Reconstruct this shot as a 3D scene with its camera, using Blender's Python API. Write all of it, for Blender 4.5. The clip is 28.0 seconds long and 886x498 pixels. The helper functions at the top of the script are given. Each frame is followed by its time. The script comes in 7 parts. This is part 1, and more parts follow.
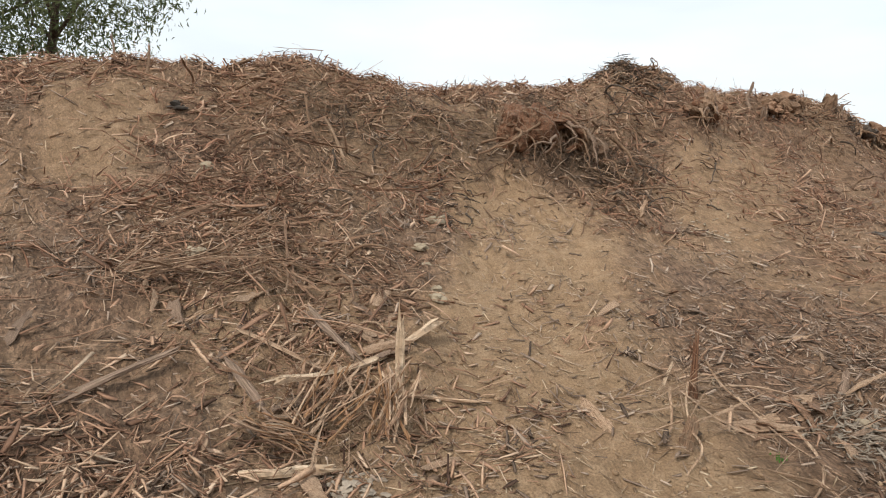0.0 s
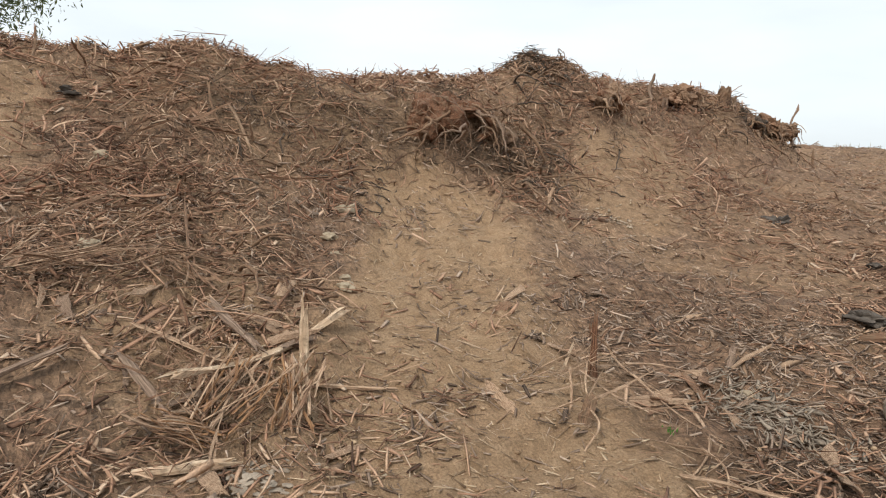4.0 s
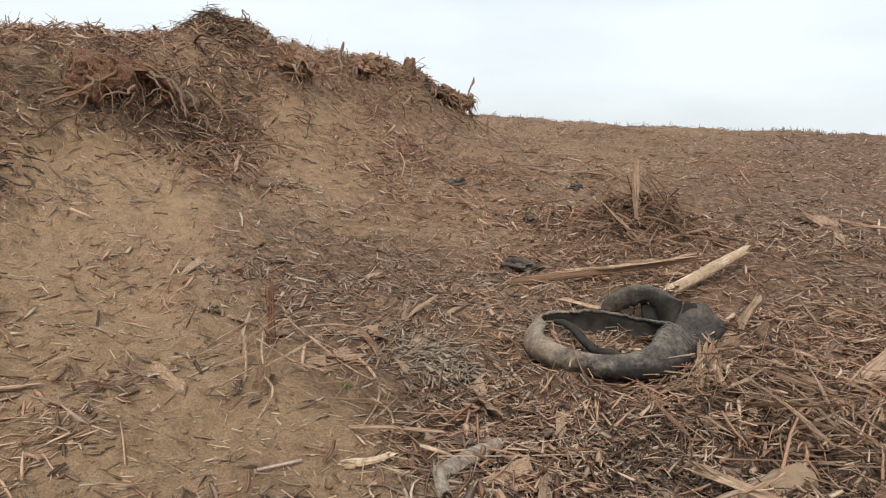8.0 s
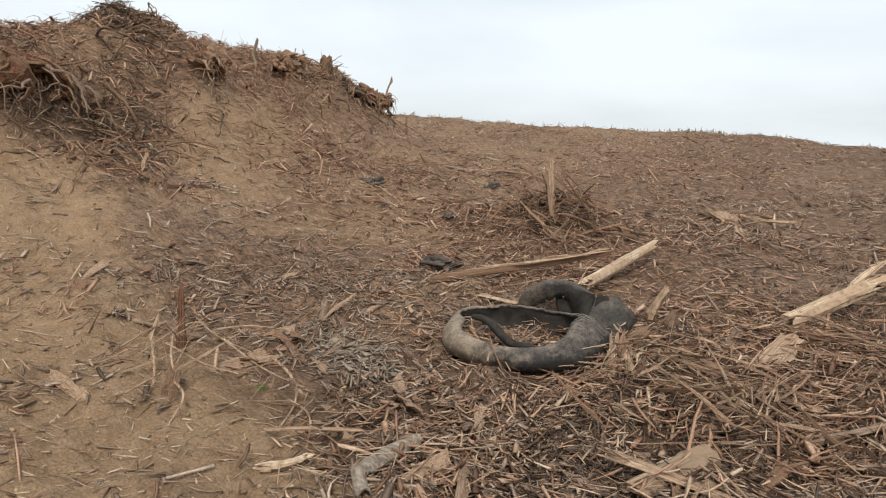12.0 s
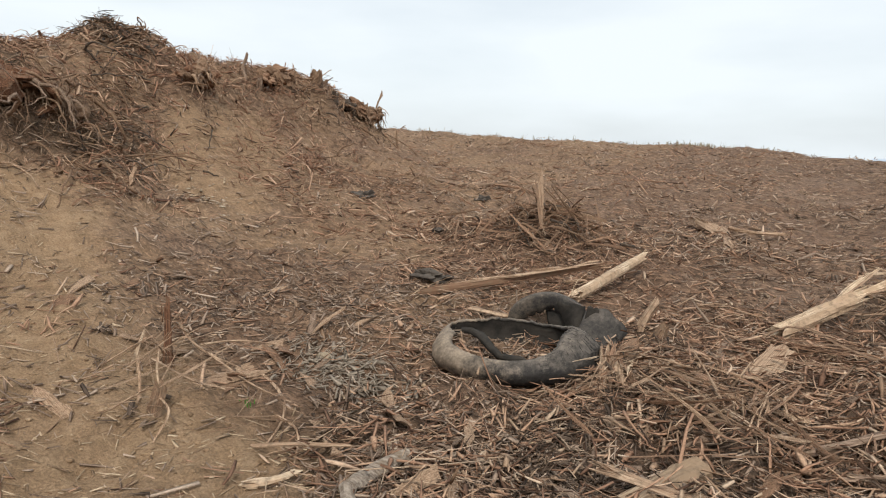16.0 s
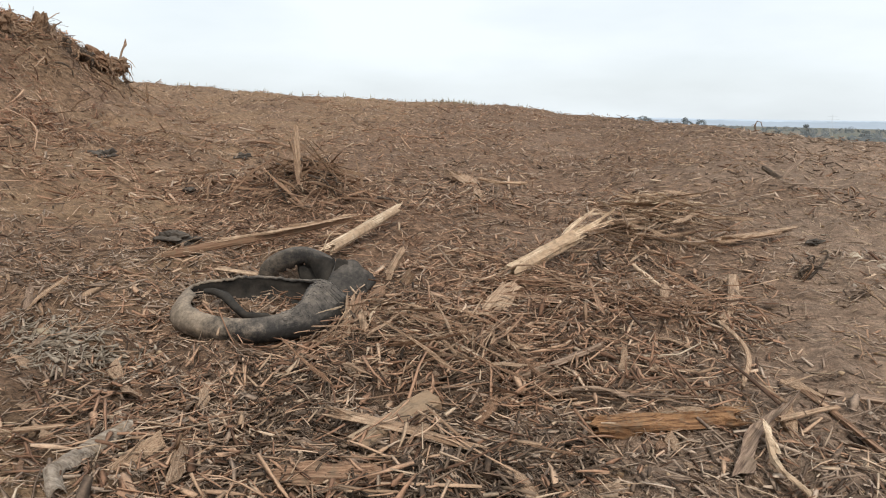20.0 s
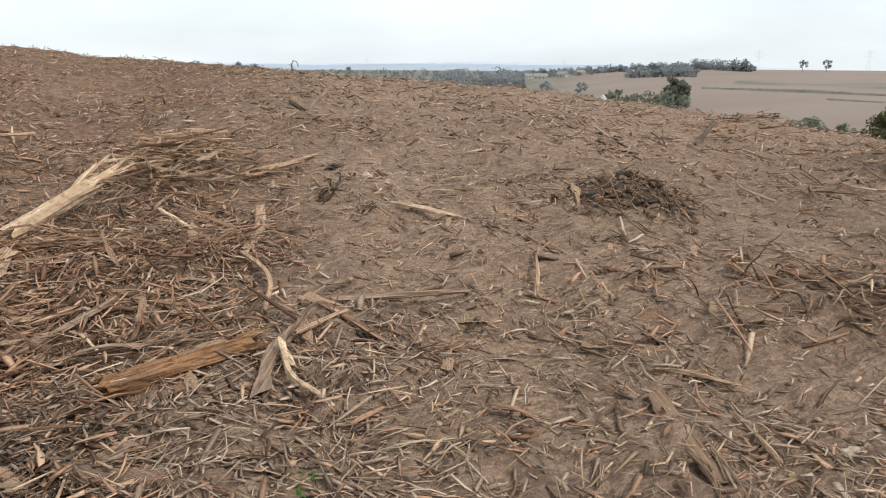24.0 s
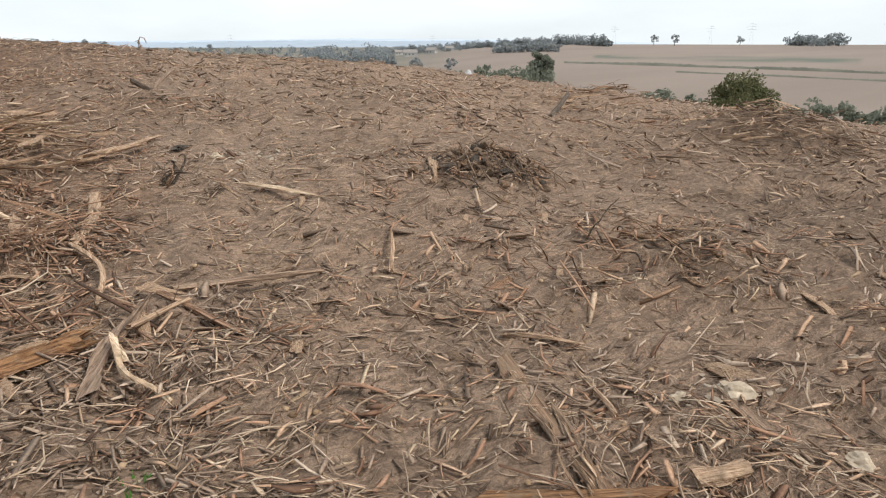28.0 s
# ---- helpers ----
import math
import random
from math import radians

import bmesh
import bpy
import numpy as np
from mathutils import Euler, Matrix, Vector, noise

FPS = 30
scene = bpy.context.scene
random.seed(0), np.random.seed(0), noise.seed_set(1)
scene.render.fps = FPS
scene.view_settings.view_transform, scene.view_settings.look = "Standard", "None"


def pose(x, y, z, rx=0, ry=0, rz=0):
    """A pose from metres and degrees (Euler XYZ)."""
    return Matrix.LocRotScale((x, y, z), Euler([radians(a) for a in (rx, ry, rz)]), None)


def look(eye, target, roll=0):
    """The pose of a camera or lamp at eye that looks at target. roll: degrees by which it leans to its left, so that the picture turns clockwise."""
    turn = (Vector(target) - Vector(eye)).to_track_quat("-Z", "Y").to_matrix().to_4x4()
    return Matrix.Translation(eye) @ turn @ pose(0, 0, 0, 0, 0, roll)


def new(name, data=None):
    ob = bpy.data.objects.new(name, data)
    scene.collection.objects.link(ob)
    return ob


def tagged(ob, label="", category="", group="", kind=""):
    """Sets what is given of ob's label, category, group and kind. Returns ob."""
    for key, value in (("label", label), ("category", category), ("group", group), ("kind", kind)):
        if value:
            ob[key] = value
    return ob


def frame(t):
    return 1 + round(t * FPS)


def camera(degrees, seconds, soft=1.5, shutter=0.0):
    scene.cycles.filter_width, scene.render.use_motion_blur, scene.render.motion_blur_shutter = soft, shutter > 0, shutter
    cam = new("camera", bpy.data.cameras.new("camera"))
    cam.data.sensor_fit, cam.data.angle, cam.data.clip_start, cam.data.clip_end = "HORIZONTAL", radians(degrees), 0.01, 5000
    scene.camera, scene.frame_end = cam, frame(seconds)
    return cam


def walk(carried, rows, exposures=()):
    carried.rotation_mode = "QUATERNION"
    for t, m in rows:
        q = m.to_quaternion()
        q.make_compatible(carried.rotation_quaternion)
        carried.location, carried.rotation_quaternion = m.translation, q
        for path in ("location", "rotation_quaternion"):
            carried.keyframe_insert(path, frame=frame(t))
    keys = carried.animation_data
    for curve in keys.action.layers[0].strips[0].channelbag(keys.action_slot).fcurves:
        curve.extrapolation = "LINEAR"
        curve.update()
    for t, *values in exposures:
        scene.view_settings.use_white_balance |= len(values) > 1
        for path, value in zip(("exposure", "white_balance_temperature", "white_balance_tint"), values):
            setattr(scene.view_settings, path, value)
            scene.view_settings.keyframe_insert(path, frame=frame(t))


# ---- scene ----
FOV = 65.59
PATH = [
    (0, (-0.232, -0.362, 1.613), (-2.0628, 0.4088, 1.3819), 1.29),
    (0.5, (-0.229, -0.352, 1.614), (-2.0551, 0.4304, 1.3857), 1.08),
    (1, (-0.224, -0.340, 1.610), (-2.0447, 0.4578, 1.3851), 1.01),
    (1.5, (-0.228, -0.345, 1.617), (-2.0431, 0.4633, 1.3917), 1.39),
    (2, (-0.226, -0.334, 1.611), (-2.0359, 0.4868, 1.3836), 1.08),
    (2.5, (-0.218, -0.329, 1.614), (-2.0233, 0.4986, 1.3807), 1.00),
    (4.5, (-0.172, -0.238, 1.589), (-1.8519, 0.8140, 1.3207), 0.99),
    (5, (-0.158, -0.195, 1.580), (-1.7898, 0.9254, 1.2930), 0.69),
    (5.5, (-0.136, -0.171, 1.568), (-1.7212, 1.0108, 1.2664), 0.80),
    (6, (-0.120, -0.151, 1.569), (-1.6459, 1.1028, 1.2551), 0.81),
    (6.5, (-0.110, -0.125, 1.569), (-1.5711, 1.2020, 1.2472), 1.10),
    (7, (-0.088, -0.096, 1.568), (-1.4715, 1.3109, 1.2400), 1.27),
    (7.5, (-0.044, -0.057, 1.565), (-1.3404, 1.4290, 1.2345), 1.18),
    (8, (-0.024, -0.029, 1.565), (-1.2091, 1.5492, 1.2402), 1.16),
    (8.5, (-0.013, -0.019, 1.570), (-1.1136, 1.6218, 1.2584), 1.10),
    (9, (-0.000, -0.003, 1.564), (-1.0217, 1.6904, 1.2671), 0.80),
    (9.5, (0.000, -0.002, 1.560), (-1.0062, 1.7014, 1.2695), 0.60),
    (10, (0.008, 0.002, 1.553), (-1.0105, 1.6987, 1.2615), 0.47),
    (10.5, (0.002, -0.003, 1.552), (-1.0281, 1.6855, 1.2561), 0.58),
    (11, (0.000, 0.000, 1.550), (-1.0194, 1.6934, 1.2450), 0.74),
    (11.5, (-0.005, -0.003, 1.544), (-1.0120, 1.6965, 1.2319), 1.00),
    (12, (-0.003, -0.006, 1.541), (-1.0001, 1.6986, 1.2226), 1.33),
    (12.5, (-0.001, -0.002, 1.535), (-0.9889, 1.7067, 1.2118), 1.37),
    (14.5, (0.012, 0.015, 1.547), (-0.9838, 1.7255, 1.2599), 0.67),
    (15, (0.006, 0.017, 1.540), (-0.9906, 1.7289, 1.2626), 0.81),
    (15.5, (0.003, 0.016, 1.543), (-0.9852, 1.7329, 1.2688), 1.16),
    (16, (-0.002, 0.017, 1.533), (-0.9805, 1.7388, 1.2542), 1.17),
    (16.5, (0.005, 0.019, 1.541), (-0.9665, 1.7433, 1.2534), 0.90),
    (17, (0.004, 0.022, 1.533), (-0.9598, 1.7501, 1.2404), 0.66),
    (17.5, (0.005, 0.018, 1.533), (-0.9527, 1.7477, 1.2325), 0.52),
    (18, (0.031, 0.038, 1.530), (-0.9118, 1.7740, 1.2213), 0.29),
    (18.5, (0.081, 0.052, 1.531), (-0.7919, 1.8225, 1.2117), 0.47),
    (19, (0.105, 0.070, 1.516), (-0.6447, 1.8931, 1.1811), 0.78),
    (19.5, (0.152, 0.084, 1.506), (-0.4692, 1.9511, 1.1491), 0.98),
    (20, (0.251, 0.126, 1.491), (-0.1399, 2.0499, 1.1087), 1.22),
    (20.5, (0.317, 0.165, 1.482), (0.1326, 2.1129, 1.0693), 1.33),
    (21, (0.359, 0.172, 1.475), (0.3321, 2.1231, 1.0376), 0.96),
    (21.5, (0.392, 0.172, 1.476), (0.4918, 2.1172, 1.0220), 0.70),
    (22, (0.467, 0.183, 1.460), (0.7076, 2.1141, 0.9983), 0.50),
    (22.5, (0.515, 0.186, 1.442), (0.8946, 2.0937, 0.9777), 0.40),
    (24.5, (0.655, 0.224, 1.389), (1.4713, 1.9699, 0.8542), 0.14),
    (25, (0.676, 0.211, 1.389), (1.4967, 1.9486, 0.8339), -0.02),
    (25.5, (0.688, 0.186, 1.390), (1.5548, 1.8980, 0.8246), -0.05),
    (26, (0.729, 0.174, 1.381), (1.6592, 1.8494, 0.8081), -0.10),
    (26.5, (0.762, 0.176, 1.383), (1.7494, 1.8176, 0.8094), -0.12),
    (27, (0.787, 0.174, 1.377), (1.8352, 1.7791, 0.8061), -0.00),
    (27.5, (0.787, 0.173, 1.376), (1.8720, 1.7531, 0.8038), 0.19),
    (28, (0.789, 0.181, 1.369), (1.8535, 1.7734, 0.7943), -0.04),
]
cam = camera(FOV, 28.0, soft=1.15)
EXPOSURES = [(0, 0.38), (6, 0.33), (9, 0.26), (18, 0.25), (21, 0.32), (24.5, 0.40), (28, 0.46)]
walk(cam, [(t, look(eye, target, roll)) for t, eye, target, roll in PATH], EXPOSURES)

# ---- sky and sun: a bright, thinly clouded day ----
world = bpy.data.worlds.new("sky")
scene.world = world
world.use_nodes = True
wt = world.node_tree
wt.nodes.clear()
w_out = wt.nodes.new("ShaderNodeOutputWorld")
w_bg = wt.nodes.new("ShaderNodeBackground")
w_sky = wt.nodes.new("ShaderNodeTexSky")
w_sky.sky_type = "NISHITA"
w_sky.sun_disc = False
w_sky.sun_elevation = radians(48)
w_sky.sun_rotation = radians(150)
w_sky.air_density, w_sky.dust_density, w_sky.ozone_density = 1.0, 3.0, 1.5
w_bg.inputs["Strength"].default_value = 0.099
w_tex = wt.nodes.new("ShaderNodeTexCoord")
w_map = wt.nodes.new("ShaderNodeMapping")
w_map.inputs["Scale"].default_value = (1.2, 1.2, 4.5)
w_noise = wt.nodes.new("ShaderNodeTexNoise")
w_noise.inputs["Scale"].default_value = 1.6
w_noise.inputs["Detail"].default_value = 6
w_ramp = wt.nodes.new("ShaderNodeMapRange")
w_ramp.inputs["From Min"].default_value, w_ramp.inputs["From Max"].default_value = 0.3, 0.62
w_ramp.inputs["To Min"].default_value, w_ramp.inputs["To Max"].default_value = 0.7, 0.96
w_mix = wt.nodes.new("ShaderNodeMix")
w_mix.data_type = "RGBA"
w_mix.inputs["B"].default_value = (8.0, 8.6, 8.95, 1)
wt.links.new(w_tex.outputs["Generated"], w_map.inputs["Vector"])
wt.links.new(w_map.outputs["Vector"], w_noise.inputs["Vector"])
wt.links.new(w_noise.outputs["Fac"], w_ramp.inputs["Value"])
wt.links.new(w_ramp.outputs["Result"], w_mix.inputs["Factor"])
wt.links.new(w_sky.outputs["Color"], w_mix.inputs["A"])
wt.links.new(w_mix.outputs["Result"], w_bg.inputs["Color"])
wt.links.new(w_bg.outputs["Background"], w_out.inputs["Surface"])
sun = new("sun", bpy.data.lights.new("sun", "SUN"))
sun.data.energy, sun.data.angle, sun.data.color = 1.9, radians(14), (1.0, 0.95, 0.87)
sun.matrix_world = look((0, 0, 30), (-13, 22, 0))

# ---- terrain ----
DEG = 180 / np.pi


def vnoise(x, y, seed=0):
    """Smooth lattice noise, -1 to 1."""
    xi, yi = np.floor(x), np.floor(y)
    u, v = x - xi, y - yi
    u, v = u * u * (3 - 2 * u), v * v * (3 - 2 * v)

    def h(a, b):
        s = np.sin(a * 127.1 + b * 311.7 + seed * 74.7) * 43758.5453
        return 2 * (s - np.floor(s)) - 1
    return (h(xi, yi) * (1 - u) + h(xi + 1, yi) * u) * (1 - v) + (h(xi, yi + 1) * (1 - u) + h(xi + 1, yi + 1) * u) * v


def sstep(a, b, x):
    u = np.clip((x - a) / (b - a), 0, 1)
    return u * u * (3 - 2 * u)


def blob(x, y, cx, cy, r):
    return np.exp(-((x - cx) ** 2 + (y - cy) ** 2) / (r * r))


def strip(x, y, ax, ay, bx, by, wa, wb):
    """1 on the line from a to b, falling off to the half widths wa and wb."""
    dx, dy = bx - ax, by - ay
    s = np.clip(((x - ax) * dx + (y - ay) * dy) / (dx * dx + dy * dy), 0, 1)
    d = np.hypot(x - ax - s * dx, y - ay - s * dy)
    return 1 - sstep(0.55, 1.25, d / (wa + (wb - wa) * s))


def hill(x, y):
    """The hillside and the valley behind it."""
    r, az = np.hypot(x, y), np.arctan2(-x, y) * DEG
    rc = np.interp(az, [-90, -66, -45, -30, -10, 10, 34, 60, 120, 180], [13, 14, 16, 18, 20, 26, 27, 27, 20, 14])
    el = np.interp(az, [-90, -66, -54, -46, -41, -38, -34, -31, -28, -24, -17, -10, -4, 2, 5, 10, 18, 24, 29, 34, 180],
                   [-5.7, -5.4, -4.45, -3.45, -2.7, -2.35, -1.93, -1.58, -1.5, -1.3, -0.8, -0.3, 0.0, 0.3, 0.85, 0.95, 1.05, 1.15, 1.5, 1.8, 1.8])
    eye = np.interp(az, [-20, 20], [1.38, 1.55])
    hc = eye + rc * np.tan(el / DEG)
    p = np.interp(az, [-16, -2], [2.0, 1.0])
    u = np.clip((r - 3.4) / (rc - 3.4), 0, 1)
    z = hc * (1 - (1 - u) ** p)
    # beyond the crest
    d = np.maximum(r - rc, 0)
    east = 1 - sstep(-6, 6, az)
    z = z - (1 - east) * (0.05 * d - 0.035 * np.maximum(d - 60, 0))
    fields = 1 - sstep(-44, -26, az)
    lr = np.log(d + 20)
    valley = np.interp(lr, np.log([20, 30, 60, 150, 300, 800, 1500, 3000, 4500]), [0, -2.2, -7, -15, -16, -14.5, -13, -16, -20])
    slope = np.interp(lr, np.log([20, 30, 60, 150, 230, 700, 900, 1500, 4500]), [0, -2.2, -7, -15, -16.5, -1.4, -1.0, -9, -14])
    z = z + east * np.where(d > 0, fields * slope + (1 - fields) * valley, 0) * sstep(0, 1.5, d)
    return z


def bank(x, y):
    """The long earth bank: height over the plain on its face, crest and far side."""
    crest = np.interp(y, [-8, -2, -0.7, 0.1, 0.46, 1.25, 1.7, 2.3, 3.2, 4.4, 5, 6, 7.6, 9.2, 10.2, 11.1, 11.6, 12.9, 13.4, 14.0, 14.8, 17],
                      [2.6, 2.72, 2.88, 2.92, 2.82, 3.04, 2.94, 2.84, 2.77, 2.82, 2.87, 2.92, 3.08, 3.1, 3.15, 3.1, 3.14, 3.05, 2.92, 2.55, 1.7, 1.0])
    u = -x - 0.1 * np.maximum(y - 7, 0) + 0.25 * vnoise(x * 0.5, y * 0.8, 3)
    # a hollow face under the crest, where the earth was cut away
    steep = blob(x, y, -8.4, 3.6, 1.9)
    f = np.interp(u, [3.2, 4.4, 5.2, 6.4, 7.0, 8.0, 8.5, 9.1, 9.6, 10.0, 11, 14, 20], [0, 0.105, 0.17, 0.30, 0.36, 0.51, 0.63, 0.83, 0.95, 1, 1, 0.9, 0.75])
    g = np.interp(u, [3.2, 4.4, 5.2, 6.4, 7.0, 7.9, 8.3, 8.8, 9.4, 10.0, 11, 14, 20], [0, 0.08, 0.16, 0.30, 0.36, 0.47, 0.66, 0.86, 0.95, 1, 1, 0.9, 0.75])
    return crest * (f + (g - f) * steep)


def H(x, y):
    x, y = np.asarray(x, float), np.asarray(y, float)
    r = np.hypot(x, y)
    a = hill(x, y)
    b = np.where(x < -3.0, bank(x, y) * (1 - sstep(13.2, 16, y)) * sstep(3.0, 4.6, -x), -99.0)
    k = np.maximum(0.35 - np.abs(a - b), 0) / 0.35
    z = np.maximum(a, b) + k * k * 0.35 * 0.25 * sstep(2.5, 4.5, -x)
    near = 1 - sstep(40, 90, r)
    z = z + near * (0.05 * vnoise(x * 0.9, y * 0.9, 1) + 0.036 * vnoise(x * 2.7, y * 2.7, 2) + 0.022 * vnoise(x * 7, y * 7, 5) + 0.007 * vnoise(x * 19, y * 19, 6) * (1 - sstep(8, 14, r)))
    lump = 1 - np.abs(vnoise(x * 2.1, y * 2.1, 71))
    z = z + near * (0.06 * lump ** 3 - 0.02 + 0.019 * vnoise(x * 12, y * 12, 72) * (1 - sstep(7, 11, r)))
    z = z + near * sstep(6, 7.5, -x) * 0.05 * vnoise(x * 4.6, y * 4.6, 73)
    z = z + near * sstep(3, 6, -x) * (0.05 * vnoise(x * 3.1, y * 3.1, 8) + 0.02 * vnoise(x * 9, y * 9, 9))
    z = z - 0.05 * np.clip(x - 1.5, 0, 2.5) * (1 - sstep(3, 6, r))
    # heaps of shreds
    for cx, cy, rad, hh in HEAPS:
        z = z + hh * blob(x, y, cx, cy, rad)
    return z


# heaps: x, y, radius, height
HEAPS = [(-10.0, 6.82, 0.42, 0.42), (-9.7, 7.4, 0.5, 0.2), (-9.7, 6.3, 0.4, 0.12), (-9.9, 1.3, 0.55, 0.12), (-2.1, 5.05, 0.35, -0.1), (-8.75, 4.6, 0.55, 0.16), (-3.1, 7.9, 0.7, 0.34), (0.85, 6.85, 0.6, 0.3), (-4.6, 1.1, 0.6, 0.16), (4.45, 4.9, 0.4, 0.17), (-0.9, 4.4, 0.6, 0.09),
         (4.2, 2.8, 0.6, 0.14), (9.3, 5.3, 1.0, 0.42), (7.3, 3.4, 0.7, -0.14), (10.3, 8.9, 0.7, 0.2), (2.42, 8.75, 0.45, 0.17), (0.3, 4.6, 0.7, 0.06), (-8.2, 19.5, 1.2, 0.22)]
# ---- end of terrain ----


def sand(x, y):
    """Yellow sandy earth laid bare on the bank and in its gully, 0 to 1."""
    e = 0.16 * vnoise(x * 1.3, y * 1.3, 12) + 0.16 * vnoise(x * 3.7, y * 3.7, 13) + 0.08 * vnoise(x * 9, y * 9, 16)
    s = strip(x + e, y + e, -7.3, 3.7, -6.6, 3.35, 0.85, 1.08)
    s = np.maximum(s, strip(x + e, y + e, -6.6, 3.3, -5.0, 2.45, 1.05, 0.86))
    s = np.maximum(s, 0.92 * strip(x + e, y - e, -5.0, 2.55, -2.4, 1.3, 0.98, 1.3))
    s = np.maximum(s, 0.66 * strip(x - e, y + e, -8.55, 8.5, -6.9, 6.3, 0.7, 0.85))
    s = np.maximum(s, 0.7 * strip(x + e, y + e, -9.35, -0.95, -8.2, -0.85, 0.65, 0.7))
    return np.clip(s + 0.15 * vnoise(x * 1.7, y * 1.7, 11) * (s > 0.02), 0, 1)


def soil(x, y):
    """Ground with few shreds, 0 to 1: the sand, and the trodden earth further along."""
    e = 0.4 * vnoise(x * 1.1, y * 1.1, 14) + 0.25 * vnoise(x * 3.1, y * 3.1, 15)
    s = np.maximum(sand(x, y), 0.6 * strip(x + e, y - e, 2.3, 3.6, 3.4, 9.0, 0.8, 1.5))
    s = np.maximum(s, 0.25 * strip(x - e, y + e, 1.2, 2.5, 6.0, 3.0, 0.8, 1.2))
    s = np.maximum(s, 0.6 * blob(x + e, y, -3.5, 0.3, 0.8))
    s = np.maximum(s, 0.9 * blob(x, y, 2.42, 8.7, 0.55))
    s = np.maximum(s, 0.9 * strip(x - e, y + e, -8.5, 8.4, -6.8, 6.2, 0.6, 0.8))
    return np.clip(s + 0.3 * vnoise(x * 1.7, y * 1.7, 11), 0, 1)


def dark_earth(x, y):
    """Darker earth, 0 to 1: rotting wood earth under the densest litter, and other dark stretches."""
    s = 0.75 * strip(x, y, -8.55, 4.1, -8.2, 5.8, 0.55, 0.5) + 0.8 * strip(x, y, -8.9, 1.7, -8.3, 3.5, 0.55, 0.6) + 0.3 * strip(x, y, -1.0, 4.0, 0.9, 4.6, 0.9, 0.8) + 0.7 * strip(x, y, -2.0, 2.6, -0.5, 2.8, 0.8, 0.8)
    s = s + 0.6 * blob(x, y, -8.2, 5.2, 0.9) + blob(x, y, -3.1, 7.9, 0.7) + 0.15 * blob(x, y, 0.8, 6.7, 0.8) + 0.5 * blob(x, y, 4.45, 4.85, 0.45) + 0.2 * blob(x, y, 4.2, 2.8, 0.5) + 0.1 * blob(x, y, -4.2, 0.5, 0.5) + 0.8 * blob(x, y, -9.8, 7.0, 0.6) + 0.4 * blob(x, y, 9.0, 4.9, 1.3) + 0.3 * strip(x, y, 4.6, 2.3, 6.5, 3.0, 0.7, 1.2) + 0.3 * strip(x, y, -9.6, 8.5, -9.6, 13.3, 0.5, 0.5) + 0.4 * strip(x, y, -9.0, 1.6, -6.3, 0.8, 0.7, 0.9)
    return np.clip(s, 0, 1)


def thick(x, y):
    """Where torn bark and roots lie thick over dark, rotting earth."""
    e = 0.5 * vnoise(x * 1.1, y * 1.1, 17) + 0.3 * vnoise(x * 2.7, y * 2.7, 18)
    x, y = x + e, y - 0.8 * e
    s = strip(x, y, -8.8, 0.6, -3.6, 0.0, 1.3, 1.5) + 0.8 * strip(x, y, -1.0, 4.0, 0.9, 4.6, 0.9, 0.8) + 0.7 * strip(x, y, -2.2, 2.6, -0.2, 2.8, 0.8, 0.8)
    s = s + 0.6 * strip(x, y, -9.4, 5.0, -9.4, 13.5, 0.5, 0.5) + blob(x, y, -8.2, 5.2, 1.0) + blob(x, y, -3.1, 7.9, 0.7) + 0.7 * blob(x, y, 0.8, 6.7, 0.8) + blob(x, y, 4.45, 4.85, 0.5) + 0.6 * blob(x, y, 4.2, 2.8, 0.6)
    return np.clip(s, 0, 1)


# ---- materials ----
def mat(name, rough=0.9):
    m = bpy.data.materials.new(name)
    m.use_nodes = True
    nt = m.node_tree
    b = nt.nodes["Principled BSDF"]
    b.inputs["Roughness"].default_value = rough
    b.inputs["Specular IOR Level"].default_value = 0.25
    return m, nt, b


def ramp(nt, src, stops):
    r = nt.nodes.new("ShaderNodeValToRGB")
    e = r.color_ramp.elements
    while len(e) < len(stops):
        e.new(0.5)
    for q, (pos, col) in zip(e, stops):
        q.position, q.color = pos, (*col, 1)
    nt.links.new(src, r.inputs["Fac"])
    return r.outputs["Color"]


def mixc(nt, kind, fac, a, b):
    n = nt.nodes.new("ShaderNodeMix")
    n.data_type, n.blend_type = "RGBA", kind
    for key, v in (("Factor", fac), ("A", a), ("B", b)):
        if isinstance(v, (float, int)):
            n.inputs[key].default_value = v
        elif isinstance(v, tuple):
            n.inputs[key].default_value = (*v, 1)
        else:
            nt.links.new(v, n.inputs[key])
    return n.outputs["Result"]


def bump(nt, b, src, strength, dist):
    n = nt.nodes.new("ShaderNodeBump")
    n.inputs["Strength"].default_value, n.inputs["Distance"].default_value = strength, dist
    nt.links.new(src, n.inputs["Height"])
    nt.links.new(n.outputs["Normal"], b.inputs["Normal"])


def noise_tex(nt, scale, detail=4, stretch=None, coord="Object", rough=0.6):
    tc = nt.nodes.new("ShaderNodeTexCoord")
    n = nt.nodes.new("ShaderNodeTexNoise")
    n.inputs["Scale"].default_value, n.inputs["Detail"].default_value, n.inputs["Roughness"].default_value = scale, detail, rough
    if stretch:
        mp = nt.nodes.new("ShaderNodeMapping")
        mp.inputs["Scale"].default_value = stretch
        nt.links.new(tc.outputs[coord], mp.inputs["Vector"])
        nt.links.new(mp.outputs["Vector"], n.inputs["Vector"])
    else:
        nt.links.new(tc.outputs[coord], n.inputs["Vector"])
    return n.outputs["Fac"]


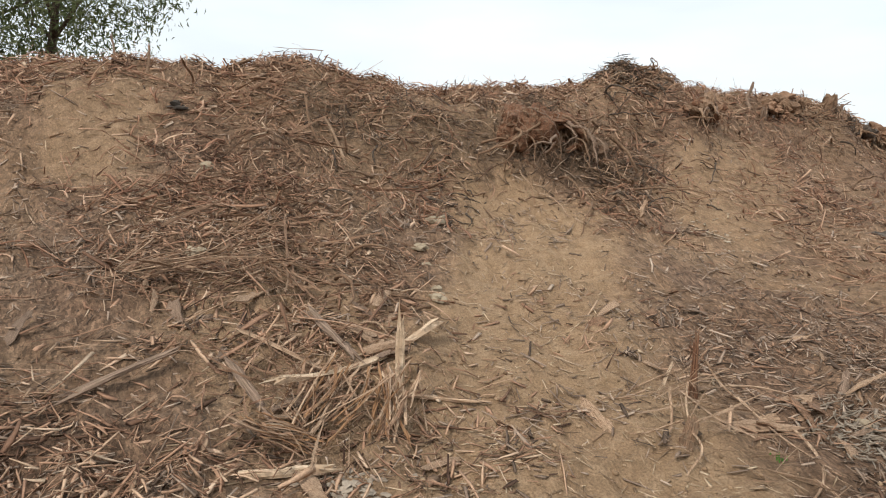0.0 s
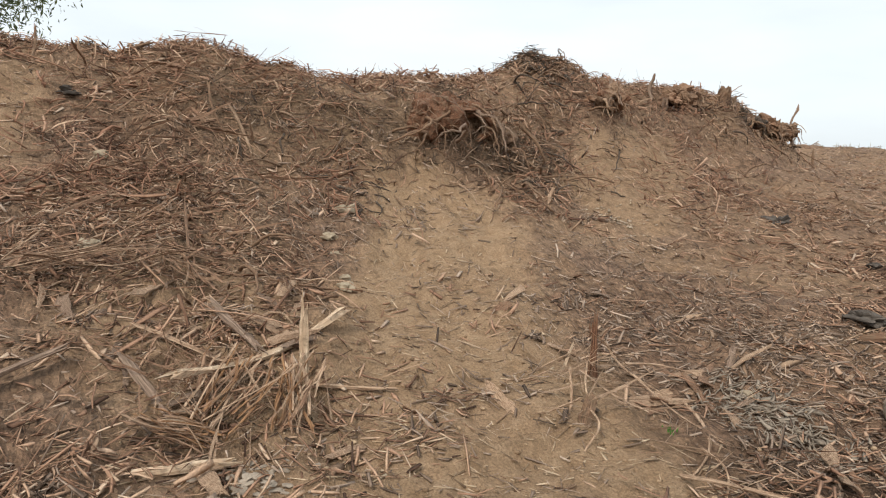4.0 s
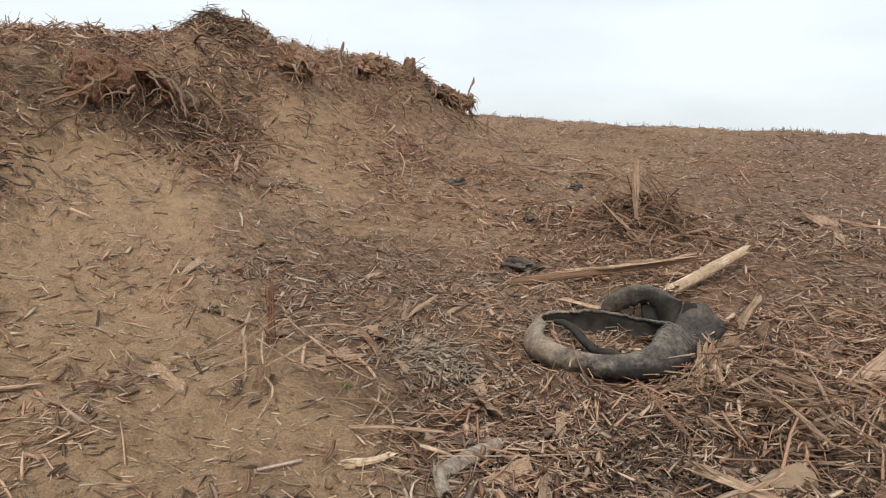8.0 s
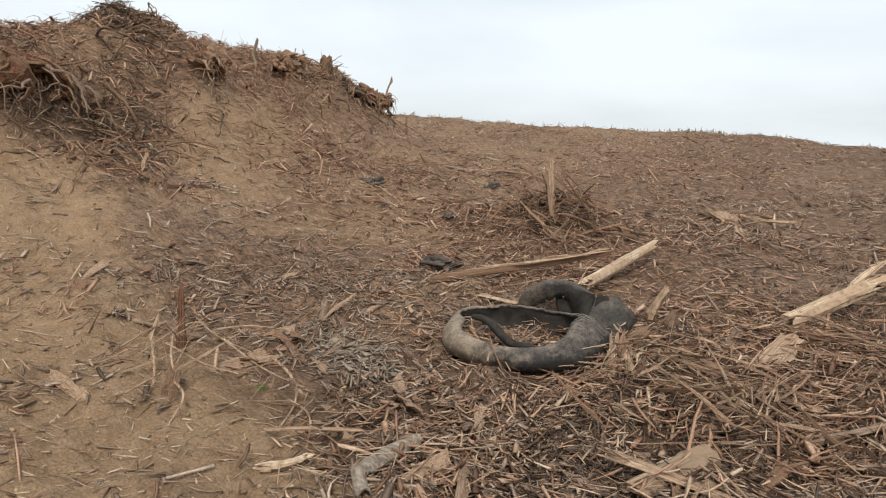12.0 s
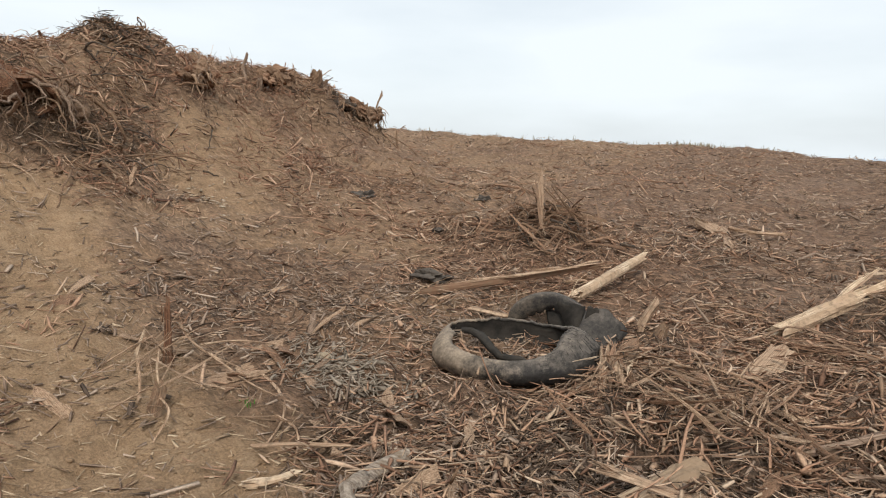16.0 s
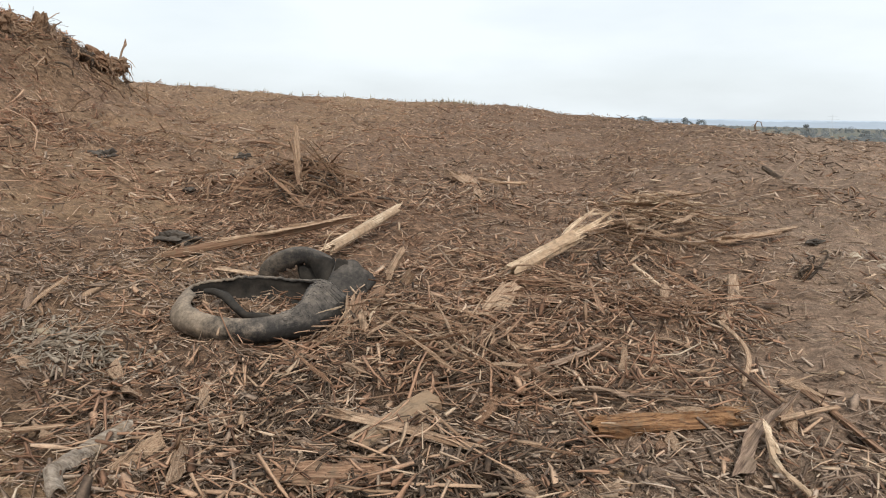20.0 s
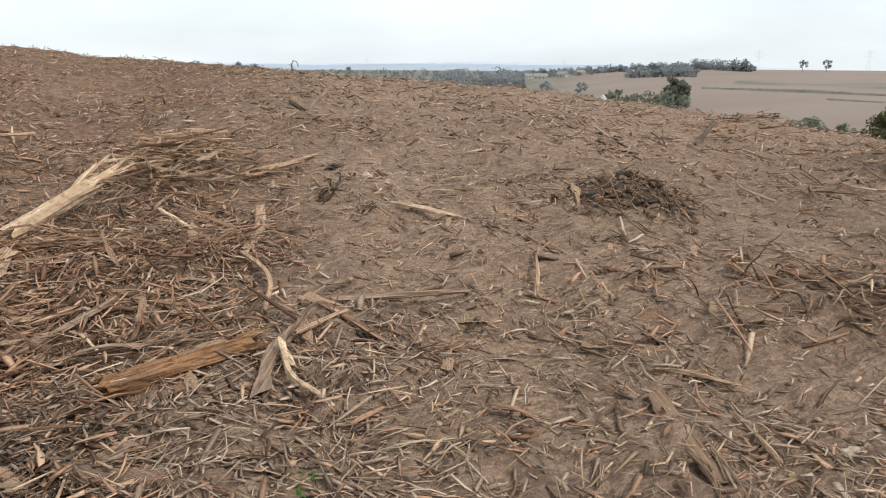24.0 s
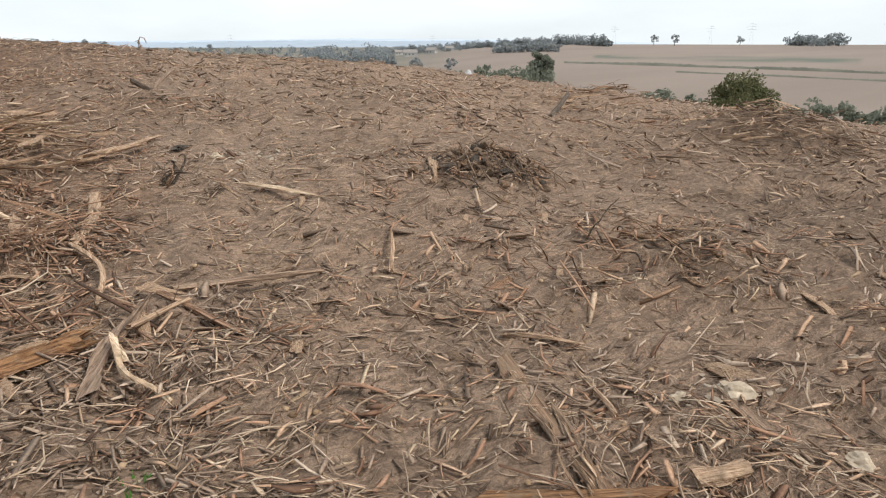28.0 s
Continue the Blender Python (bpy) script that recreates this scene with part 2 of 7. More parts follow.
def ground_material():
    m, nt, b = mat("trodden_earth", 0.95)
    at = nt.nodes.new("ShaderNodeAttribute")
    at.attribute_name = "cover"
    sep = nt.nodes.new("ShaderNodeSeparateColor")
    nt.links.new(at.outputs["Color"], sep.inputs["Color"])
    big, mid, fine = noise_tex(nt, 0.7, 5), noise_tex(nt, 9, 6), noise_tex(nt, 70, 5, rough=0.75)
    mulch = ramp(nt, mid, [(0.3, (0.115, 0.068, 0.043)), (0.5, (0.198, 0.121, 0.078)), (0.72, (0.295, 0.188, 0.123))])
    sand = ramp(nt, mid, [(0.28, (0.272, 0.173, 0.097)), (0.5, (0.36, 0.235, 0.137)), (0.75, (0.44, 0.3, 0.182))])
    grey = ramp(nt, mid, [(0.28, (0.228, 0.154, 0.108)), (0.5, (0.305, 0.21, 0.149)), (0.72, (0.385, 0.274, 0.196))])
    c = mixc(nt, "MIX", ramp(nt, big, [(0.5, (0, 0, 0)), (0.75, (0.5, 0.5, 0.5))]), mulch, grey)
    c = mixc(nt, "MIX", at.outputs["Alpha"], c, grey)
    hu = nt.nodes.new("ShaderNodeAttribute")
    hu.attribute_name = "dark_earth"
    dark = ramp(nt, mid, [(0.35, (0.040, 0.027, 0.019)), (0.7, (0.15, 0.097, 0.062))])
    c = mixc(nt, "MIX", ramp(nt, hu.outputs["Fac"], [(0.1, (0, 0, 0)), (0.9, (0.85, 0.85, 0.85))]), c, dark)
    c = mixc(nt, "MIX", sep.outputs["Red"], c, sand)
    tc = nt.nodes.new("ShaderNodeTexCoord")
    wob = nt.nodes.new("ShaderNodeVectorMath")
    wob.operation = "MULTIPLY_ADD"
    wob.inputs[1].default_value = (0.05, 0.05, 0.05)
    warp = nt.nodes.new("ShaderNodeTexNoise")
    warp.inputs["Scale"].default_value = 14
    nt.links.new(tc.outputs["Object"], warp.inputs["Vector"])
    nt.links.new(warp.outputs["Color"], wob.inputs[0])
    nt.links.new(tc.outputs["Object"], wob.inputs[2])
    def flakes(turn, size):
        mp = nt.nodes.new("ShaderNodeMapping")
        mp.inputs["Rotation"].default_value = (0.3, 0.2, turn)
        mp.inputs["Scale"].default_value = size
        nt.links.new(wob.outputs[0], mp.inputs["Vector"])
        fl = nt.nodes.new("ShaderNodeTexVoronoi")
        fl.inputs["Scale"].default_value = 1.0
        nt.links.new(mp.outputs["Vector"], fl.inputs["Vector"])
        fs = nt.nodes.new("ShaderNodeSeparateColor")
        nt.links.new(fl.outputs["Color"], fs.inputs["Color"])
        return fs.outputs["Red"], fs.outputs["Green"]
    fa, pick_a = flakes(0.5, (14, 62, 40))
    fb, pick_b = flakes(-0.75, (15, 70, 45))
    fc, pick_c = flakes(1.6, (11, 50, 40))
    tone = mixc(nt, "MIX", ramp(nt, pick_b, [(0.45, (0, 0, 0)), (0.5, (1, 1, 1))]), fa, fb)
    tone = mixc(nt, "MIX", ramp(nt, pick_c, [(0.6, (0, 0, 0)), (0.65, (1, 1, 1))]), tone, fc)
    chip = ramp(nt, tone, [(0.0, (0.16, 0.16, 0.16)), (0.4, (0.42, 0.42, 0.42)), (0.8, (0.6, 0.585, 0.57)), (1.0, (0.85, 0.83, 0.81))])
    inv = nt.nodes.new("ShaderNodeMath")
    inv.operation = "MULTIPLY_ADD"
    inv.inputs[1].default_value, inv.inputs[2].default_value = -0.72, 0.8
    nt.links.new(sep.outputs["Red"], inv.inputs[0])
    bare = nt.nodes.new("ShaderNodeMath")
    bare.operation = "MULTIPLY_ADD"
    bare.inputs[1].default_value = -0.35
    bare.use_clamp = True
    nt.links.new(at.outputs["Alpha"], bare.inputs[0])
    nt.links.new(inv.outputs[0], bare.inputs[2])
    c = mixc(nt, "OVERLAY", bare.outputs[0], c, chip)
    c = mixc(nt, "OVERLAY", 0.45, c, ramp(nt, fine, [(0.34, (0.12, 0.12, 0.12)), (0.66, (0.84, 0.84, 0.84))]))
    # far fields
    fn = noise_tex(nt, 0.004, 5, (1, 3, 1))
    stub = ramp(nt, fn, [(0.35, (0.205, 0.160, 0.131)), (0.65, (0.246, 0.193, 0.159))])
    c = mixc(nt, "MIX", sep.outputs["Green"], c, stub)
    c = mixc(nt, "MIX", sep.outputs["Blue"], c, (0.112, 0.122, 0.095))
    nt.links.new(c, b.inputs["Base Color"])
    add = nt.nodes.new("ShaderNodeMath")
    add.operation = "MULTIPLY_ADD"
    add.inputs[1].default_value = 0.8
    nt.links.new(fine, add.inputs[0])
    nt.links.new(mid, add.inputs[2])
    bump(nt, b, add.outputs[0], 1.0, 0.028)
    return m


def shred_material(name, stops, rough=0.85):
    """Loose shreds: each piece has its own tone, with grain and dust."""
    m, nt, b = mat(name, rough)
    g = nt.nodes.new("ShaderNodeNewGeometry")
    c = ramp(nt, g.outputs["Random Per Island"], stops)
    fine = noise_tex(nt, 75, 5, rough=0.7)
    c = mixc(nt, "OVERLAY", 0.5, c, ramp(nt, fine, [(0.34, (0.24, 0.24, 0.24)), (0.66, (0.72, 0.72, 0.72))]))
    nt.links.new(c, b.inputs["Base Color"])
    bump(nt, b, fine, 0.5, 0.004)
    return m


def wood_material(name, dark, mid, light, patch=None, grain=1.0):
    """Split or weathered wood with its grain along the local x axis."""
    m, nt, b = mat(name, 0.82)
    fib = noise_tex(nt, 105 * grain, 8, (0.028, 1, 1), rough=0.72)
    c = ramp(nt, fib, [(0.39, dark), (0.49, mid), (0.61, light)])
    big = noise_tex(nt, 5, 4, (0.5, 1, 1))
    if patch:
        c = mixc(nt, "MIX", ramp(nt, big, [(0.48, (0, 0, 0)), (0.58, (1, 1, 1))]), c, patch)
    oi = nt.nodes.new("ShaderNodeObjectInfo")
    c = mixc(nt, "MULTIPLY", 0.6, c, ramp(nt, oi.outputs["Random"], [(0.0, (0.74, 0.73, 0.73)), (1.0, (1.0, 0.98, 0.95))]))
    dust = noise_tex(nt, 17, 6, rough=0.7)
    c = mixc(nt, "MIX", ramp(nt, dust, [(0.5, (0, 0, 0)), (0.66, (0.7, 0.7, 0.7))]), c, (0.2, 0.142, 0.092))
    nt.links.new(c, b.inputs["Base Color"])
    bump(nt, b, fib, 1.0, 0.008)
    return m


EARTH = ground_material()
SHRED_RED = shred_material("red_brown_shreds", [(0.0, (0.065, 0.036, 0.023)), (0.28, (0.22, 0.12, 0.074)), (0.66, (0.4, 0.234, 0.148)), (0.92, (0.51, 0.338, 0.223)), (1.0, (0.64, 0.46, 0.325))])
SHRED_BANK = shred_material("torn_bank_bark", [(0.0, (0.085, 0.042, 0.027)), (0.35, (0.235, 0.118, 0.072)), (0.75, (0.385, 0.212, 0.133)), (1.0, (0.60, 0.41, 0.28))])
SHRED_GREY = shred_material("weathered_shreds", [(0.0, (0.07, 0.046, 0.032)), (0.38, (0.235, 0.164, 0.117)), (0.8, (0.38, 0.276, 0.203)), (1.0, (0.54, 0.41, 0.31))])
SHRED_PALE = shred_material("pale_shreds", [(0.0, (0.25, 0.157, 0.098)), (0.5, (0.40, 0.272, 0.178)), (1.0, (0.56, 0.415, 0.292))])
SHRED_DARK = shred_material("dark_rotten_shreds", [(0.0, (0.045, 0.03, 0.021)), (0.5, (0.11, 0.073, 0.05)), (0.85, (0.21, 0.145, 0.1)), (1.0, (0.37, 0.27, 0.19))])
SHRED_STRAW = shred_material("dry_fibres", [(0.0, (0.18, 0.12, 0.08)), (0.4, (0.31, 0.22, 0.153)), (0.8, (0.44, 0.335, 0.24)), (1.0, (0.6, 0.47, 0.35))])
SHRED_SOIL = shred_material("dusty_shreds", [(0.0, (0.2, 0.13, 0.08)), (0.5, (0.38, 0.27, 0.17)), (1.0, (0.62, 0.47, 0.32))])

# ---- ground: one sheet to the horizon ----
def build_ground():
    az = np.concatenate([np.arange(-74, 112, 0.4), np.arange(112, 286, 4.0)]) / DEG
    rr = [0.25]
    while rr[-1] < 4400:
        rr.append(rr[-1] * (1.10 if rr[-1] < 1.4 else 1.0125 if rr[-1] < 34 else 1.045))
    rr = np.array(rr)
    A, R = np.meshgrid(az, rr)
    X, Y = -np.sin(A) * R, np.cos(A) * R
    Z = H(X, Y)
    n, m = len(az), len(rr)
    co = np.stack([X, Y, Z], -1).reshape(-1, 3)
    co = np.vstack([co, [[0, 0, float(H(0, 0))]]])
    i, j = np.meshgrid(np.arange(n), np.arange(m - 1))
    k = (i + 1) % n
    quads = np.stack([j * n + i, j * n + k, (j + 1) * n + k, (j + 1) * n + i], -1).reshape(-1, 4)[:, ::-1]
    cap = np.stack([np.full(n, m * n), np.arange(n), (np.arange(n) + 1) % n], -1)
    me = bpy.data.meshes.new("ground")
    me.vertices.add(len(co))
    me.vertices.foreach_set("co", co.ravel())
    me.loops.add(quads.size + cap.size)
    me.loops.foreach_set("vertex_index", np.concatenate([quads.ravel(), cap.ravel()]))
    me.polygons.add(len(quads) + len(cap))
    me.polygons.foreach_set("loop_start", np.concatenate([np.arange(len(quads)) * 4, quads.size + np.arange(len(cap)) * 3]))
    me.update(calc_edges=True)
    me.validate()
    x, y = co[:, 0], co[:, 1]
    r, a = np.hypot(x, y), np.arctan2(-x, y) * DEG
    far = sstep(120, 200, r)
    green = far * np.clip(strip(a, np.log(np.maximum(r, 1)), -64, 6.06, -46, 6.1, 0.06, 0.05) + sstep(-36, -30, a) * (0.5 + 0.4 * sstep(400, 800, r)), 0, 1)
    dusty = 0.4 * sstep(3.6, 5.2, -x) * np.clip(0.7 + 0.8 * vnoise(x * 1.1, y * 1.1, 92), 0, 1)
    dusty = np.maximum(dusty, 0.75 * blob(x, y, -3.3, 1.2, 1.3))
    dusty = np.maximum(dusty, 0.75 * strip(x, y, -5.2, 0.4, -3.2, 0.9, 0.9, 0.8))
    dusty = np.maximum(dusty, 0.4 * blob(x, y, -2.8, 4.8, 1.0))
    dusty = np.maximum(dusty, 0.5 * strip(x, y, -6.2, 5.0, -4.4, 6.5, 0.7, 0.7))
    dusty = np.maximum(dusty, 0.75 * strip(x, y, -8.3, 7.2, -7.4, 6.2, 0.5, 0.6))
    col = np.stack([np.maximum(sand(x, y), dusty) * (1 - far), far, np.clip(green, 0, 1) * 1.0 * np.clip(0.75 + 0.7 * vnoise(a * 0.5, np.log(np.maximum(r, 1)) * 40, 97), 0, 1), 0.92 * sstep(-1.9, 0.7, x - 0.25 * y + 1.0 * vnoise(x * 0.6, y * 0.6, 51))], -1)
    me.color_attributes.new("cover", "FLOAT_COLOR", "POINT").data.foreach_set("color", col.ravel())
    # darker by noise too, and in bands set by distance from the origin
    darkness = np.clip(dark_earth(x, y) * (1 - sand(x, y)) + 0.2 * vnoise(x * 1.3, y * 1.3, 91) * (r < 20) * (1 - 0.8 * sstep(0.5, 2, x)) + 0.22 * sstep(13, 19, r) * (1 - sstep(26, 34, r)) * (np.abs(a) < 32) + 0.34 * sstep(4.0, 8.0, r) * sstep(-0.5, 2.5, x) * np.clip(0.8 + 0.6 * vnoise(x * 0.8, y * 0.8, 94), 0, 1), 0, 1) * (1 - far)
    me.attributes.new("dark_earth", "FLOAT", "POINT").data.foreach_set("value", darkness)
    me.polygons.foreach_set("use_smooth", np.ones(len(me.polygons), bool))
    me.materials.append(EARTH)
    return tagged(new("ground", me), "bare brown hillside of sandy earth and wood dust", "ground", kind="structure")


ground = build_ground()


# ---- loose shreds ----
RNG = np.random.default_rng(7)


def frames_at(x, y, turn, tilt, roll):
    """Axes for pieces that lie on the slope: along, across, up."""
    e = 0.06
    gx, gy = (H(x + e, y) - H(x - e, y)) / (2 * e), (H(x, y + e) - H(x, y - e)) / (2 * e)
    gx, gy = np.clip(gx, -1.4, 1.4), np.clip(gy, -1.4, 1.4)
    up = np.stack([-gx, -gy, np.ones_like(gx)], -1)
    up /= np.linalg.norm(up, axis=-1, keepdims=True)
    al = np.stack([np.cos(turn), np.sin(turn), np.zeros_like(turn)], -1)
    al -= (al * up).sum(-1, keepdims=True) * up
    al /= np.linalg.norm(al, axis=-1, keepdims=True)
    ac = np.cross(up, al)
    c, s = np.cos(tilt)[:, None], np.sin(tilt)[:, None]
    al, up = c * al + s * up, c * up - s * al
    c, s = np.cos(roll)[:, None], np.sin(roll)[:, None]
    return al, c * ac + s * up, c * up - s * ac


def shreds(name, x, y, length, width, thick, tilt, lift, material, label, seg=1, bend=0.0, turn=None):
    """One mesh of many loose splinters: bent, pointed three-sided slivers."""
    n = len(x)
    width = np.minimum(width, np.minimum(0.044, 0.36 * length))
    thick = np.minimum(thick, 0.24 * width) if seg > 1 else thick
    turn = 4.5 * vnoise(x * 1.5, y * 1.5, 61) + RNG.normal(0, 0.8, n) if turn is None else turn
    al, ac, up = frames_at(x, y, turn, tilt, RNG.normal(0, 0.42, n))
    base = np.stack([x, y, H(x, y) + lift], -1)
    k = seg + 1
    co = np.empty((n, k, 3, 3))
    b1, b2 = RNG.normal(0, bend, n), RNG.normal(0, bend, n)
    e0, e1 = (RNG.uniform(0.5, 1.0, n), RNG.uniform(0.15, 0.85, n)) if seg == 1 else (RNG.uniform(0.2, 0.95, n), RNG.uniform(0.05, 0.7, n))
    for s in range(k):
        f = s / seg
        q = f - 0.5
        w = width * (e0 + (e1 - e0) * f) * (1.0 + (2.2 if seg == 1 else 1.3) * (0.25 - q * q)) * RNG.uniform(0.7, 1.3, n)
        mid = base + al * (length * q)[:, None] + ac * (length * b1 * (4 * q * q))[:, None] + up * (length * b2 * (1 - 4 * q * q))[:, None]
        co[:, s, 0] = mid - ac * (w * 0.5)[:, None] - up * (thick * 0.4)[:, None]
        co[:, s, 1] = mid + ac * (w * 0.5)[:, None] - up * (thick * RNG.uniform(-0.1, 0.5, n))[:, None]
        co[:, s, 2] = mid + ac * (w * RNG.uniform(-0.3, 0.3, n))[:, None] + up * (thick * 0.6)[:, None]
    vpp = 3 * k
    quads = [[s * 3 + a, s * 3 + b, s * 3 + 3 + b, s * 3 + 3 + a] for s in range(seg) for a, b in ((0, 1), (1, 2), (2, 0))]
    off = (np.arange(n) * vpp)[:, None]
    qi = (np.array(quads).ravel()[None] + off).reshape(n, -1)
    ti = (np.array([2, 1, 0, k * 3 - 3, k * 3 - 2, k * 3 - 1])[None] + off).reshape(n, -1)
    loops = np.concatenate([qi.ravel(), ti.ravel()])
    nq, ntri = n * len(quads), 2 * n
    me = bpy.data.meshes.new(name)
    me.vertices.add(n * vpp)
    me.vertices.foreach_set("co", co.ravel())
    me.loops.add(len(loops))
    me.loops.foreach_set("vertex_index", loops)
    me.polygons.add(nq + ntri)
    me.polygons.foreach_set("loop_start", np.concatenate([np.arange(nq) * 4, nq * 4 + np.arange(ntri) * 3]))
    me.update(calc_edges=True)
    me.materials.append(material)
    return tagged(new(name, me), label, "wood shreds", kind="stuff")


def scatter(n, rmin, rmax, power, keep, az0=-72, az1=110):
    """Places spread over the sector, denser near; keep(x, y) is the chance that a place stays."""
    a = RNG.uniform(az0, az1, n) / DEG
    u = RNG.uniform(0, 1, n)
    q = 2 - power
    r = (rmin ** q + u * (rmax ** q - rmin ** q)) ** (1 / q)
    x, y = -np.sin(a) * r, np.cos(a) * r
    ok = RNG.uniform(0, 1, n) < keep(x, y)
    return x[ok], y[ok]


def redness(x, y):
    """Where fresh red-brown shreds lie thick."""
    s = 0.9 * strip(x, y, -8.8, 1.0, -4.6, 0.4, 0.9, 1.6)
    s = np.maximum(s, strip(x, y, -7.0, 8.5, -4.0, 6.5, 1.5, 1.2))
    s = np.maximum(s, strip(x, y, -3.2, 8.0, -0.3, 4.5, 1.2, 1.2))
    s = np.maximum(s, blob(x, y, 0.45, 4.7, 0.75))
    s = np.maximum(s, 0.8 * strip(x, y, -9.7, -3, -9.6, 13, 0.4, 0.4))
    return np.clip(s + 0.35 * vnoise(x * 0.8, y * 0.8, 21), 0, 1)


def litter():
    def bare(x, y):
        clump = 0.5 + 0.55 * vnoise(x * 0.7, y * 0.7, 33) + 0.45 * vnoise(x * 2.2, y * 2.2, 31) + 0.3 * vnoise(x * 6, y * 6, 32)
        patchy = np.where(x < -4.8, np.clip(0.78 + 0.95 * vnoise(x * 1.15, y * 1.15, 34), 0.12, 1.35), 1.0)
        return np.clip(1 - 0.86 * soil(x, y), 0, 1) * np.clip(clump, 0.08, 1.2) * patchy

    x, y = scatter(125000, 1.5, 26, 1.12, lambda x, y: bare(x, y) * (1 - 0.65 * redness(x, y)) * (1 - 0.62 * sstep(0.6, 1.8, x)))
    n = len(x)
    shreds("weathered_shreds", x, y, RNG.lognormal(-2.65, 0.55, n), RNG.lognormal(-4.05, 0.5, n), RNG.uniform(0.002, 0.006, n), RNG.normal(0, 0.16, n),
           RNG.uniform(-0.004, 0.022, n), SHRED_GREY, "weathered grey-brown wood shreds scattered over the earth", seg=1)
    x, y = scatter(330000, 1.5, 24, 1.15, lambda x, y: bare(x, y) * (0.1 + redness(x, y)))
    close = np.hypot(x, y) < 4.6
    for ok, seg in ((close, 2), (~close, 1)):
        n = int(ok.sum())
        shreds("red_brown_shreds", x[ok], y[ok], RNG.lognormal(-2.55, 0.55, n), RNG.lognormal(-3.95, 0.5, n), RNG.uniform(0.002, 0.006, n), RNG.normal(0, 0.2, n),
               RNG.uniform(-0.004, 0.035, n), SHRED_RED, "red-brown shredded bark and root fibres lying thick", seg=seg, bend=0.03)
    x, y = scatter(17000, 1.5, 26, 1.25, lambda x, y: bare(x, y))
    n = len(x)
    shreds("pale_shreds", x, y, RNG.lognormal(-2.55, 0.6, n), RNG.lognormal(-4.3, 0.5, n), RNG.uniform(0.002, 0.005, n), RNG.normal(0, 0.18, n),
           RNG.uniform(0.005, 0.03, n), SHRED_PALE, "pale split wood chips strewn among the shreds", seg=2, bend=0.03)
    x, y = scatter(30000, 1.5, 16, 1.3, lambda x, y: soil(x, y))
    n = len(x)
    shreds("dusty_shreds", x, y, RNG.lognormal(-2.85, 0.55, n), RNG.lognormal(-4.5, 0.5, n), RNG.uniform(0.002, 0.006, n), RNG.normal(0, 0.2, n),
           RNG.uniform(-0.002, 0.008, n), SHRED_SOIL, "small dusty wood chips half sunk in sandy earth", seg=1)
    x, y = scatter(24000, 1.5, 9, 1.35, lambda x, y: np.clip(bare(x, y), 0, 1) * (0.12 + 0.5 * sstep(-0.2, 1.6, x)) * (1 - 0.5 * sand(x, y)))
    n = len(x)
    shreds("dry_fibres", x, y, RNG.lognormal(-2.1, 0.5, n), RNG.lognormal(-4.7, 0.4, n), RNG.uniform(0.003, 0.006, n), RNG.normal(0, 0.1, n),
           RNG.uniform(0.004, 0.03, n), SHRED_STRAW, "thin pale wood fibres lying over the earth", seg=3, bend=0.13)
    x, y = scatter(46000, 1.5, 8.5, 1.25, lambda x, y: np.clip(bare(x, y) + 0.25, 0, 1) * (0.42 + 0.58 * strip(x, y, -3.2, 4.5, 0.4, 4.2, 1.9, 1.5)) * (1 - 0.8 * sand(x, y)) * (1 - 0.65 * blob(x, y, 2.1, 1.9, 1.2)))
    n = len(x)
    shreds("fine_chips", x, y, RNG.lognormal(-2.9, 0.4, n), RNG.lognormal(-4.1, 0.4, n), RNG.uniform(0.002, 0.005, n), RNG.normal(0, 0.18, n),
           RNG.uniform(0.0, 0.025, n), SHRED_GREY, "fine grey-brown chips covering the earth", seg=1)


def tufts(count):
    """Clumps of overlapping chips, some pushed upright, also on the bare sand."""
    cx, cy = scatter(count, 1.8, 13, 1.25, lambda x, y: np.clip(0.12 + 0.88 * (1 - soil(x, y)), 0, 1) * (1 - 0.45 * sstep(0.6, 1.8, x)) * np.clip(0.55 + 0.7 * vnoise(x * 1.1, y * 1.1, 81), 0.05, 1))
    k = RNG.integers(5, 15, len(cx))
    x, y = np.repeat(cx, k), np.repeat(cy, k)
    n = len(x)
    spread = np.repeat(RNG.uniform(0.03, 0.11, len(cx)), k)
    x, y = x + RNG.normal(0, 1, n) * spread, y + RNG.normal(0, 1, n) * spread
    turn = np.repeat(RNG.uniform(0, 6.28, len(cx)), k) + RNG.normal(0, 0.7, n)
    pick = np.repeat(RNG.uniform(0, 1, len(cx)), k) < 0.25 + 0.6 * redness(x, y)
    for name, ok, material, label in (("red_chip_tufts", pick, SHRED_RED, "clumps of red-brown chips heaped together"), ("grey_chip_tufts", ~pick, SHRED_GREY, "clumps of weathered chips heaped together")):
        m = int(ok.sum())
        shreds(name, x[ok], y[ok], RNG.lognormal(-2.25, 0.45, m), RNG.lognormal(-3.95, 0.5, m), RNG.uniform(0.003, 0.008, m), np.abs(RNG.normal(0, 0.33, m)), RNG.uniform(-0.005, 0.05, m), material, label, seg=2, bend=0.03, turn=turn[ok])


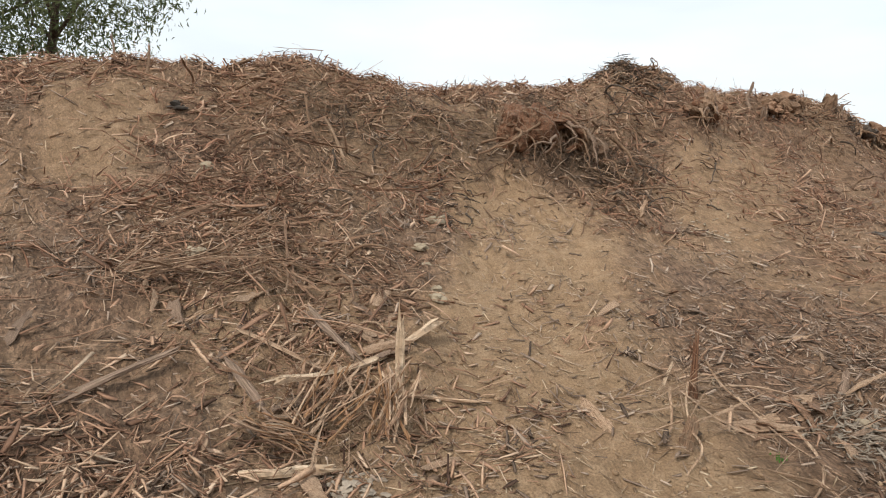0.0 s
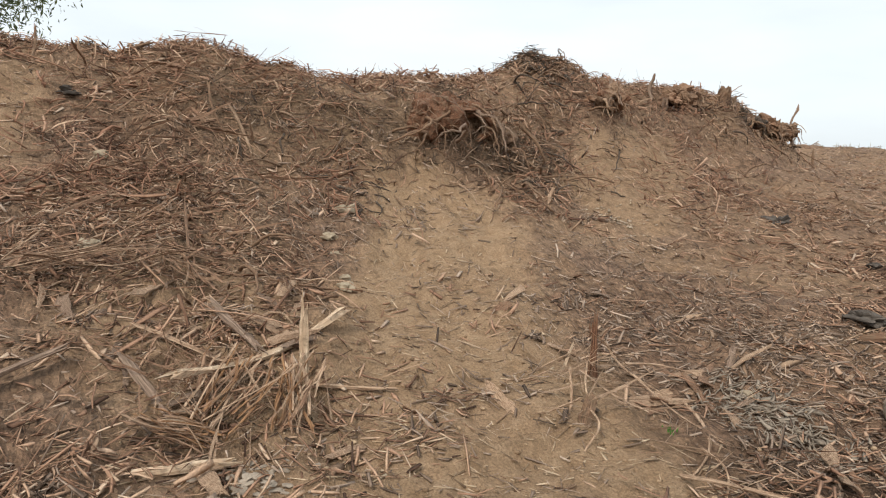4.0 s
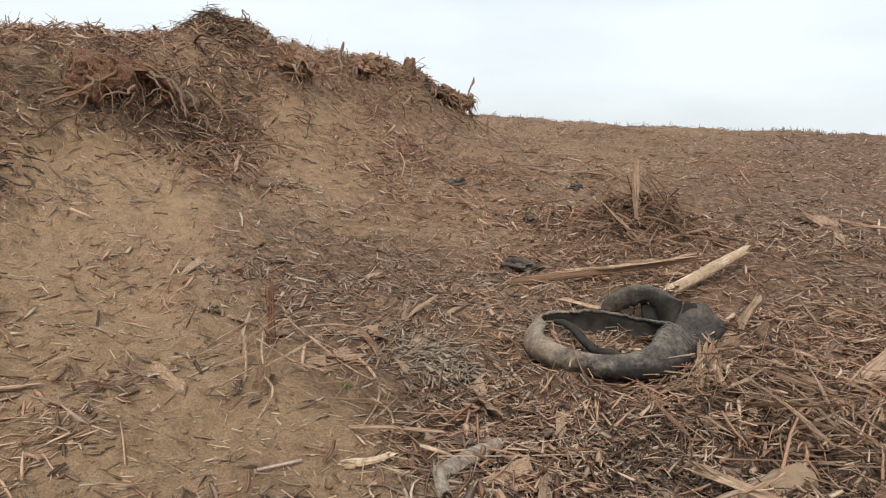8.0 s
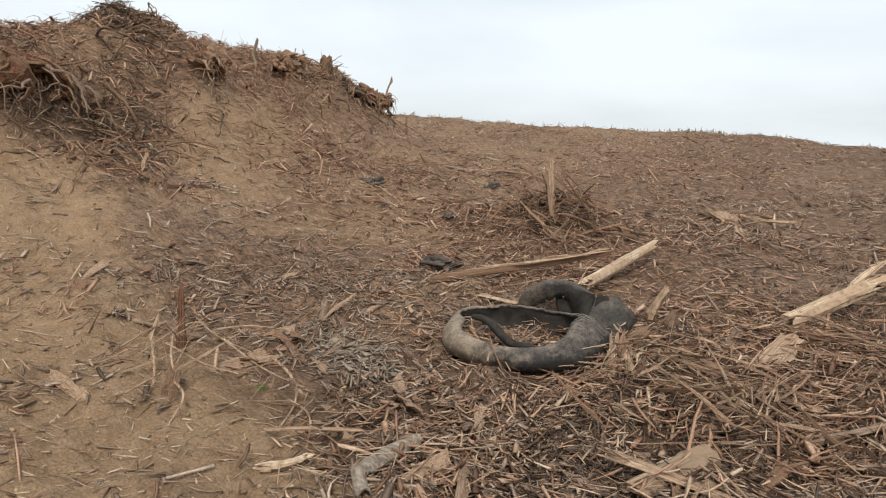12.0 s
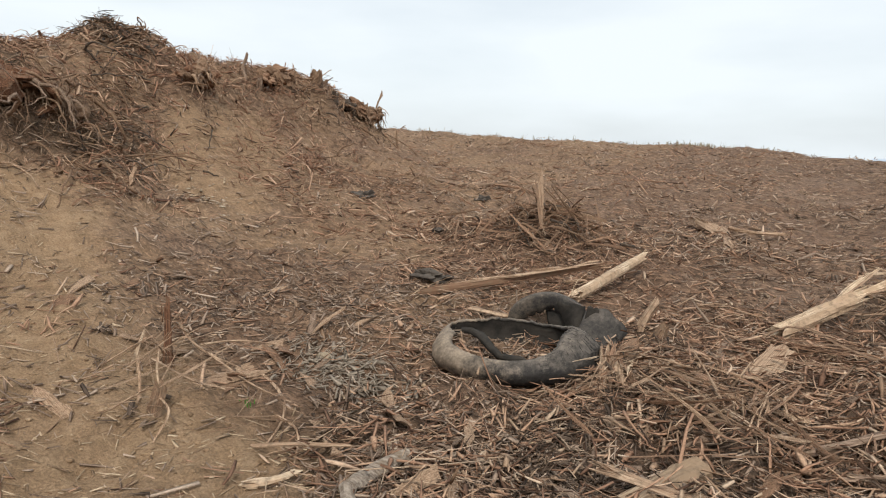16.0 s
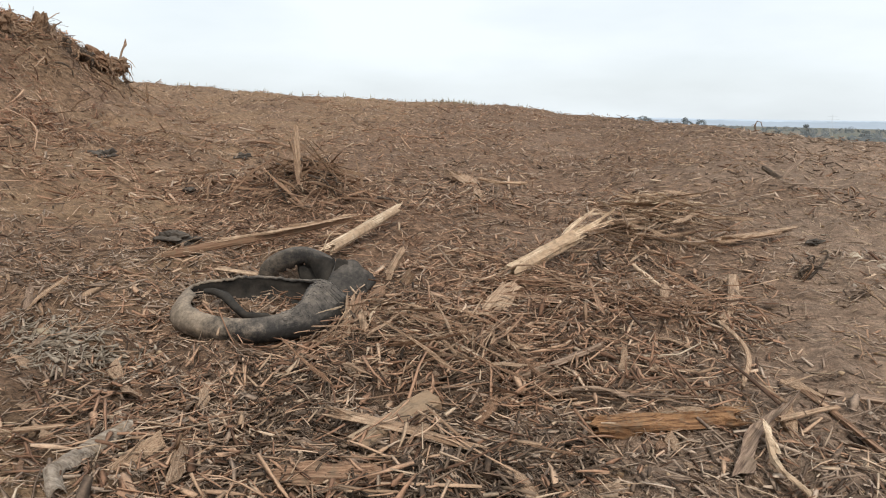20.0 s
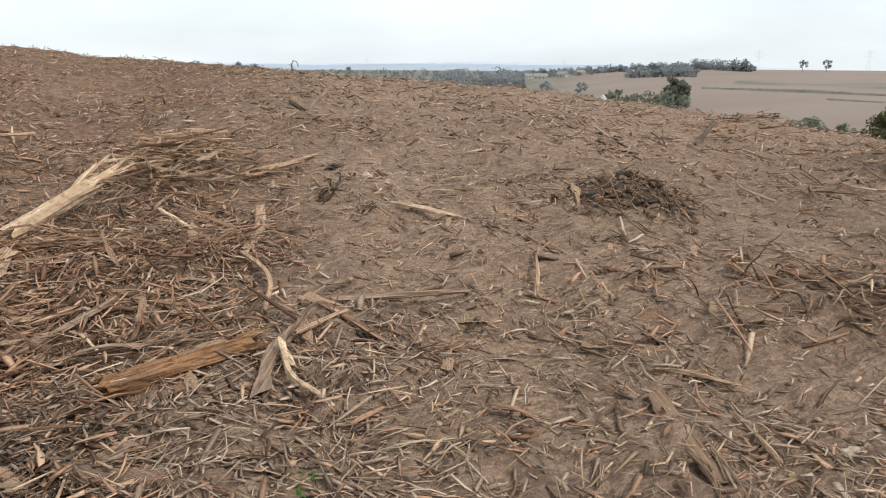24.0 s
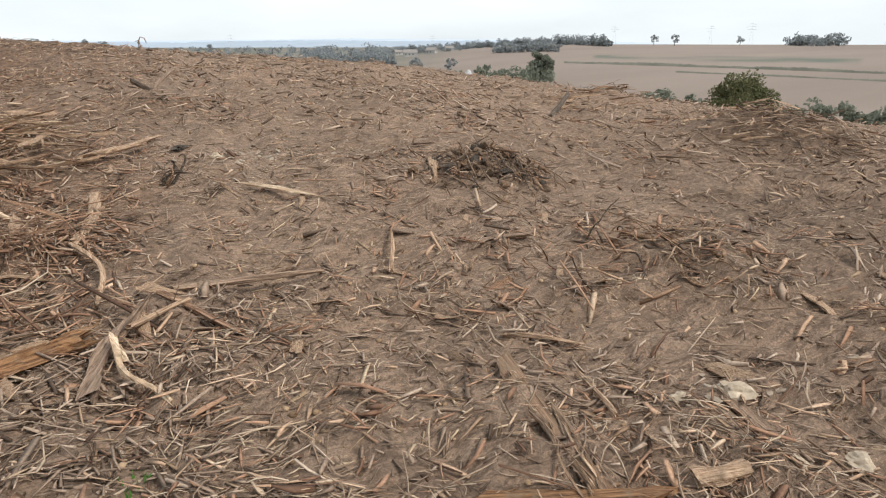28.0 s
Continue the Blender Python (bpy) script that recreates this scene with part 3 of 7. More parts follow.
def far_litter():
    x, y = scatter(26000, 8, 28, 1.0, lambda x, y: (1 - 0.75 * soil(x, y)) * sstep(0.5, -3.0, x) * np.clip(0.5 + 0.9 * vnoise(x * 0.5, y * 0.5, 41) + 0.4 * vnoise(x * 1.7, y * 1.7, 43), 0, 1))
    n = len(x)
    shreds("far_shreds", x, y, RNG.lognormal(-2.2, 0.55, n), RNG.lognormal(-4.1, 0.5, n), RNG.uniform(0.008, 0.025, n), RNG.normal(0, 0.3, n), RNG.uniform(0, 0.06, n), SHRED_RED,
           "red-brown shreds covering the upper slope", seg=1)
    x, y = scatter(30000, 8, 26, 1.0, lambda x, y: (1 - 0.75 * soil(x, y)) * (0.35 + 0.65 * sstep(-3.0, 0.5, x)) * np.clip(0.5 + 0.9 * vnoise(x * 0.5, y * 0.5, 42) + 0.4 * vnoise(x * 1.7, y * 1.7, 44), 0, 1))
    n = len(x)
    shreds("far_twigs", x, y, RNG.lognormal(-2.2, 0.55, n), RNG.lognormal(-4.2, 0.5, n), RNG.uniform(0.008, 0.025, n), RNG.normal(0, 0.3, n), RNG.uniform(0, 0.06, n), SHRED_GREY,
           "grey-brown twigs and shreds over the upper slope", seg=1)
    x, y = scatter(7000, 8, 28, 1.0, lambda x, y: 1 - 0.6 * soil(x, y))
    n = len(x)
    shreds("far_chips", x, y, RNG.lognormal(-2.5, 0.5, n), RNG.lognormal(-4.05, 0.45, n), RNG.uniform(0.008, 0.025, n), RNG.normal(0, 0.3, n), RNG.uniform(0, 0.06, n), SHRED_PALE,
           "pale wood chips over the upper slope", seg=1)


litter()
tufts(3200)
far_litter()


# ---- builders ----
def part(name, bm, material, parent=None, label="", smooth=True):
    """Links a bmesh as one mesh object, under a thing or a part if one is given."""
    me = bpy.data.meshes.new(name)
    bmesh.ops.recalc_face_normals(bm, faces=bm.faces)
    bm.to_mesh(me)
    bm.free()
    if smooth:
        me.polygons.foreach_set("use_smooth", np.ones(len(me.polygons), bool))
    me.materials.append(material)
    ob = new(name, me)
    if parent:
        ob.parent = parent
    return tagged(ob, label)


def thing(name, m, label, category, group=""):
    ob = new(name)
    ob.empty_display_size = 0.1
    ob.matrix_world = m
    return tagged(ob, label, category, group)


def ground_z(x, y):
    return float(H(x, y))


def timber_bm(length, w, th, seg=12, sides=8, taper=0.75, bend=0.02, jag=0.12, rough=0.14, seed=0, sag=0.0):
    """A split or broken piece of wood along x: facetted, fibrous, with torn ends."""
    g = np.random.default_rng(seed)
    bm = bmesh.new()
    fac = 1 + g.normal(0, rough, sides)
    ends = g.uniform(-1, 1, (2, sides)) * jag * min(length * 0.5, 4 * w)
    ph, amp = g.uniform(0, 6.28, 2), g.normal(0, bend, 2)
    rings = []
    for s in range(seg + 1):
        f = s / seg
        ring = []
        oy = length * (amp[0] * math.sin(math.pi * f) + 0.4 * amp[1] * math.sin(2 * math.pi * f + ph[0]))
        oz = length * (amp[1] * 0.6 * math.sin(math.pi * f) + sag * math.sin(math.pi * f))
        k = 1 + (taper - 1) * f
        for i in range(sides):
            a = 2 * math.pi * (i + 0.25 * math.sin(3 * f + ph[1])) / sides
            rr = fac[i] * k * (1 + g.normal(0, rough * 0.3) + rough * 0.8 * math.sin(2.3 * i + (3 + i % 3) * f * 2 + ph[0]))
            e = ends[0][i] * max(0, 1 - f * 5) + ends[1][i] * max(0, 1 - (1 - f) * 5)
            ring.append(bm.verts.new((length * f + e, oy + 0.5 * w * rr * math.cos(a), oz + 0.5 * th * rr * math.sin(a))))
        rings.append(ring)
    for r0, r1 in zip(rings, rings[1:]):
        for i in range(sides):
            bm.faces.new((r0[i], r0[(i + 1) % sides], r1[(i + 1) % sides], r1[i]))
    for ring, d in ((rings[0], 1), (rings[-1], -1)):
        c = sum((v.co for v in ring), Vector()) / sides + Vector((d * 0.25 * w, 0, 0))
        cv = bm.verts.new(c)
        for i in range(sides):
            bm.faces.new((ring[i], ring[(i + 1) % sides], cv))
    return bm


def along(a, b):
    """A pose with x from a to b; each is (x, y, height over the ground)."""
    p = Vector((a[0], a[1], ground_z(a[0], a[1]) + a[2]))
    q = Vector((b[0], b[1], ground_z(b[0], b[1]) + b[2]))
    d = q - p
    x = d.normalized()
    y = Vector((0, 0, 1)).cross(x)
    y = y.normalized() if y.length > 0.05 else Vector((0, 1, 0))
    z = x.cross(y)
    m = Matrix((x, y, z)).transposed().to_4x4()
    m.translation = p
    return m, d.length


def timber(name, a, b, w, th, material, label, category="wood", seed=0, frays=0, fray_mat=None, group="", **kw):
    m, length = along(a, b)
    ob = part(name, timber_bm(length, w, th, seed=seed, **kw), material, None, smooth=False)
    ob.matrix_world = m
    tagged(ob, label, category, group)
    g = np.random.default_rng(seed + 900)
    for _ in range(frays):
        ll = length * g.uniform(0.12, 0.4)
        fr = part("splinter", timber_bm(ll, w * g.uniform(0.06, 0.16), th * g.uniform(0.05, 0.12), seg=4, sides=4, taper=0.25, bend=0.07, seed=int(g.integers(1e6))), fray_mat or material, ob)
        end = g.uniform() < 0.5
        x0 = -0.1 * ll if end else length - 0.55 * ll
        fr.matrix_local = pose(x0, g.uniform(-0.45, 0.45) * w, g.uniform(-0.2, 0.5) * th, 0, g.normal(0, 8), g.normal(0, 9))
    return ob


def tube_bm(points, radii, sides=6, seed=0, rough=0.12):
    """A root or twig along a line of points."""
    g = np.random.default_rng(seed)
    bm = bmesh.new()
    rings = []
    n = len(points)
    for i, p in enumerate(points):
        p = Vector(p)
        d = Vector(points[min(i + 1, n - 1)]) - Vector(points[max(i - 1, 0)])
        q = d.to_track_quat("X", "Z")
        ring = []
        for s in range(sides):
            a = 2 * math.pi * s / sides
            r = radii[i] * (1 + g.normal(0, rough))
            ring.append(bm.verts.new(p + q @ Vector((0, r * math.cos(a), r * math.sin(a)))))
        rings.append(ring)
    for r0, r1 in zip(rings, rings[1:]):
        for i in range(sides):
            bm.faces.new((r0[i], r0[(i + 1) % sides], r1[(i + 1) % sides], r1[i]))
    bm.faces.new(rings[0])
    bm.faces.new(rings[-1])
    return bm


def root_line(g, start, way, length, n=9, droop=0.5, wander=0.35):
    p, d = Vector(start), Vector(way).normalized()
    out = [p.copy()]
    for _ in range(n):
        d = (d + Vector(g.normal(0, wander, 3).tolist()) + Vector((0, 0, -droop * 0.3))).normalized()
        p = p + d * (length / n)
        out.append(p.copy())
    return out


def lump_bm(sx, sy, sz, seed=0, rough=0.22, cuts=2):
    """An angular stone or clod."""
    g = np.random.default_rng(seed)
    bm = bmesh.new()
    bmesh.ops.create_icosphere(bm, subdivisions=cuts, radius=1)
    off = g.uniform(-50, 50, 3)
    for v in bm.verts:
        n = noise.noise(v.co * 1.3 + Vector(off.tolist()))
        n2 = noise.cell(v.co * 1.6 + Vector(off.tolist()))
        k = 1 + rough * 1.4 * n + rough * 0.5 * n2
        v.co = Vector((v.co.x * sx * k, v.co.y * sy * k, max(v.co.z, -0.55) * sz * k))
    return bm


WOOD_GREY = wood_material("weathered_wood", (0.105, 0.067, 0.046), (0.25, 0.168, 0.119), (0.41, 0.29, 0.208))
WOOD_PALE = wood_material("bare_pale_wood", (0.23, 0.145, 0.088), (0.64, 0.475, 0.325), (0.82, 0.66, 0.485), patch=(0.52, 0.365, 0.24))
WOOD_RED = wood_material("red_brown_wood", (0.115, 0.060, 0.037), (0.262, 0.150, 0.092), (0.43, 0.268, 0.17))
WOOD_ORANGE = wood_material("rotten_orange_wood", (0.075, 0.036, 0.018), (0.225, 0.112, 0.053), (0.375, 0.21, 0.104))
WOOD_BOARD = wood_material("split_board", (0.07, 0.034, 0.02), (0.185, 0.098, 0.059), (0.36, 0.226, 0.138), patch=(0.23, 0.132, 0.08))
WOOD_CHUNK = wood_material("barkless_chunk", (0.17, 0.108, 0.066), (0.31, 0.21, 0.135), (0.5, 0.375, 0.255), patch=(0.36, 0.25, 0.16), grain=0.6)
WOOD_CHIP = wood_material("split_wood", (0.19, 0.115, 0.07), (0.41, 0.268, 0.172), (0.60, 0.432, 0.298))
ROOT = wood_material("dry_roots", (0.096, 0.054, 0.033), (0.216, 0.128, 0.078), (0.352, 0.222, 0.137), grain=1.6)
BARK = wood_material("brown_bark", (0.105, 0.062, 0.039), (0.235, 0.146, 0.092), (0.38, 0.25, 0.163))
BARK_GREY = wood_material("grey_bark", (0.17, 0.13, 0.097), (0.31, 0.25, 0.195), (0.44, 0.37, 0.3), grain=0.6)
ROT = wood_material("rotten_red_wood", (0.06, 0.027, 0.015), (0.16, 0.074, 0.04), (0.29, 0.15, 0.085), grain=0.7)
BARK_DARK = wood_material("dark_rotten_bark", (0.03, 0.022, 0.017), (0.075, 0.055, 0.042), (0.14, 0.108, 0.08))


def stone_material(name, a, b):
    m, nt, bs = mat(name, 0.9)
    n1, n2 = noise_tex(nt, 9, 5), noise_tex(nt, 60, 4)
    c = ramp(nt, n1, [(0.35, a), (0.65, b)])
    c = mixc(nt, "OVERLAY", 0.4, c, ramp(nt, n2, [(0.3, (0.3, 0.3, 0.3)), (0.7, (0.68, 0.68, 0.68))]))
    nt.links.new(c, bs.inputs["Base Color"])
    bump(nt, bs, n2, 0.5, 0.006)
    return m


STONE = stone_material("dusty_limestone", (0.264, 0.203, 0.135), (0.400, 0.328, 0.232))
CHALK = stone_material("pale_lime", (0.36, 0.282, 0.205), (0.53, 0.44, 0.335))
CHAR = stone_material("dark_clod", (0.045, 0.037, 0.031), (0.125, 0.102, 0.082))
CLAY = stone_material("brown_clay", (0.1, 0.067, 0.045), (0.2, 0.138, 0.095))
LIME_GREY = stone_material("grey_lime", (0.21, 0.165, 0.122), (0.37, 0.302, 0.232))


def rubber_material(name, dust):
    """Perished rubber: cracks, dried mud in blotches, dust settled on what faces up."""
    m, nt, bs = mat(name, 0.75)
    n1, n2, grime = noise_tex(nt, 3.2, 5), noise_tex(nt, 45, 5), noise_tex(nt, 10, 9, rough=0.78)
    tc = nt.nodes.new("ShaderNodeTexCoord")
    vor = nt.nodes.new("ShaderNodeTexVoronoi")
    vor.feature = "DISTANCE_TO_EDGE"
    vor.inputs["Scale"].default_value = 46
    nt.links.new(tc.outputs["Object"], vor.inputs["Vector"])
    crack = ramp(nt, vor.outputs["Distance"], [(0.0, (0, 0, 0)), (0.05, (1, 1, 1))])
    c = ramp(nt, n1, [(0.36, (0.022, 0.02, 0.019)), (0.55, (0.043, 0.039, 0.036)), (0.74, (0.08, 0.071, 0.063))])
    sx = nt.nodes.new("ShaderNodeSeparateXYZ")
    nt.links.new(tc.outputs["Object"], sx.inputs["Vector"])
    side = nt.nodes.new("ShaderNodeMath")
    side.operation = "MULTIPLY_ADD"
    side.inputs[1].default_value = -0.8
    nt.links.new(sx.outputs["X"], side.inputs[0])
    nt.links.new(grime, side.inputs[2])
    geo = nt.nodes.new("ShaderNodeNewGeometry")
    gz = nt.nodes.new("ShaderNodeSeparateXYZ")
    nt.links.new(geo.outputs["Normal"], gz.inputs["Vector"])
    settle = nt.nodes.new("ShaderNodeMath")
    settle.operation = "MULTIPLY_ADD"
    settle.inputs[1].default_value = 0.42
    nt.links.new(gz.outputs["Z"], settle.inputs[0])
    nt.links.new(grime, settle.inputs[2])
    mud = (0.32, 0.248, 0.182)
    c = mixc(nt, "MIX", ramp(nt, settle.outputs[0], [(0.6, (0, 0, 0)), (0.95, (0.55 * dust,) * 3)]), c, (0.26, 0.215, 0.176))
    c = mixc(nt, "MIX", ramp(nt, side.outputs[0], [(0.5, (0, 0, 0)), (0.72, (0.5 * dust,) * 3), (1.0, (0.85 * dust,) * 3)]), c, mud)
    c = mixc(nt, "OVERLAY", 0.75, c, ramp(nt, grime, [(0.34, (0.2, 0.2, 0.2)), (0.66, (0.7, 0.69, 0.67))]))
    c = mixc(nt, "OVERLAY", 0.5, c, ramp(nt, n2, [(0.3, (0.28, 0.28, 0.28)), (0.7, (0.7, 0.7, 0.7))]))
    c = mixc(nt, "MULTIPLY", 0.1, c, crack)
    nt.links.new(c, bs.inputs["Base Color"])
    mx = mixc(nt, "MIX", 0.85, crack, grime)
    bump(nt, bs, mx, 0.8, 0.008)
    return m


RUBBER = rubber_material("weathered_rubber", 1.0)
RUBBER_GREY = rubber_material("grey_torn_rubber", 0.5)
# black rubber of the torn strips; on inner faces it also paints the shade
RUBBER_DARK_SHADED = stone_material("dark_shaded_rubber", (0.017, 0.015, 0.013), (0.05, 0.042, 0.034))

# ---- the torn lorry tyre ----
def tyre_section(b):
    """The tyre's skin at the angle b, from the lower bead over the tread to the torn upper lip: (radius, height)."""
    c, q = math.cos(b), math.sin(b)
    side = max(0.0, math.cos(b + 0.12)) ** 2.6
    back = float(sstep(0.35, 0.95, math.sin(b - 0.22)))
    left = max(0.0, -c)
    wave = 0.012 * math.sin(3 * b + 1) + 0.008 * math.sin(7 * b + 2)
    rag = 0.016 * noise.noise(Vector((5 * c, 5 * q, 3))) + 0.011 * noise.noise(Vector((17 * c, 17 * q, 8)))
    wide = 0.14 + 0.06 * side - 0.115 * back - 0.045 * max(0.0, -q) * (1 - side)
    top = 0.18 + 0.09 * side + 0.014 * left - 0.028 * max(0.0, -q) * (1 - side) + 0.02 * back
    lean = 0.05 * side
    prof = [(-0.16, -0.01), (-0.08, -0.012), (-0.025, 0.02), (0.0, 0.07), (-0.3 * lean, 0.58 * top), (-0.025 - lean, 0.78 * top), (-0.055 - 1.3 * lean, 0.93 * top), (-0.5 * wide - 0.03 - lean, top), (-wide - 0.5 * lean, top - 0.012 + 0.3 * rag)]
    if back > 0:
        dip = 0.05 * max(0.0, c)
        flat = [(-0.16, -0.01), (-0.08, -0.012), (-0.025, 0.02), (0.0, 0.07), (-0.002, 0.12), (-0.008, 0.155), (-0.014, 0.175), (-0.02, 0.188 + rag - dip), (-0.032, 0.196 + 1.4 * rag - dip)]
        prof = [(u[0] + (v[0] - u[0]) * back, u[1] + (v[1] - u[1]) * back) for u, v in zip(prof, flat)]
    return [(0.56 + wave + p[0] + (rag if i == 8 else 0.4 * rag if i == 7 else 0), p[1]) for i, p in enumerate(prof)]


OVAL = (1.02, 0.87)


def tyre_skin(b, k, out=0.0):
    """A place on the tyre's skin; k runs along the section."""
    sec = tyre_section(b)
    i = min(int(k), len(sec) - 2)
    f = k - i
    u, v = Vector(sec[i]), Vector(sec[i + 1])
    p = u.lerp(v, f)
    d = (v - u).normalized()
    p = p + Vector((d.y, -d.x)) * out
    return Vector((p.x * OVAL[0] * math.cos(b), p.x * OVAL[1] * math.sin(b), p.y))


def carcass_bm():
    bm = bmesh.new()
    n, rings = 150, []
    for s in range(n):
        b = 2 * math.pi * s / n
        ks = [0, 1, 2, 3, 4, 5, 6, 7, 8]
        rings.append([bm.verts.new(tyre_skin(b, k)) for k in ks] + [bm.verts.new(tyre_skin(b, k, -0.02)) for k in ks[::-1]])
    m = len(rings[0])
    for r0, r1 in zip(rings, rings[1:] + rings[:1]):
        for i in range(m):
            f = bm.faces.new((r0[i], r0[(i + 1) % m], r1[(i + 1) % m], r1[i]))
            # inner faces take the darker rubber: shade of the inside put into colour
            f.material_index = 1 if i >= 9 else 0
    return bm


def tread_bm(seed):
    """Worn, cracked blocks over the raised shoulder of the tyre."""
    g = np.random.default_rng(seed)
    bm = bmesh.new()
    b = -1.25
    while b < 0.42:
        step = g.uniform(0.05, 0.12)
        k = 3.3 + g.uniform(0, 0.5)
        while k < 7.4:
            high = g.uniform(0.35, 0.9)
            if g.uniform() < 0.85:
                sk, j = g.normal(0, 0.02), g.uniform(0.001, 0.004)
                cor = [tyre_skin(b + step * u + sk * w, min(k + high * w, 7.9), o) for o in (-0.012, j) for u, w in ((0.06, 0.08), (0.93, 0.04), (0.9, 0.92), (0.1, 0.95))]
                vs = [bm.verts.new(p) for p in cor]
                for f in ((4, 5, 6, 7), (0, 1, 5, 4), (1, 2, 6, 5), (2, 3, 7, 6), (3, 0, 4, 7)):
                    bm.faces.new([vs[i] for i in f])
            k += high
        b += step
    return bm


def sheet_bm(corners, bulge, thick, rag, seed, nu=16, nv=10):
    """A bent torn sheet between four corners: top left, top right, foot left, foot right."""
    g = np.random.default_rng(seed)
    a, b, c, d = [Vector(p) for p in corners]
    out = (b - a).cross(c - a).normalized()
    ph = g.uniform(0, 6, 4)
    bm = bmesh.new()
    grid = {}
    for i in range(nu):
        for j in range(nv):
            u, v = i / (nu - 1), j / (nv - 1)
            p = a.lerp(b, u).lerp(c.lerp(d, u), v)
            edge = (1 if j in (0, nv - 1) else 0) * math.sin(13 * u + ph[0]) + (1 if i in (0, nu - 1) else 0) * math.sin(11 * v + ph[1])
            p = p + out * (bulge * math.sin(math.pi * u) * (1 - 0.5 * v) + 0.3 * bulge * math.sin(5 * u + 3 * v + ph[2])) + (c - a).normalized() * edge * rag
            grid[0, i, j], grid[1, i, j] = bm.verts.new(p), bm.verts.new(p - out * thick)
    for i in range(nu - 1):
        for j in range(nv - 1):
            bm.faces.new((grid[0, i, j], grid[0, i + 1, j], grid[0, i + 1, j + 1], grid[0, i, j + 1]))
            bm.faces.new((grid[1, i, j], grid[1, i, j + 1], grid[1, i + 1, j + 1], grid[1, i + 1, j]))
    rim = [(i, 0) for i in range(nu)] + [(nu - 1, j) for j in range(1, nv)] + [(i, nv - 1) for i in range(nu - 2, -1, -1)] + [(0, j) for j in range(nv - 2, 0, -1)]
    for p, q in zip(rim, rim[1:] + rim[:1]):
        bm.faces.new((grid[0, *p], grid[0, *q], grid[1, *q], grid[1, *p]))
    return bm


def torn_tyre():
    ty = thing("lorry_tyre", pose(-1.82, 4.22, 0.115, 1, 0, 23), "torn dusty black lorry tyre lying flat on the shreds", "tyre")
    body = part("carcass", carcass_bm(), RUBBER, ty, "grey dusty rubber carcass with cracked sidewalls")
    body.data.materials.append(RUBBER_DARK_SHADED)
    part("tread", tread_bm(5), RUBBER, ty, "worn cracked tread blocks", smooth=False)
    pts = [(-0.37 + 0.07 * i, 0.16 - 0.05 * i + 0.035 * math.sin(1.1 * i), 0.17 - 0.02 * i + 0.025 * math.sin(i * 1.2)) for i in range(8)]
    part("inner_strip", tube_bm(pts, [0.016, 0.026, 0.03, 0.03, 0.03, 0.027, 0.022, 0.012], 7, 4), RUBBER_DARK_SHADED, ty, "dark twisted strip of torn rubber")
    return ty


torn_tyre()


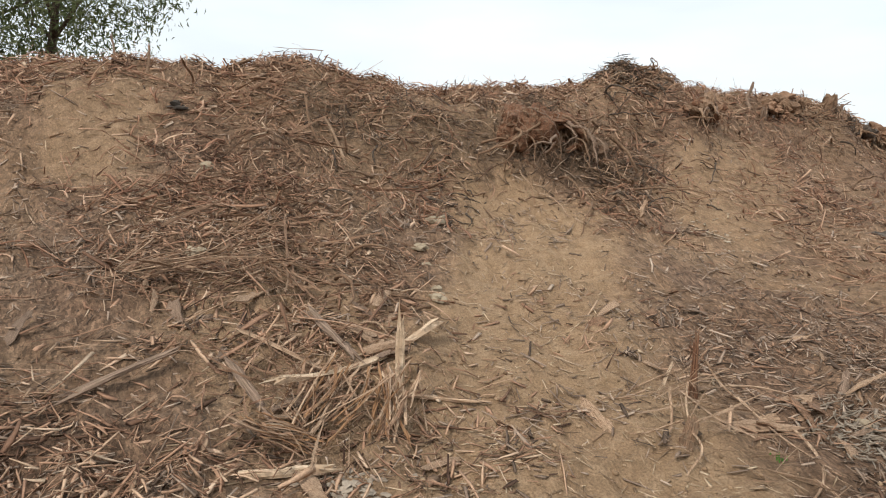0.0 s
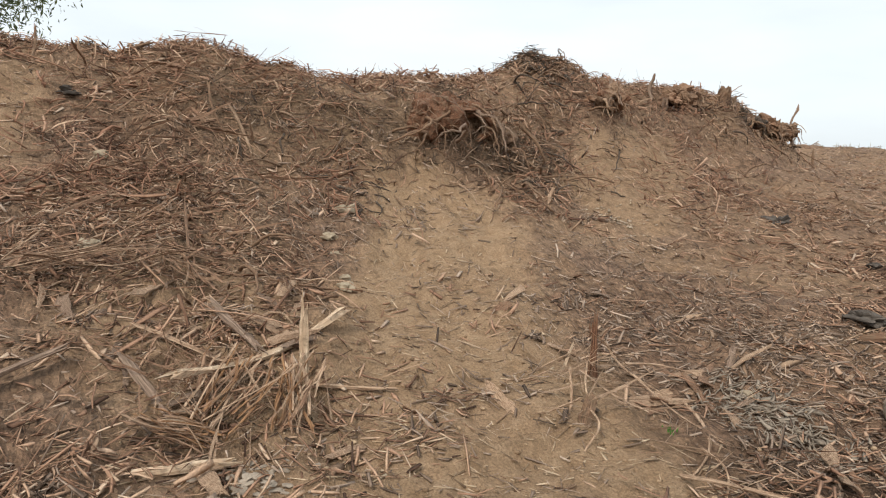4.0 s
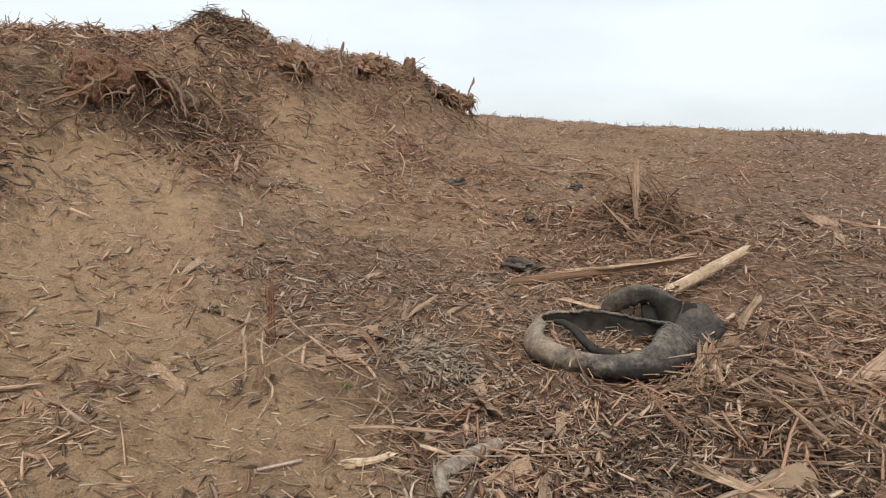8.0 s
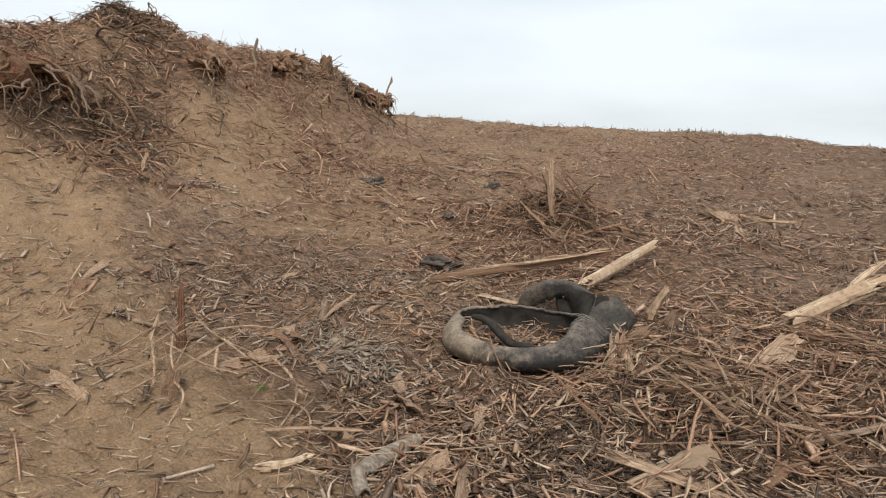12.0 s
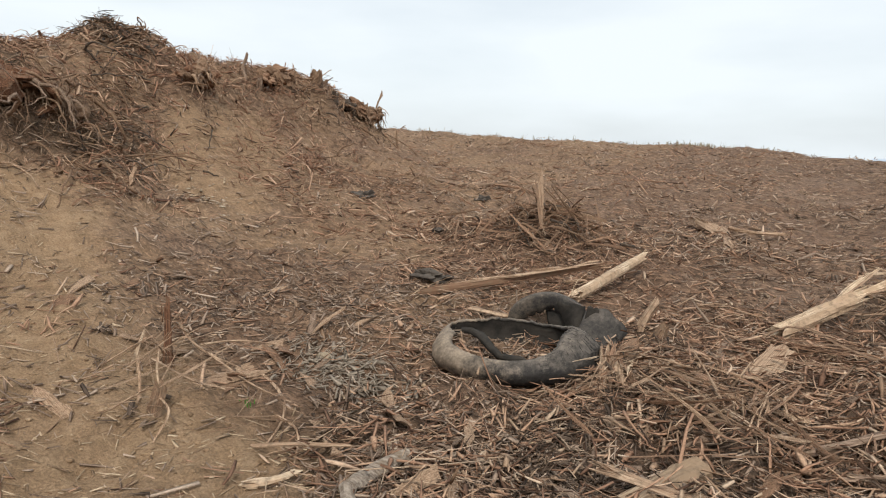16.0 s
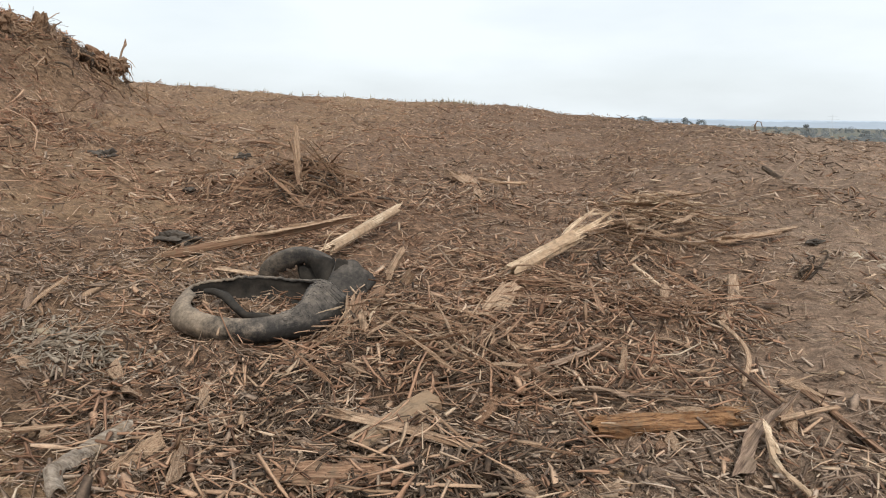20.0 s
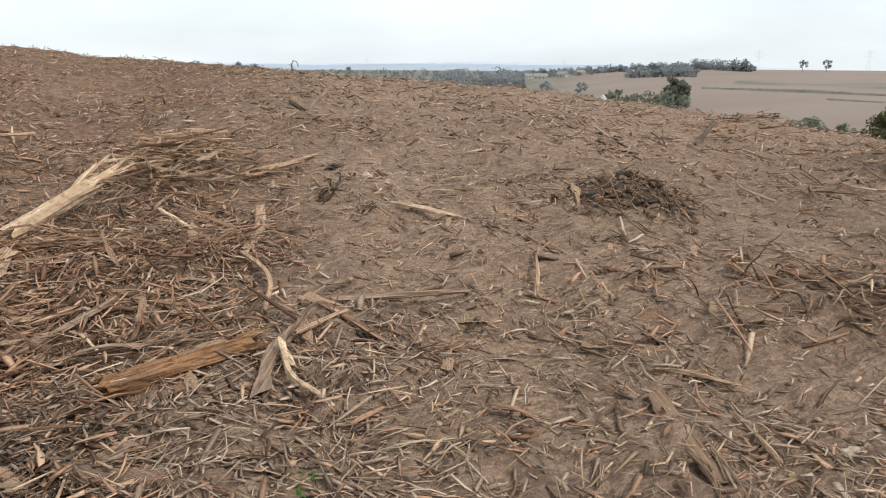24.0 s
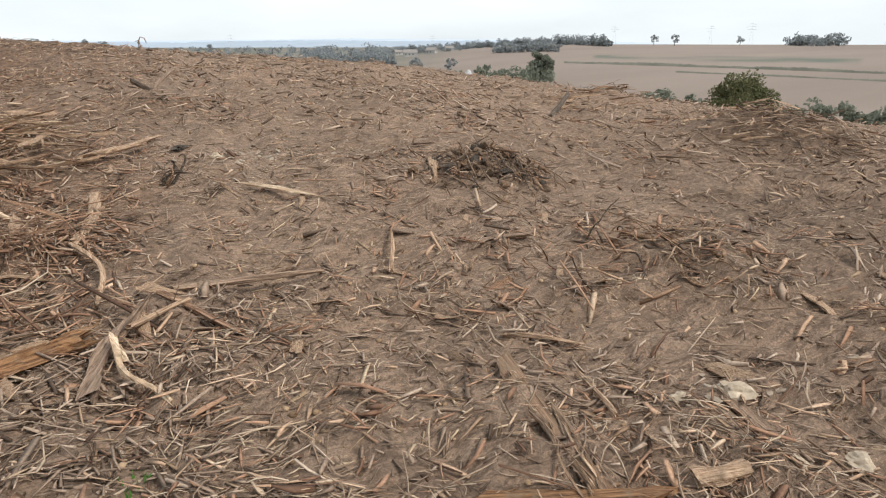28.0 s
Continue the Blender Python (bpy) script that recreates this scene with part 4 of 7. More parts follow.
def tyre_scrap():
    m = pose(-1.86, 5.02, 0.13, 0, 0, 20)
    sc = thing("tyre_scrap", m, "ripped piece of dark tyre curled beside the tyre", "tyre")
    inv = m.inverted()
    # the arch: sidewall towards the open side, tread running back over the top
    bm = bmesh.new()
    n, rings = 48, []
    for s in range(n + 1):
        f = s / n
        a = radians(4 + 190 * f)
        w = 0.15 * (0.1 + 0.9 * float(sstep(0, 0.24, 1 - f))) * (0.7 + 0.3 * float(sstep(0, 0.2, f)))
        rag = 0.009 * math.sin(19 * a) + 0.007 * math.sin(37 * a + 1) + 0.02 * max(0.0, math.sin(5 * a + 0.6))
        sec = [(-w + rag, 0.03), (-0.62 * w, -0.002), (-0.2 * w, -0.012), (-0.012, -0.008), (-0.002, 0.006), (0.004, 0.09), (-0.012, 0.19 + rag), (-0.028, 0.185 + rag), (-0.014, 0.09), (-0.022, 0.016), (-0.3 * w - 0.006, 0.008), (-0.62 * w, 0.016), (-w + rag, 0.045)]
        ca, sa = math.cos(a), math.sin(a)
        flat = (abs(ca) ** 2.6 + abs(sa) ** 2.6) ** (-1 / 2.6)
        rings.append([bm.verts.new(((0.325 * flat + r) * ca - 0.02, d, (0.315 * flat + r) * sa + 0.01 * math.sin(5 * a))) for r, d in sec])
    k = len(rings[0])
    for r0, r1 in zip(rings, rings[1:]):
        for i in range(k):
            fc = bm.faces.new((r0[i], r0[(i + 1) % k], r1[(i + 1) % k], r1[i]))
            # underside of the arch in darker rubber, its shade painted
            fc.material_index = 1 if i >= 6 else 0
    bm.faces.new(rings[0]), bm.faces.new(rings[-1])
    ar = part("arch", bm, RUBBER_GREY, sc, "curved black rubber arch with a ragged edge")
    ar.data.materials.append(RUBBER_DARK_SHADED)
    ar.matrix_local = pose(0, 0, 0.0, -6, 0, 0)
    local = lambda pts: [inv @ Vector(p) for p in pts]
    part("inner_curl", sheet_bm(local([(-1.93, 5.12, 0.33), (-1.66, 5.0, 0.25), (-1.86, 5.05, 0.12), (-1.55, 4.85, 0.12)]), 0.04, 0.014, 0.006, 9), RUBBER_DARK_SHADED, sc, "dark curled strip of torn rubber")
    part("inner_fold", sheet_bm(local([(-1.83, 5.1, 0.36), (-1.58, 5.0, 0.4), (-1.7, 4.98, 0.2), (-1.56, 4.93, 0.22)]), -0.05, 0.014, 0.01, 12), RUBBER_DARK_SHADED, sc, "dark inward fold of torn rubber")
    fl = part("flap", sheet_bm(local([(-1.55, 4.99, 0.41), (-1.24, 4.97, 0.25), (-1.57, 4.78, 0.23), (-1.34, 4.68, 0.08)]), -0.06, 0.014, 0.012, 10), RUBBER_GREY, sc, "torn grey rubber flap")
    part("torn_tongue", sheet_bm(local([(-1.53, 4.9, 0.425), (-1.45, 4.92, 0.41), (-1.54, 4.87, 0.33), (-1.44, 4.9, 0.33)]), 0.015, 0.012, 0.006, 11, 8, 6), RUBBER_DARK_SHADED, fl, "dark torn tongue of rubber")
    return sc


tyre_scrap()

# ---- timber round the tyre ----
plank = timber("split_plank", (-3.05, 5.0, 0.04), (-1.97, 6.34, 0.17), 0.078, 0.07, WOOD_BOARD, "long split red-brown board lying among the shreds", "board", seed=4, frays=6, fray_mat=WOOD_CHIP, taper=0.75, jag=0.7, bend=0.008, seg=20)
for k, (x0, l, dy, dz, w) in enumerate([(0.5, 1.0, 0.012, 0.04, 0.055), (0.8, 0.95, -0.025, 0.034, 0.06), (1.15, 0.62, 0.0, 0.05, 0.05), (0.25, 0.6, 0.03, 0.02, 0.03)]):
    edge = part("torn_edge", timber_bm(l, w, 0.025, seg=10, sides=6, taper=0.6, bend=0.015, jag=0.6, rough=0.25, seed=410 + k), WOOD_CHIP, plank, "pale torn edge", smooth=False)
    edge.matrix_local = pose(x0, dy, dz, 0, 0, 0)
timber("broken_pole", (-1.82, 5.5, 0.12), (-1.65, 7.03, 0.16), 0.11, 0.105, WOOD_PALE, "barkless pale pole with a snapped end", "log", seed=9, frays=3, taper=0.9, jag=0.22, rough=0.06, sides=12, bend=0.006, seg=16)
timber("upright_post", (-2.93, 7.55, -0.1), (-3.05, 7.7, 0.56), 0.075, 0.06, WOOD_CHIP, "splintered pale post standing upright in a heap", "post", seed=14, frays=2, taper=0.8, jag=0.3)
timber("wood_stub", (-1.08, 5.0, -0.08), (-1.0, 5.1, 0.13), 0.11, 0.09, ROOT, "dark broken stub of wood sticking up", "stump", seed=21, taper=0.8, jag=0.25)
timber("wood_block", (-1.2, 5.12, 0.0), (-1.1, 5.22, 0.2), 0.085, 0.075, WOOD_CHIP, "short pale block of broken wood", "wood", seed=22, taper=0.9, jag=0.2)
timber("pale_slab", (-2.5, 4.9, 0.05), (-2.2, 5.06, 0.06), 0.09, 0.03, WOOD_CHIP, "flat pale slab of wood behind the tyre", "wood", seed=23, jag=0.3)


def splintered_log():
    """The end of a log torn open into strips, half sunk in the litter."""
    g = np.random.default_rng(41)
    m, length = along((-1.17, 4.3, 0.12), (-1.07, 3.86, 0.0))
    lg = thing("splintered_log", m, "reddish log end torn open into splinters below the tyre", "log")
    for k, (dy, w, wood) in enumerate([(-0.045, 0.055, WOOD_CHIP), (0.0, 0.065, WOOD_RED), (0.05, 0.05, WOOD_CHIP), (0.085, 0.04, WOOD_RED)]):
        p = part("split_billet", timber_bm(length * g.uniform(0.75, 1.0), w, w * 1.1, seg=14, sides=9, taper=0.75, bend=0.04, jag=0.9, rough=0.25, seed=420 + k), wood, lg, smooth=False)
        p.matrix_local = pose(0.02 * k, dy, -0.02 * (k % 2), g.uniform(-30, 30), g.normal(0, 3), g.normal(0, 5))
    for k in range(16):
        l, w = g.uniform(0.12, 0.34), g.uniform(0.008, 0.024)
        p = part("splinter", timber_bm(l, w, w * 0.5, seg=8, sides=5, taper=0.5, bend=0.1, jag=0.6, rough=0.25, seed=440 + k), (WOOD_CHIP, WOOD_RED, WOOD_PALE, BARK)[k % 4], lg, smooth=False)
        p.matrix_local = pose(g.uniform(0.0, length * 0.6), g.normal(0.02, 0.08), g.uniform(-0.02, 0.06), g.uniform(-60, 60), g.normal(0, 12), g.normal(0, 26))
    return lg


splintered_log()
part("dark_clod", lump_bm(0.12, 0.08, 0.05, 3, 0.9, 4), CHAR, None, smooth=False).location = (-3.42, 5.68, ground_z(-3.42, 5.68) + 0.03)
tagged(bpy.data.objects["dark_clod"], "dark grey clod of charred earth", "clod", "dark clods")
for x, y, s, r in ((-3.22, 5.75, 0.7, 4), (-6.05, 8.3, 1.3, 5), (-4.3, 7.4, 0.8, 6), (-6.3, 8.5, 0.9, 7), (-8.7, -0.1, 0.8, 8), (-5.1, 10.3, 0.9, 9), (2.2, 6.4, 0.5, 10), (1.35, 1.75, 0.4, 11)):
    c = part("dark_clod", lump_bm(0.11 * s, 0.08 * s, 0.05 * s, r, 0.95, 3), CHAR, None, smooth=False)
    c.location, c.rotation_euler = (x, y, ground_z(x, y) + 0.03 * s), (0, 0, r)
    tagged(c, "dark lump of rotten bark and earth", "clod", "dark clods")
timber("fallen_branch", (-6.7, 10.8, 0.06), (-5.2, 11.5, 0.10), 0.06, 0.05, WOOD_GREY, "long weathered branch lying on the slope", "branch", seed=61, frays=2, bend=0.05)
timber("fallen_branch", (-5.4, 11.4, 0.07), (-4.4, 11.0, 0.05), 0.08, 0.05, WOOD_RED, "red-brown branch end lying on the slope", "branch", seed=62, frays=2, bend=0.05)
timber("broken_branch", (-1.6, 9.7, 0.12), (-1.0, 8.5, 0.04), 0.11, 0.09, WOOD_CHIP, "knobby broken root poking out of the shreds", "branch", seed=63, frays=7, bend=0.07, rough=0.34, jag=0.5, seg=18)
timber("broken_branch", (-1.15, 9.4, 0.1), (-0.5, 9.35, 0.08), 0.055, 0.05, WOOD_CHIP, "broken pale branch poking out of the shreds", "branch", seed=64, frays=4, bend=0.05, rough=0.25)
def bark_curl():
    """A crescent of thick grey bark, hollow underneath."""
    x0, y0 = -1.72, 2.45
    z0 = ground_z(x0, y0)
    bm = bmesh.new()
    g = np.random.default_rng(66)
    rings = []
    for i in range(19):
        f = i / 18
        a = radians(138 + 100 * f)
        px, py = 0.36 * math.cos(a) + 0.3, 0.36 * math.sin(a)
        out = Vector((math.cos(a), math.sin(a), 0))
        w = 0.056 * (0.55 + 0.45 * math.sin(math.pi * min(1, f * 1.2))) * (1 + g.normal(0, 0.05))
        z = ground_z(x0 + px, y0 + py) - z0 + 0.02
        ring = []
        for r, top in [(q, 1) for q in (-1, -0.5, 0, 0.5, 1)] + [(q, 0) for q in (1, 0.5, 0, -0.5, -1)]:
            p = Vector((px, py, z)) + out * (w * r) + Vector((0, 0, 0.04 * (1 - 0.8 * r * r) + 0.012 * top + g.normal(0, 0.002)))
            ring.append(bm.verts.new(p))
        rings.append(ring)
    for r0, r1 in zip(rings, rings[1:]):
        for i in range(10):
            bm.faces.new((r0[i], r0[(i + 1) % 10], r1[(i + 1) % 10], r1[i]))
    bm.faces.new(rings[0]), bm.faces.new(rings[-1])
    ob = part("curled_bark", bm, BARK_GREY, None, smooth=False)
    ob.matrix_world = pose(x0, y0, z0)
    return tagged(ob, "curved piece of thick pale grey bark on the shreds", "bark")


bark_curl()
timber("pale_stick", (-2.45, 2.42, 0.03), (-1.98, 2.62, 0.03), 0.028, 0.022, WOOD_CHIP, "thin pale stick lying on the shreds", "stick", seed=67, bend=0.03)
timber("wood_chip", (-2.2, 2.14, 0.02), (-2.1, 2.34, 0.04), 0.05, 0.025, WOOD_PALE, "thick pale chip of split wood", "wood", seed=68, jag=0.4, rough=0.25)

# ---- the pale forked log and the timber near it ----
def forked_log():
    m, length = along((-0.25, 5.55, 0.07), (0.55, 6.62, 0.17))
    lg = thing("forked_log", m, "barkless cream log split into a fork of splinters", "log")
    part("trunk", timber_bm(length * 0.6, 0.125, 0.125, seg=16, sides=16, taper=0.92, bend=0.02, jag=0.35, rough=0.09, seed=70), WOOD_PALE, lg, smooth=False)
    for k, (l, w, dy, yaw, tip) in enumerate([(0.55, 0.05, 0.04, 6, -8), (0.66, 0.07, -0.005, -1, -3), (0.56, 0.045, -0.045, -7, 0), (0.4, 0.03, 0.05, 11, -10), (0.42, 0.025, -0.055, -12, -2), (0.5, 0.02, 0.02, 3, -12)]):
        p = part("prong", timber_bm(l, w, w * 0.75, seg=14, sides=7, taper=0.4, bend=0.08, jag=0.6, rough=0.2, seed=71 + k), WOOD_PALE if k < 4 else WOOD_CHIP, lg, smooth=False)
        p.matrix_local = pose(length * 0.44, dy * 0.8, 0.01 * (k % 3), 0, tip, yaw)
    return lg


forked_log()
timber("rotten_log", (0.38, 3.25, 0.04), (1.03, 3.45, 0.06), 0.105, 0.09, WOOD_ORANGE, "rotten orange log splitting into fibres", "log", seed=81, frays=16, taper=1.0, jag=0.22, rough=0.2, sides=14, seg=16)
timber("rotten_log", (-0.84, 2.44, 0.0), (-0.46, 2.6, 0.02), 0.13, 0.10, WOOD_RED, "rotten orange root end crumbling in the shreds", "log", seed=82, frays=8, taper=0.8, jag=0.4, rough=0.2, sides=10)
timber("rotten_log", (1.92, 1.68, 0.0), (2.5, 1.35, 0.02), 0.15, 0.09, WOOD_ORANGE, "split orange log lying on bare earth", "log", seed=83, frays=4, taper=0.8, jag=0.3, sides=10)
timber("grey_stake", (0.97, 3.02, 0.04), (1.30, 3.6, 0.10), 0.10, 0.08, WOOD_GREY, "gnarled grey stake leaning on the earth", "wood", seed=84, bend=0.03, frays=4, taper=0.55, jag=0.4, rough=0.26, seg=18)
timber("grey_stake", (1.22, 3.42, 0.08), (1.55, 3.66, 0.05), 0.035, 0.03, WOOD_CHIP, "thin stick lying across a stake", "stick", seed=85)
timber("white_splinter", (1.13, 3.24, 0.08), (1.23, 2.84, 0.0), 0.036, 0.022, WOOD_PALE, "ragged white splinter of wood propped on a stake", "splinter", seed=86, jag=0.9, bend=0.07, rough=0.35, frays=3, seg=16)
timber("brown_stick", (1.44, 3.79, 0.02), (1.69, 3.27, 0.02), 0.05, 0.03, WOOD_RED, "straight brown stick lying on bare earth", "stick", seed=87)
timber("wood_chunk", (-0.66, 2.74, 0.0), (-0.47, 3.4, 0.02), 0.16, 0.14, WOOD_CHUNK, "thick pale chunk of log half sunk in shreds", "log", seed=88, frays=2, taper=1.0, jag=0.05, sides=14, rough=0.09, seg=16)
timber("flat_board", (-0.82, 2.97, 0.13), (-0.14, 2.84, 0.06), 0.085, 0.032, WOOD_CHIP, "flat grey-brown strip of wood across a chunk", "board", seed=89, frays=2, jag=0.4)
timber("grey_stick", (-0.92, 2.78, 0.06), (-0.6, 2.62, 0.06), 0.05, 0.02, WOOD_GREY, "flat grey splinter beside a chunk", "stick", seed=889, jag=0.4)
timber("white_splinter", (-0.46, 3.96, 0.05), (-0.26, 3.86, 0.04), 0.05, 0.025, WOOD_PALE, "bright pale fresh splinter of wood", "splinter", seed=90, jag=0.5)
timber("pale_slab", (-0.33, 4.62, 0.03), (-0.22, 5.0, 0.06), 0.2, 0.03, WOOD_CHIP, "flat pale slab of wood by the log", "wood", seed=91, jag=0.3)
timber("white_splinter", (0.70, 5.78, 0.04), (0.88, 5.52, 0.02), 0.045, 0.025, WOOD_PALE, "short white splinter on bare earth", "splinter", seed=92, jag=0.3)
timber("brown_stick", (1.4, 5.6, 0.06), (1.13, 4.5, 0.05), 0.075, 0.045, WOOD_CHIP, "crooked weathered branch on bare earth", "stick", seed=93, bend=0.06, frays=3)
timber("brown_stick", (1.13, 4.5, 0.05), (1.14, 3.8, 0.03), 0.04, 0.03, WOOD_CHIP, "thin end of a weathered branch", "stick", seed=931, bend=0.08, frays=2)
timber("pale_stick", (1.4, 6.32, 0.06), (2.07, 6.62, 0.08), 0.09, 0.06, WOOD_CHIP, "weathered pale branch on the slope", "branch", seed=932, bend=0.05, frays=5, jag=0.5)
timber("grey_stick", (1.50, 3.87, 0.02), (2.32, 3.73, 0.03), 0.05, 0.04, WOOD_GREY, "forked grey stick lying flat", "stick", seed=94, frays=4, bend=0.03)
timber("grey_stick", (2.05, 3.9, 0.03), (2.62, 4.22, 0.04), 0.022, 0.02, WOOD_GREY, "thin grey twig lying flat", "stick", seed=95, bend=0.06)
timber("white_splinter", (2.42, 5.22, 0.04), (2.72, 4.78, 0.02), 0.06, 0.03, WOOD_PALE, "white splinter forked at one end", "splinter", seed=96, frays=2, jag=0.5)
timber("brown_stick", (2.66, 3.52, 0.02), (2.92, 3.98, 0.05), 0.03, 0.03, WOOD_CHIP, "pale thin stick on bare earth", "stick", seed=97)
timber("bark_strip", (2.58, 2.36, 0.03), (2.31, 1.5, 0.04), 0.10, 0.022, BARK, "long flat strip of brown bark on the earth", "bark", seed=98, jag=0.2, bend=0.02, seg=18, sides=10)


def bundle(name, a, b, n, width, material, label, seed, loose=5, lift=0.03):
    """A torn strip that has come apart into strands lying side by side."""
    g = np.random.default_rng(seed)
    m, length = along(a, b)
    ob = thing(name, m, label, "bark")
    for k in range(n):
        l = length * g.uniform(0.3, 0.9)
        w = g.uniform(0.009, 0.022)
        st = part("strand", timber_bm(l, w, w * 0.4, seg=8, sides=5, taper=g.uniform(0.4, 1), bend=0.07, jag=0.6, rough=0.25, seed=seed * 50 + k), material[k % len(material)], ob, smooth=False)
        st.matrix_local = pose(g.uniform(0, length - l), g.normal(0, width * 0.3), g.uniform(0, lift), g.uniform(-40, 40), g.normal(0, 2), g.normal(0, loose))
    return ob


bundle("bark_strip", (2.5, 2.0, 0.03), (2.28, 1.46, 0.04), 16, 0.1, (BARK, WOOD_CHIP, BARK, WOOD_GREY), "fibrous strip of brown bark on the earth", 99)
bundle("torn_bark", (-5.6, -0.6, 0.1), (-6.0, 0.5, 0.12), 34, 0.5, (WOOD_RED, ROOT, WOOD_CHIP), "bundle of torn red-brown bark strands", 501, 26, 0.1)
bundle("torn_bark", (-5.9, 0.4, 0.1), (-5.2, 0.75, 0.08), 30, 0.4, (WOOD_RED, ROOT, BARK), "bundle of torn red-brown bark strands", 502, 26, 0.1)
bundle("torn_bark", (-3.75, 0.3, 0.02), (-4.15, 0.75, 0.16), 34, 0.34, (WOOD_CHIP, WOOD_RED, WOOD_ORANGE), "fan of torn brown stalks under a branch", 503, 14, 0.08)
bundle("torn_bark", (-3.55, 0.75, 0.0), (-4.05, 0.95, 0.16), 26, 0.24, (WOOD_RED, WOOD_CHIP, WOOD_ORANGE), "fan of torn stalks under a branch", 504, 14, 0.06)
bundle("torn_bark", (-3.88, 0.0, 0.06), (-3.54, 0.4, 0.04), 26, 0.12, (WOOD_ORANGE, WOOD_RED, BARK), "orange-brown bundle of torn bark by the brush", 508, 9, 0.06)
bundle("torn_bark", (-0.6, 5.25, 0.03), (0.5, 5.35, 0.05), 18, 0.1, (WOOD_RED, BARK, WOOD_RED), "long red-brown bark strip before the log", 505, 4)
bundle("torn_bark", (-0.95, 6.1, 0.04), (-0.35, 5.95, 0.04), 9, 0.1, (WOOD_RED, WOOD_CHIP), "red-brown bark strip near the log", 506, 6)
bundle("torn_bark", (0.1, 3.6, 0.03), (1.0, 3.5, 0.06), 10, 0.14, (WOOD_GREY, BARK, WOOD_CHIP), "torn strip of bark beside a rotten log", 507, 8)
timber("grey_stick", (-0.08, 3.8, 0.03), (0.42, 4.06, 0.05), 0.06, 0.05, WOOD_GREY, "thick grey weathered stick among shreds", "stick", seed=510, bend=0.03, frays=2)
bundle("torn_root", (-0.3, 3.66, 0.02), (-0.13, 4.4, 0.1), 10, 0.14, (WOOD_CHIP, WOOD_RED, BARK), "split curled root lying among shreds", 511, 8, 0.08)
timber("grey_stick", (2.83, 2.16, 0.02), (2.69, 1.80, 0.03), 0.03, 0.03, WOOD_CHIP, "pale stick lying on the shreds", "stick", seed=100)
timber("grey_stick", (2.72, 2.55, 0.02), (3.02, 2.32, 0.02), 0.028, 0.025, WOOD_CHIP, "pale stick lying on the shreds", "stick", seed=101)
timber("wood_block", (2.62, 1.38, 0.02), (2.80, 1.30, 0.04), 0.07, 0.06, WOOD_CHIP, "short cut block of pale wood", "wood", seed=102, jag=0.1)
timber("grey_stick", (3.3, 3.75, 0.05), (3.75, 3.55, 0.05), 0.05, 0.04, WOOD_GREY, "short grey stick lying on dark shreds", "stick", seed=103)
timber("leaning_branch", (2.55, 9.0, 0.0), (2.95, 9.6, 0.32), 0.06, 0.05, WOOD_GREY, "short broken branch leaning up from a mound", "branch", seed=104, frays=3)
timber("leaning_branch", (2.62, 9.05, 0.0), (2.35, 9.1, 0.2), 0.07, 0.06, BARK_DARK, "dark broken branch stuck in a mound", "branch", seed=105)
timber("dark_stick", (7.6, 7.6, 0.05), (8.6, 8.3, 0.25), 0.09, 0.08, BARK_DARK, "dark branch lying near the crest of the slope", "branch", seed=106)

# ---- brush and upright splinters below the bank ----
timber("upright_splinter", (-4.05, 0.98, -0.08), (-4.06, 1.0, 0.46), 0.07, 0.035, WOOD_PALE, "pale splinter standing upright in brush", "splinter", seed=120, taper=0.55, jag=0.5)
timber("bowed_branch", (-4.0, 0.22, 0.15), (-4.52, 1.42, 0.16), 0.046, 0.034, WOOD_PALE, "long bowed pale branch lying over brush", "branch", seed=121, bend=0.01, sag=-0.075, taper=1.3, jag=0.5, seg=18)
timber("grey_stake", (-4.34, -0.85, 0.06), (-4.54, -0.28, 0.09), 0.07, 0.035, WOOD_GREY, "long grey split stake lying over the shreds", "wood", seed=921, jag=0.4, bend=0.02)
timber("grey_stake", (-4.9, 0.62, 0.08), (-4.25, 0.76, 0.1), 0.08, 0.04, WOOD_GREY, "grey flat stake in the brush", "wood", seed=122, jag=0.3)
timber("brown_stick", (-4.75, 0.12, 0.14), (-4.3, 0.55, 0.08), 0.04, 0.025, WOOD_CHIP, "pale stick sloping into the brush", "stick", seed=123, jag=0.4)
timber("bark_strip", (-4.4, 0.05, 0.08), (-3.9, 0.22, 0.02), 0.07, 0.025, WOOD_GREY, "grey strip of bark by the brush", "bark", seed=124, jag=0.5)
timber("brown_stick", (-3.95, 1.05, 0.04), (-3.86, 1.45, 0.02), 0.05, 0.03, WOOD_CHIP, "pale splintered stick on sandy earth", "stick", seed=125, jag=0.5)
timber("split_root", (-3.52, 0.04, 0.02), (-3.42, 0.40, 0.05), 0.06, 0.045, WOOD_PALE, "pale forked root end half buried", "root", seed=126, frays=4, jag=0.4)
timber("upright_splinter", (-3.55, 2.79, -0.08), (-3.6, 2.84, 0.36), 0.075, 0.05, ROT, "dark brown splinter standing upright in earth", "splinter", seed=127, taper=0.6, jag=0.7, frays=4)
timber("upright_splinter", (-3.68, 2.62, -0.03), (-3.66, 2.7, 0.2), 0.04, 0.02, WOOD_PALE, "pale splinter leaning on an upright one", "splinter", seed=128, taper=0.8, jag=0.5)
timber("wood_stub", (-3.08, 2.32, -0.05), (-3.12, 2.4, 0.14), 0.09, 0.06, ROOT, "dark broken stub in sandy earth", "stump", seed=129, jag=0.4)
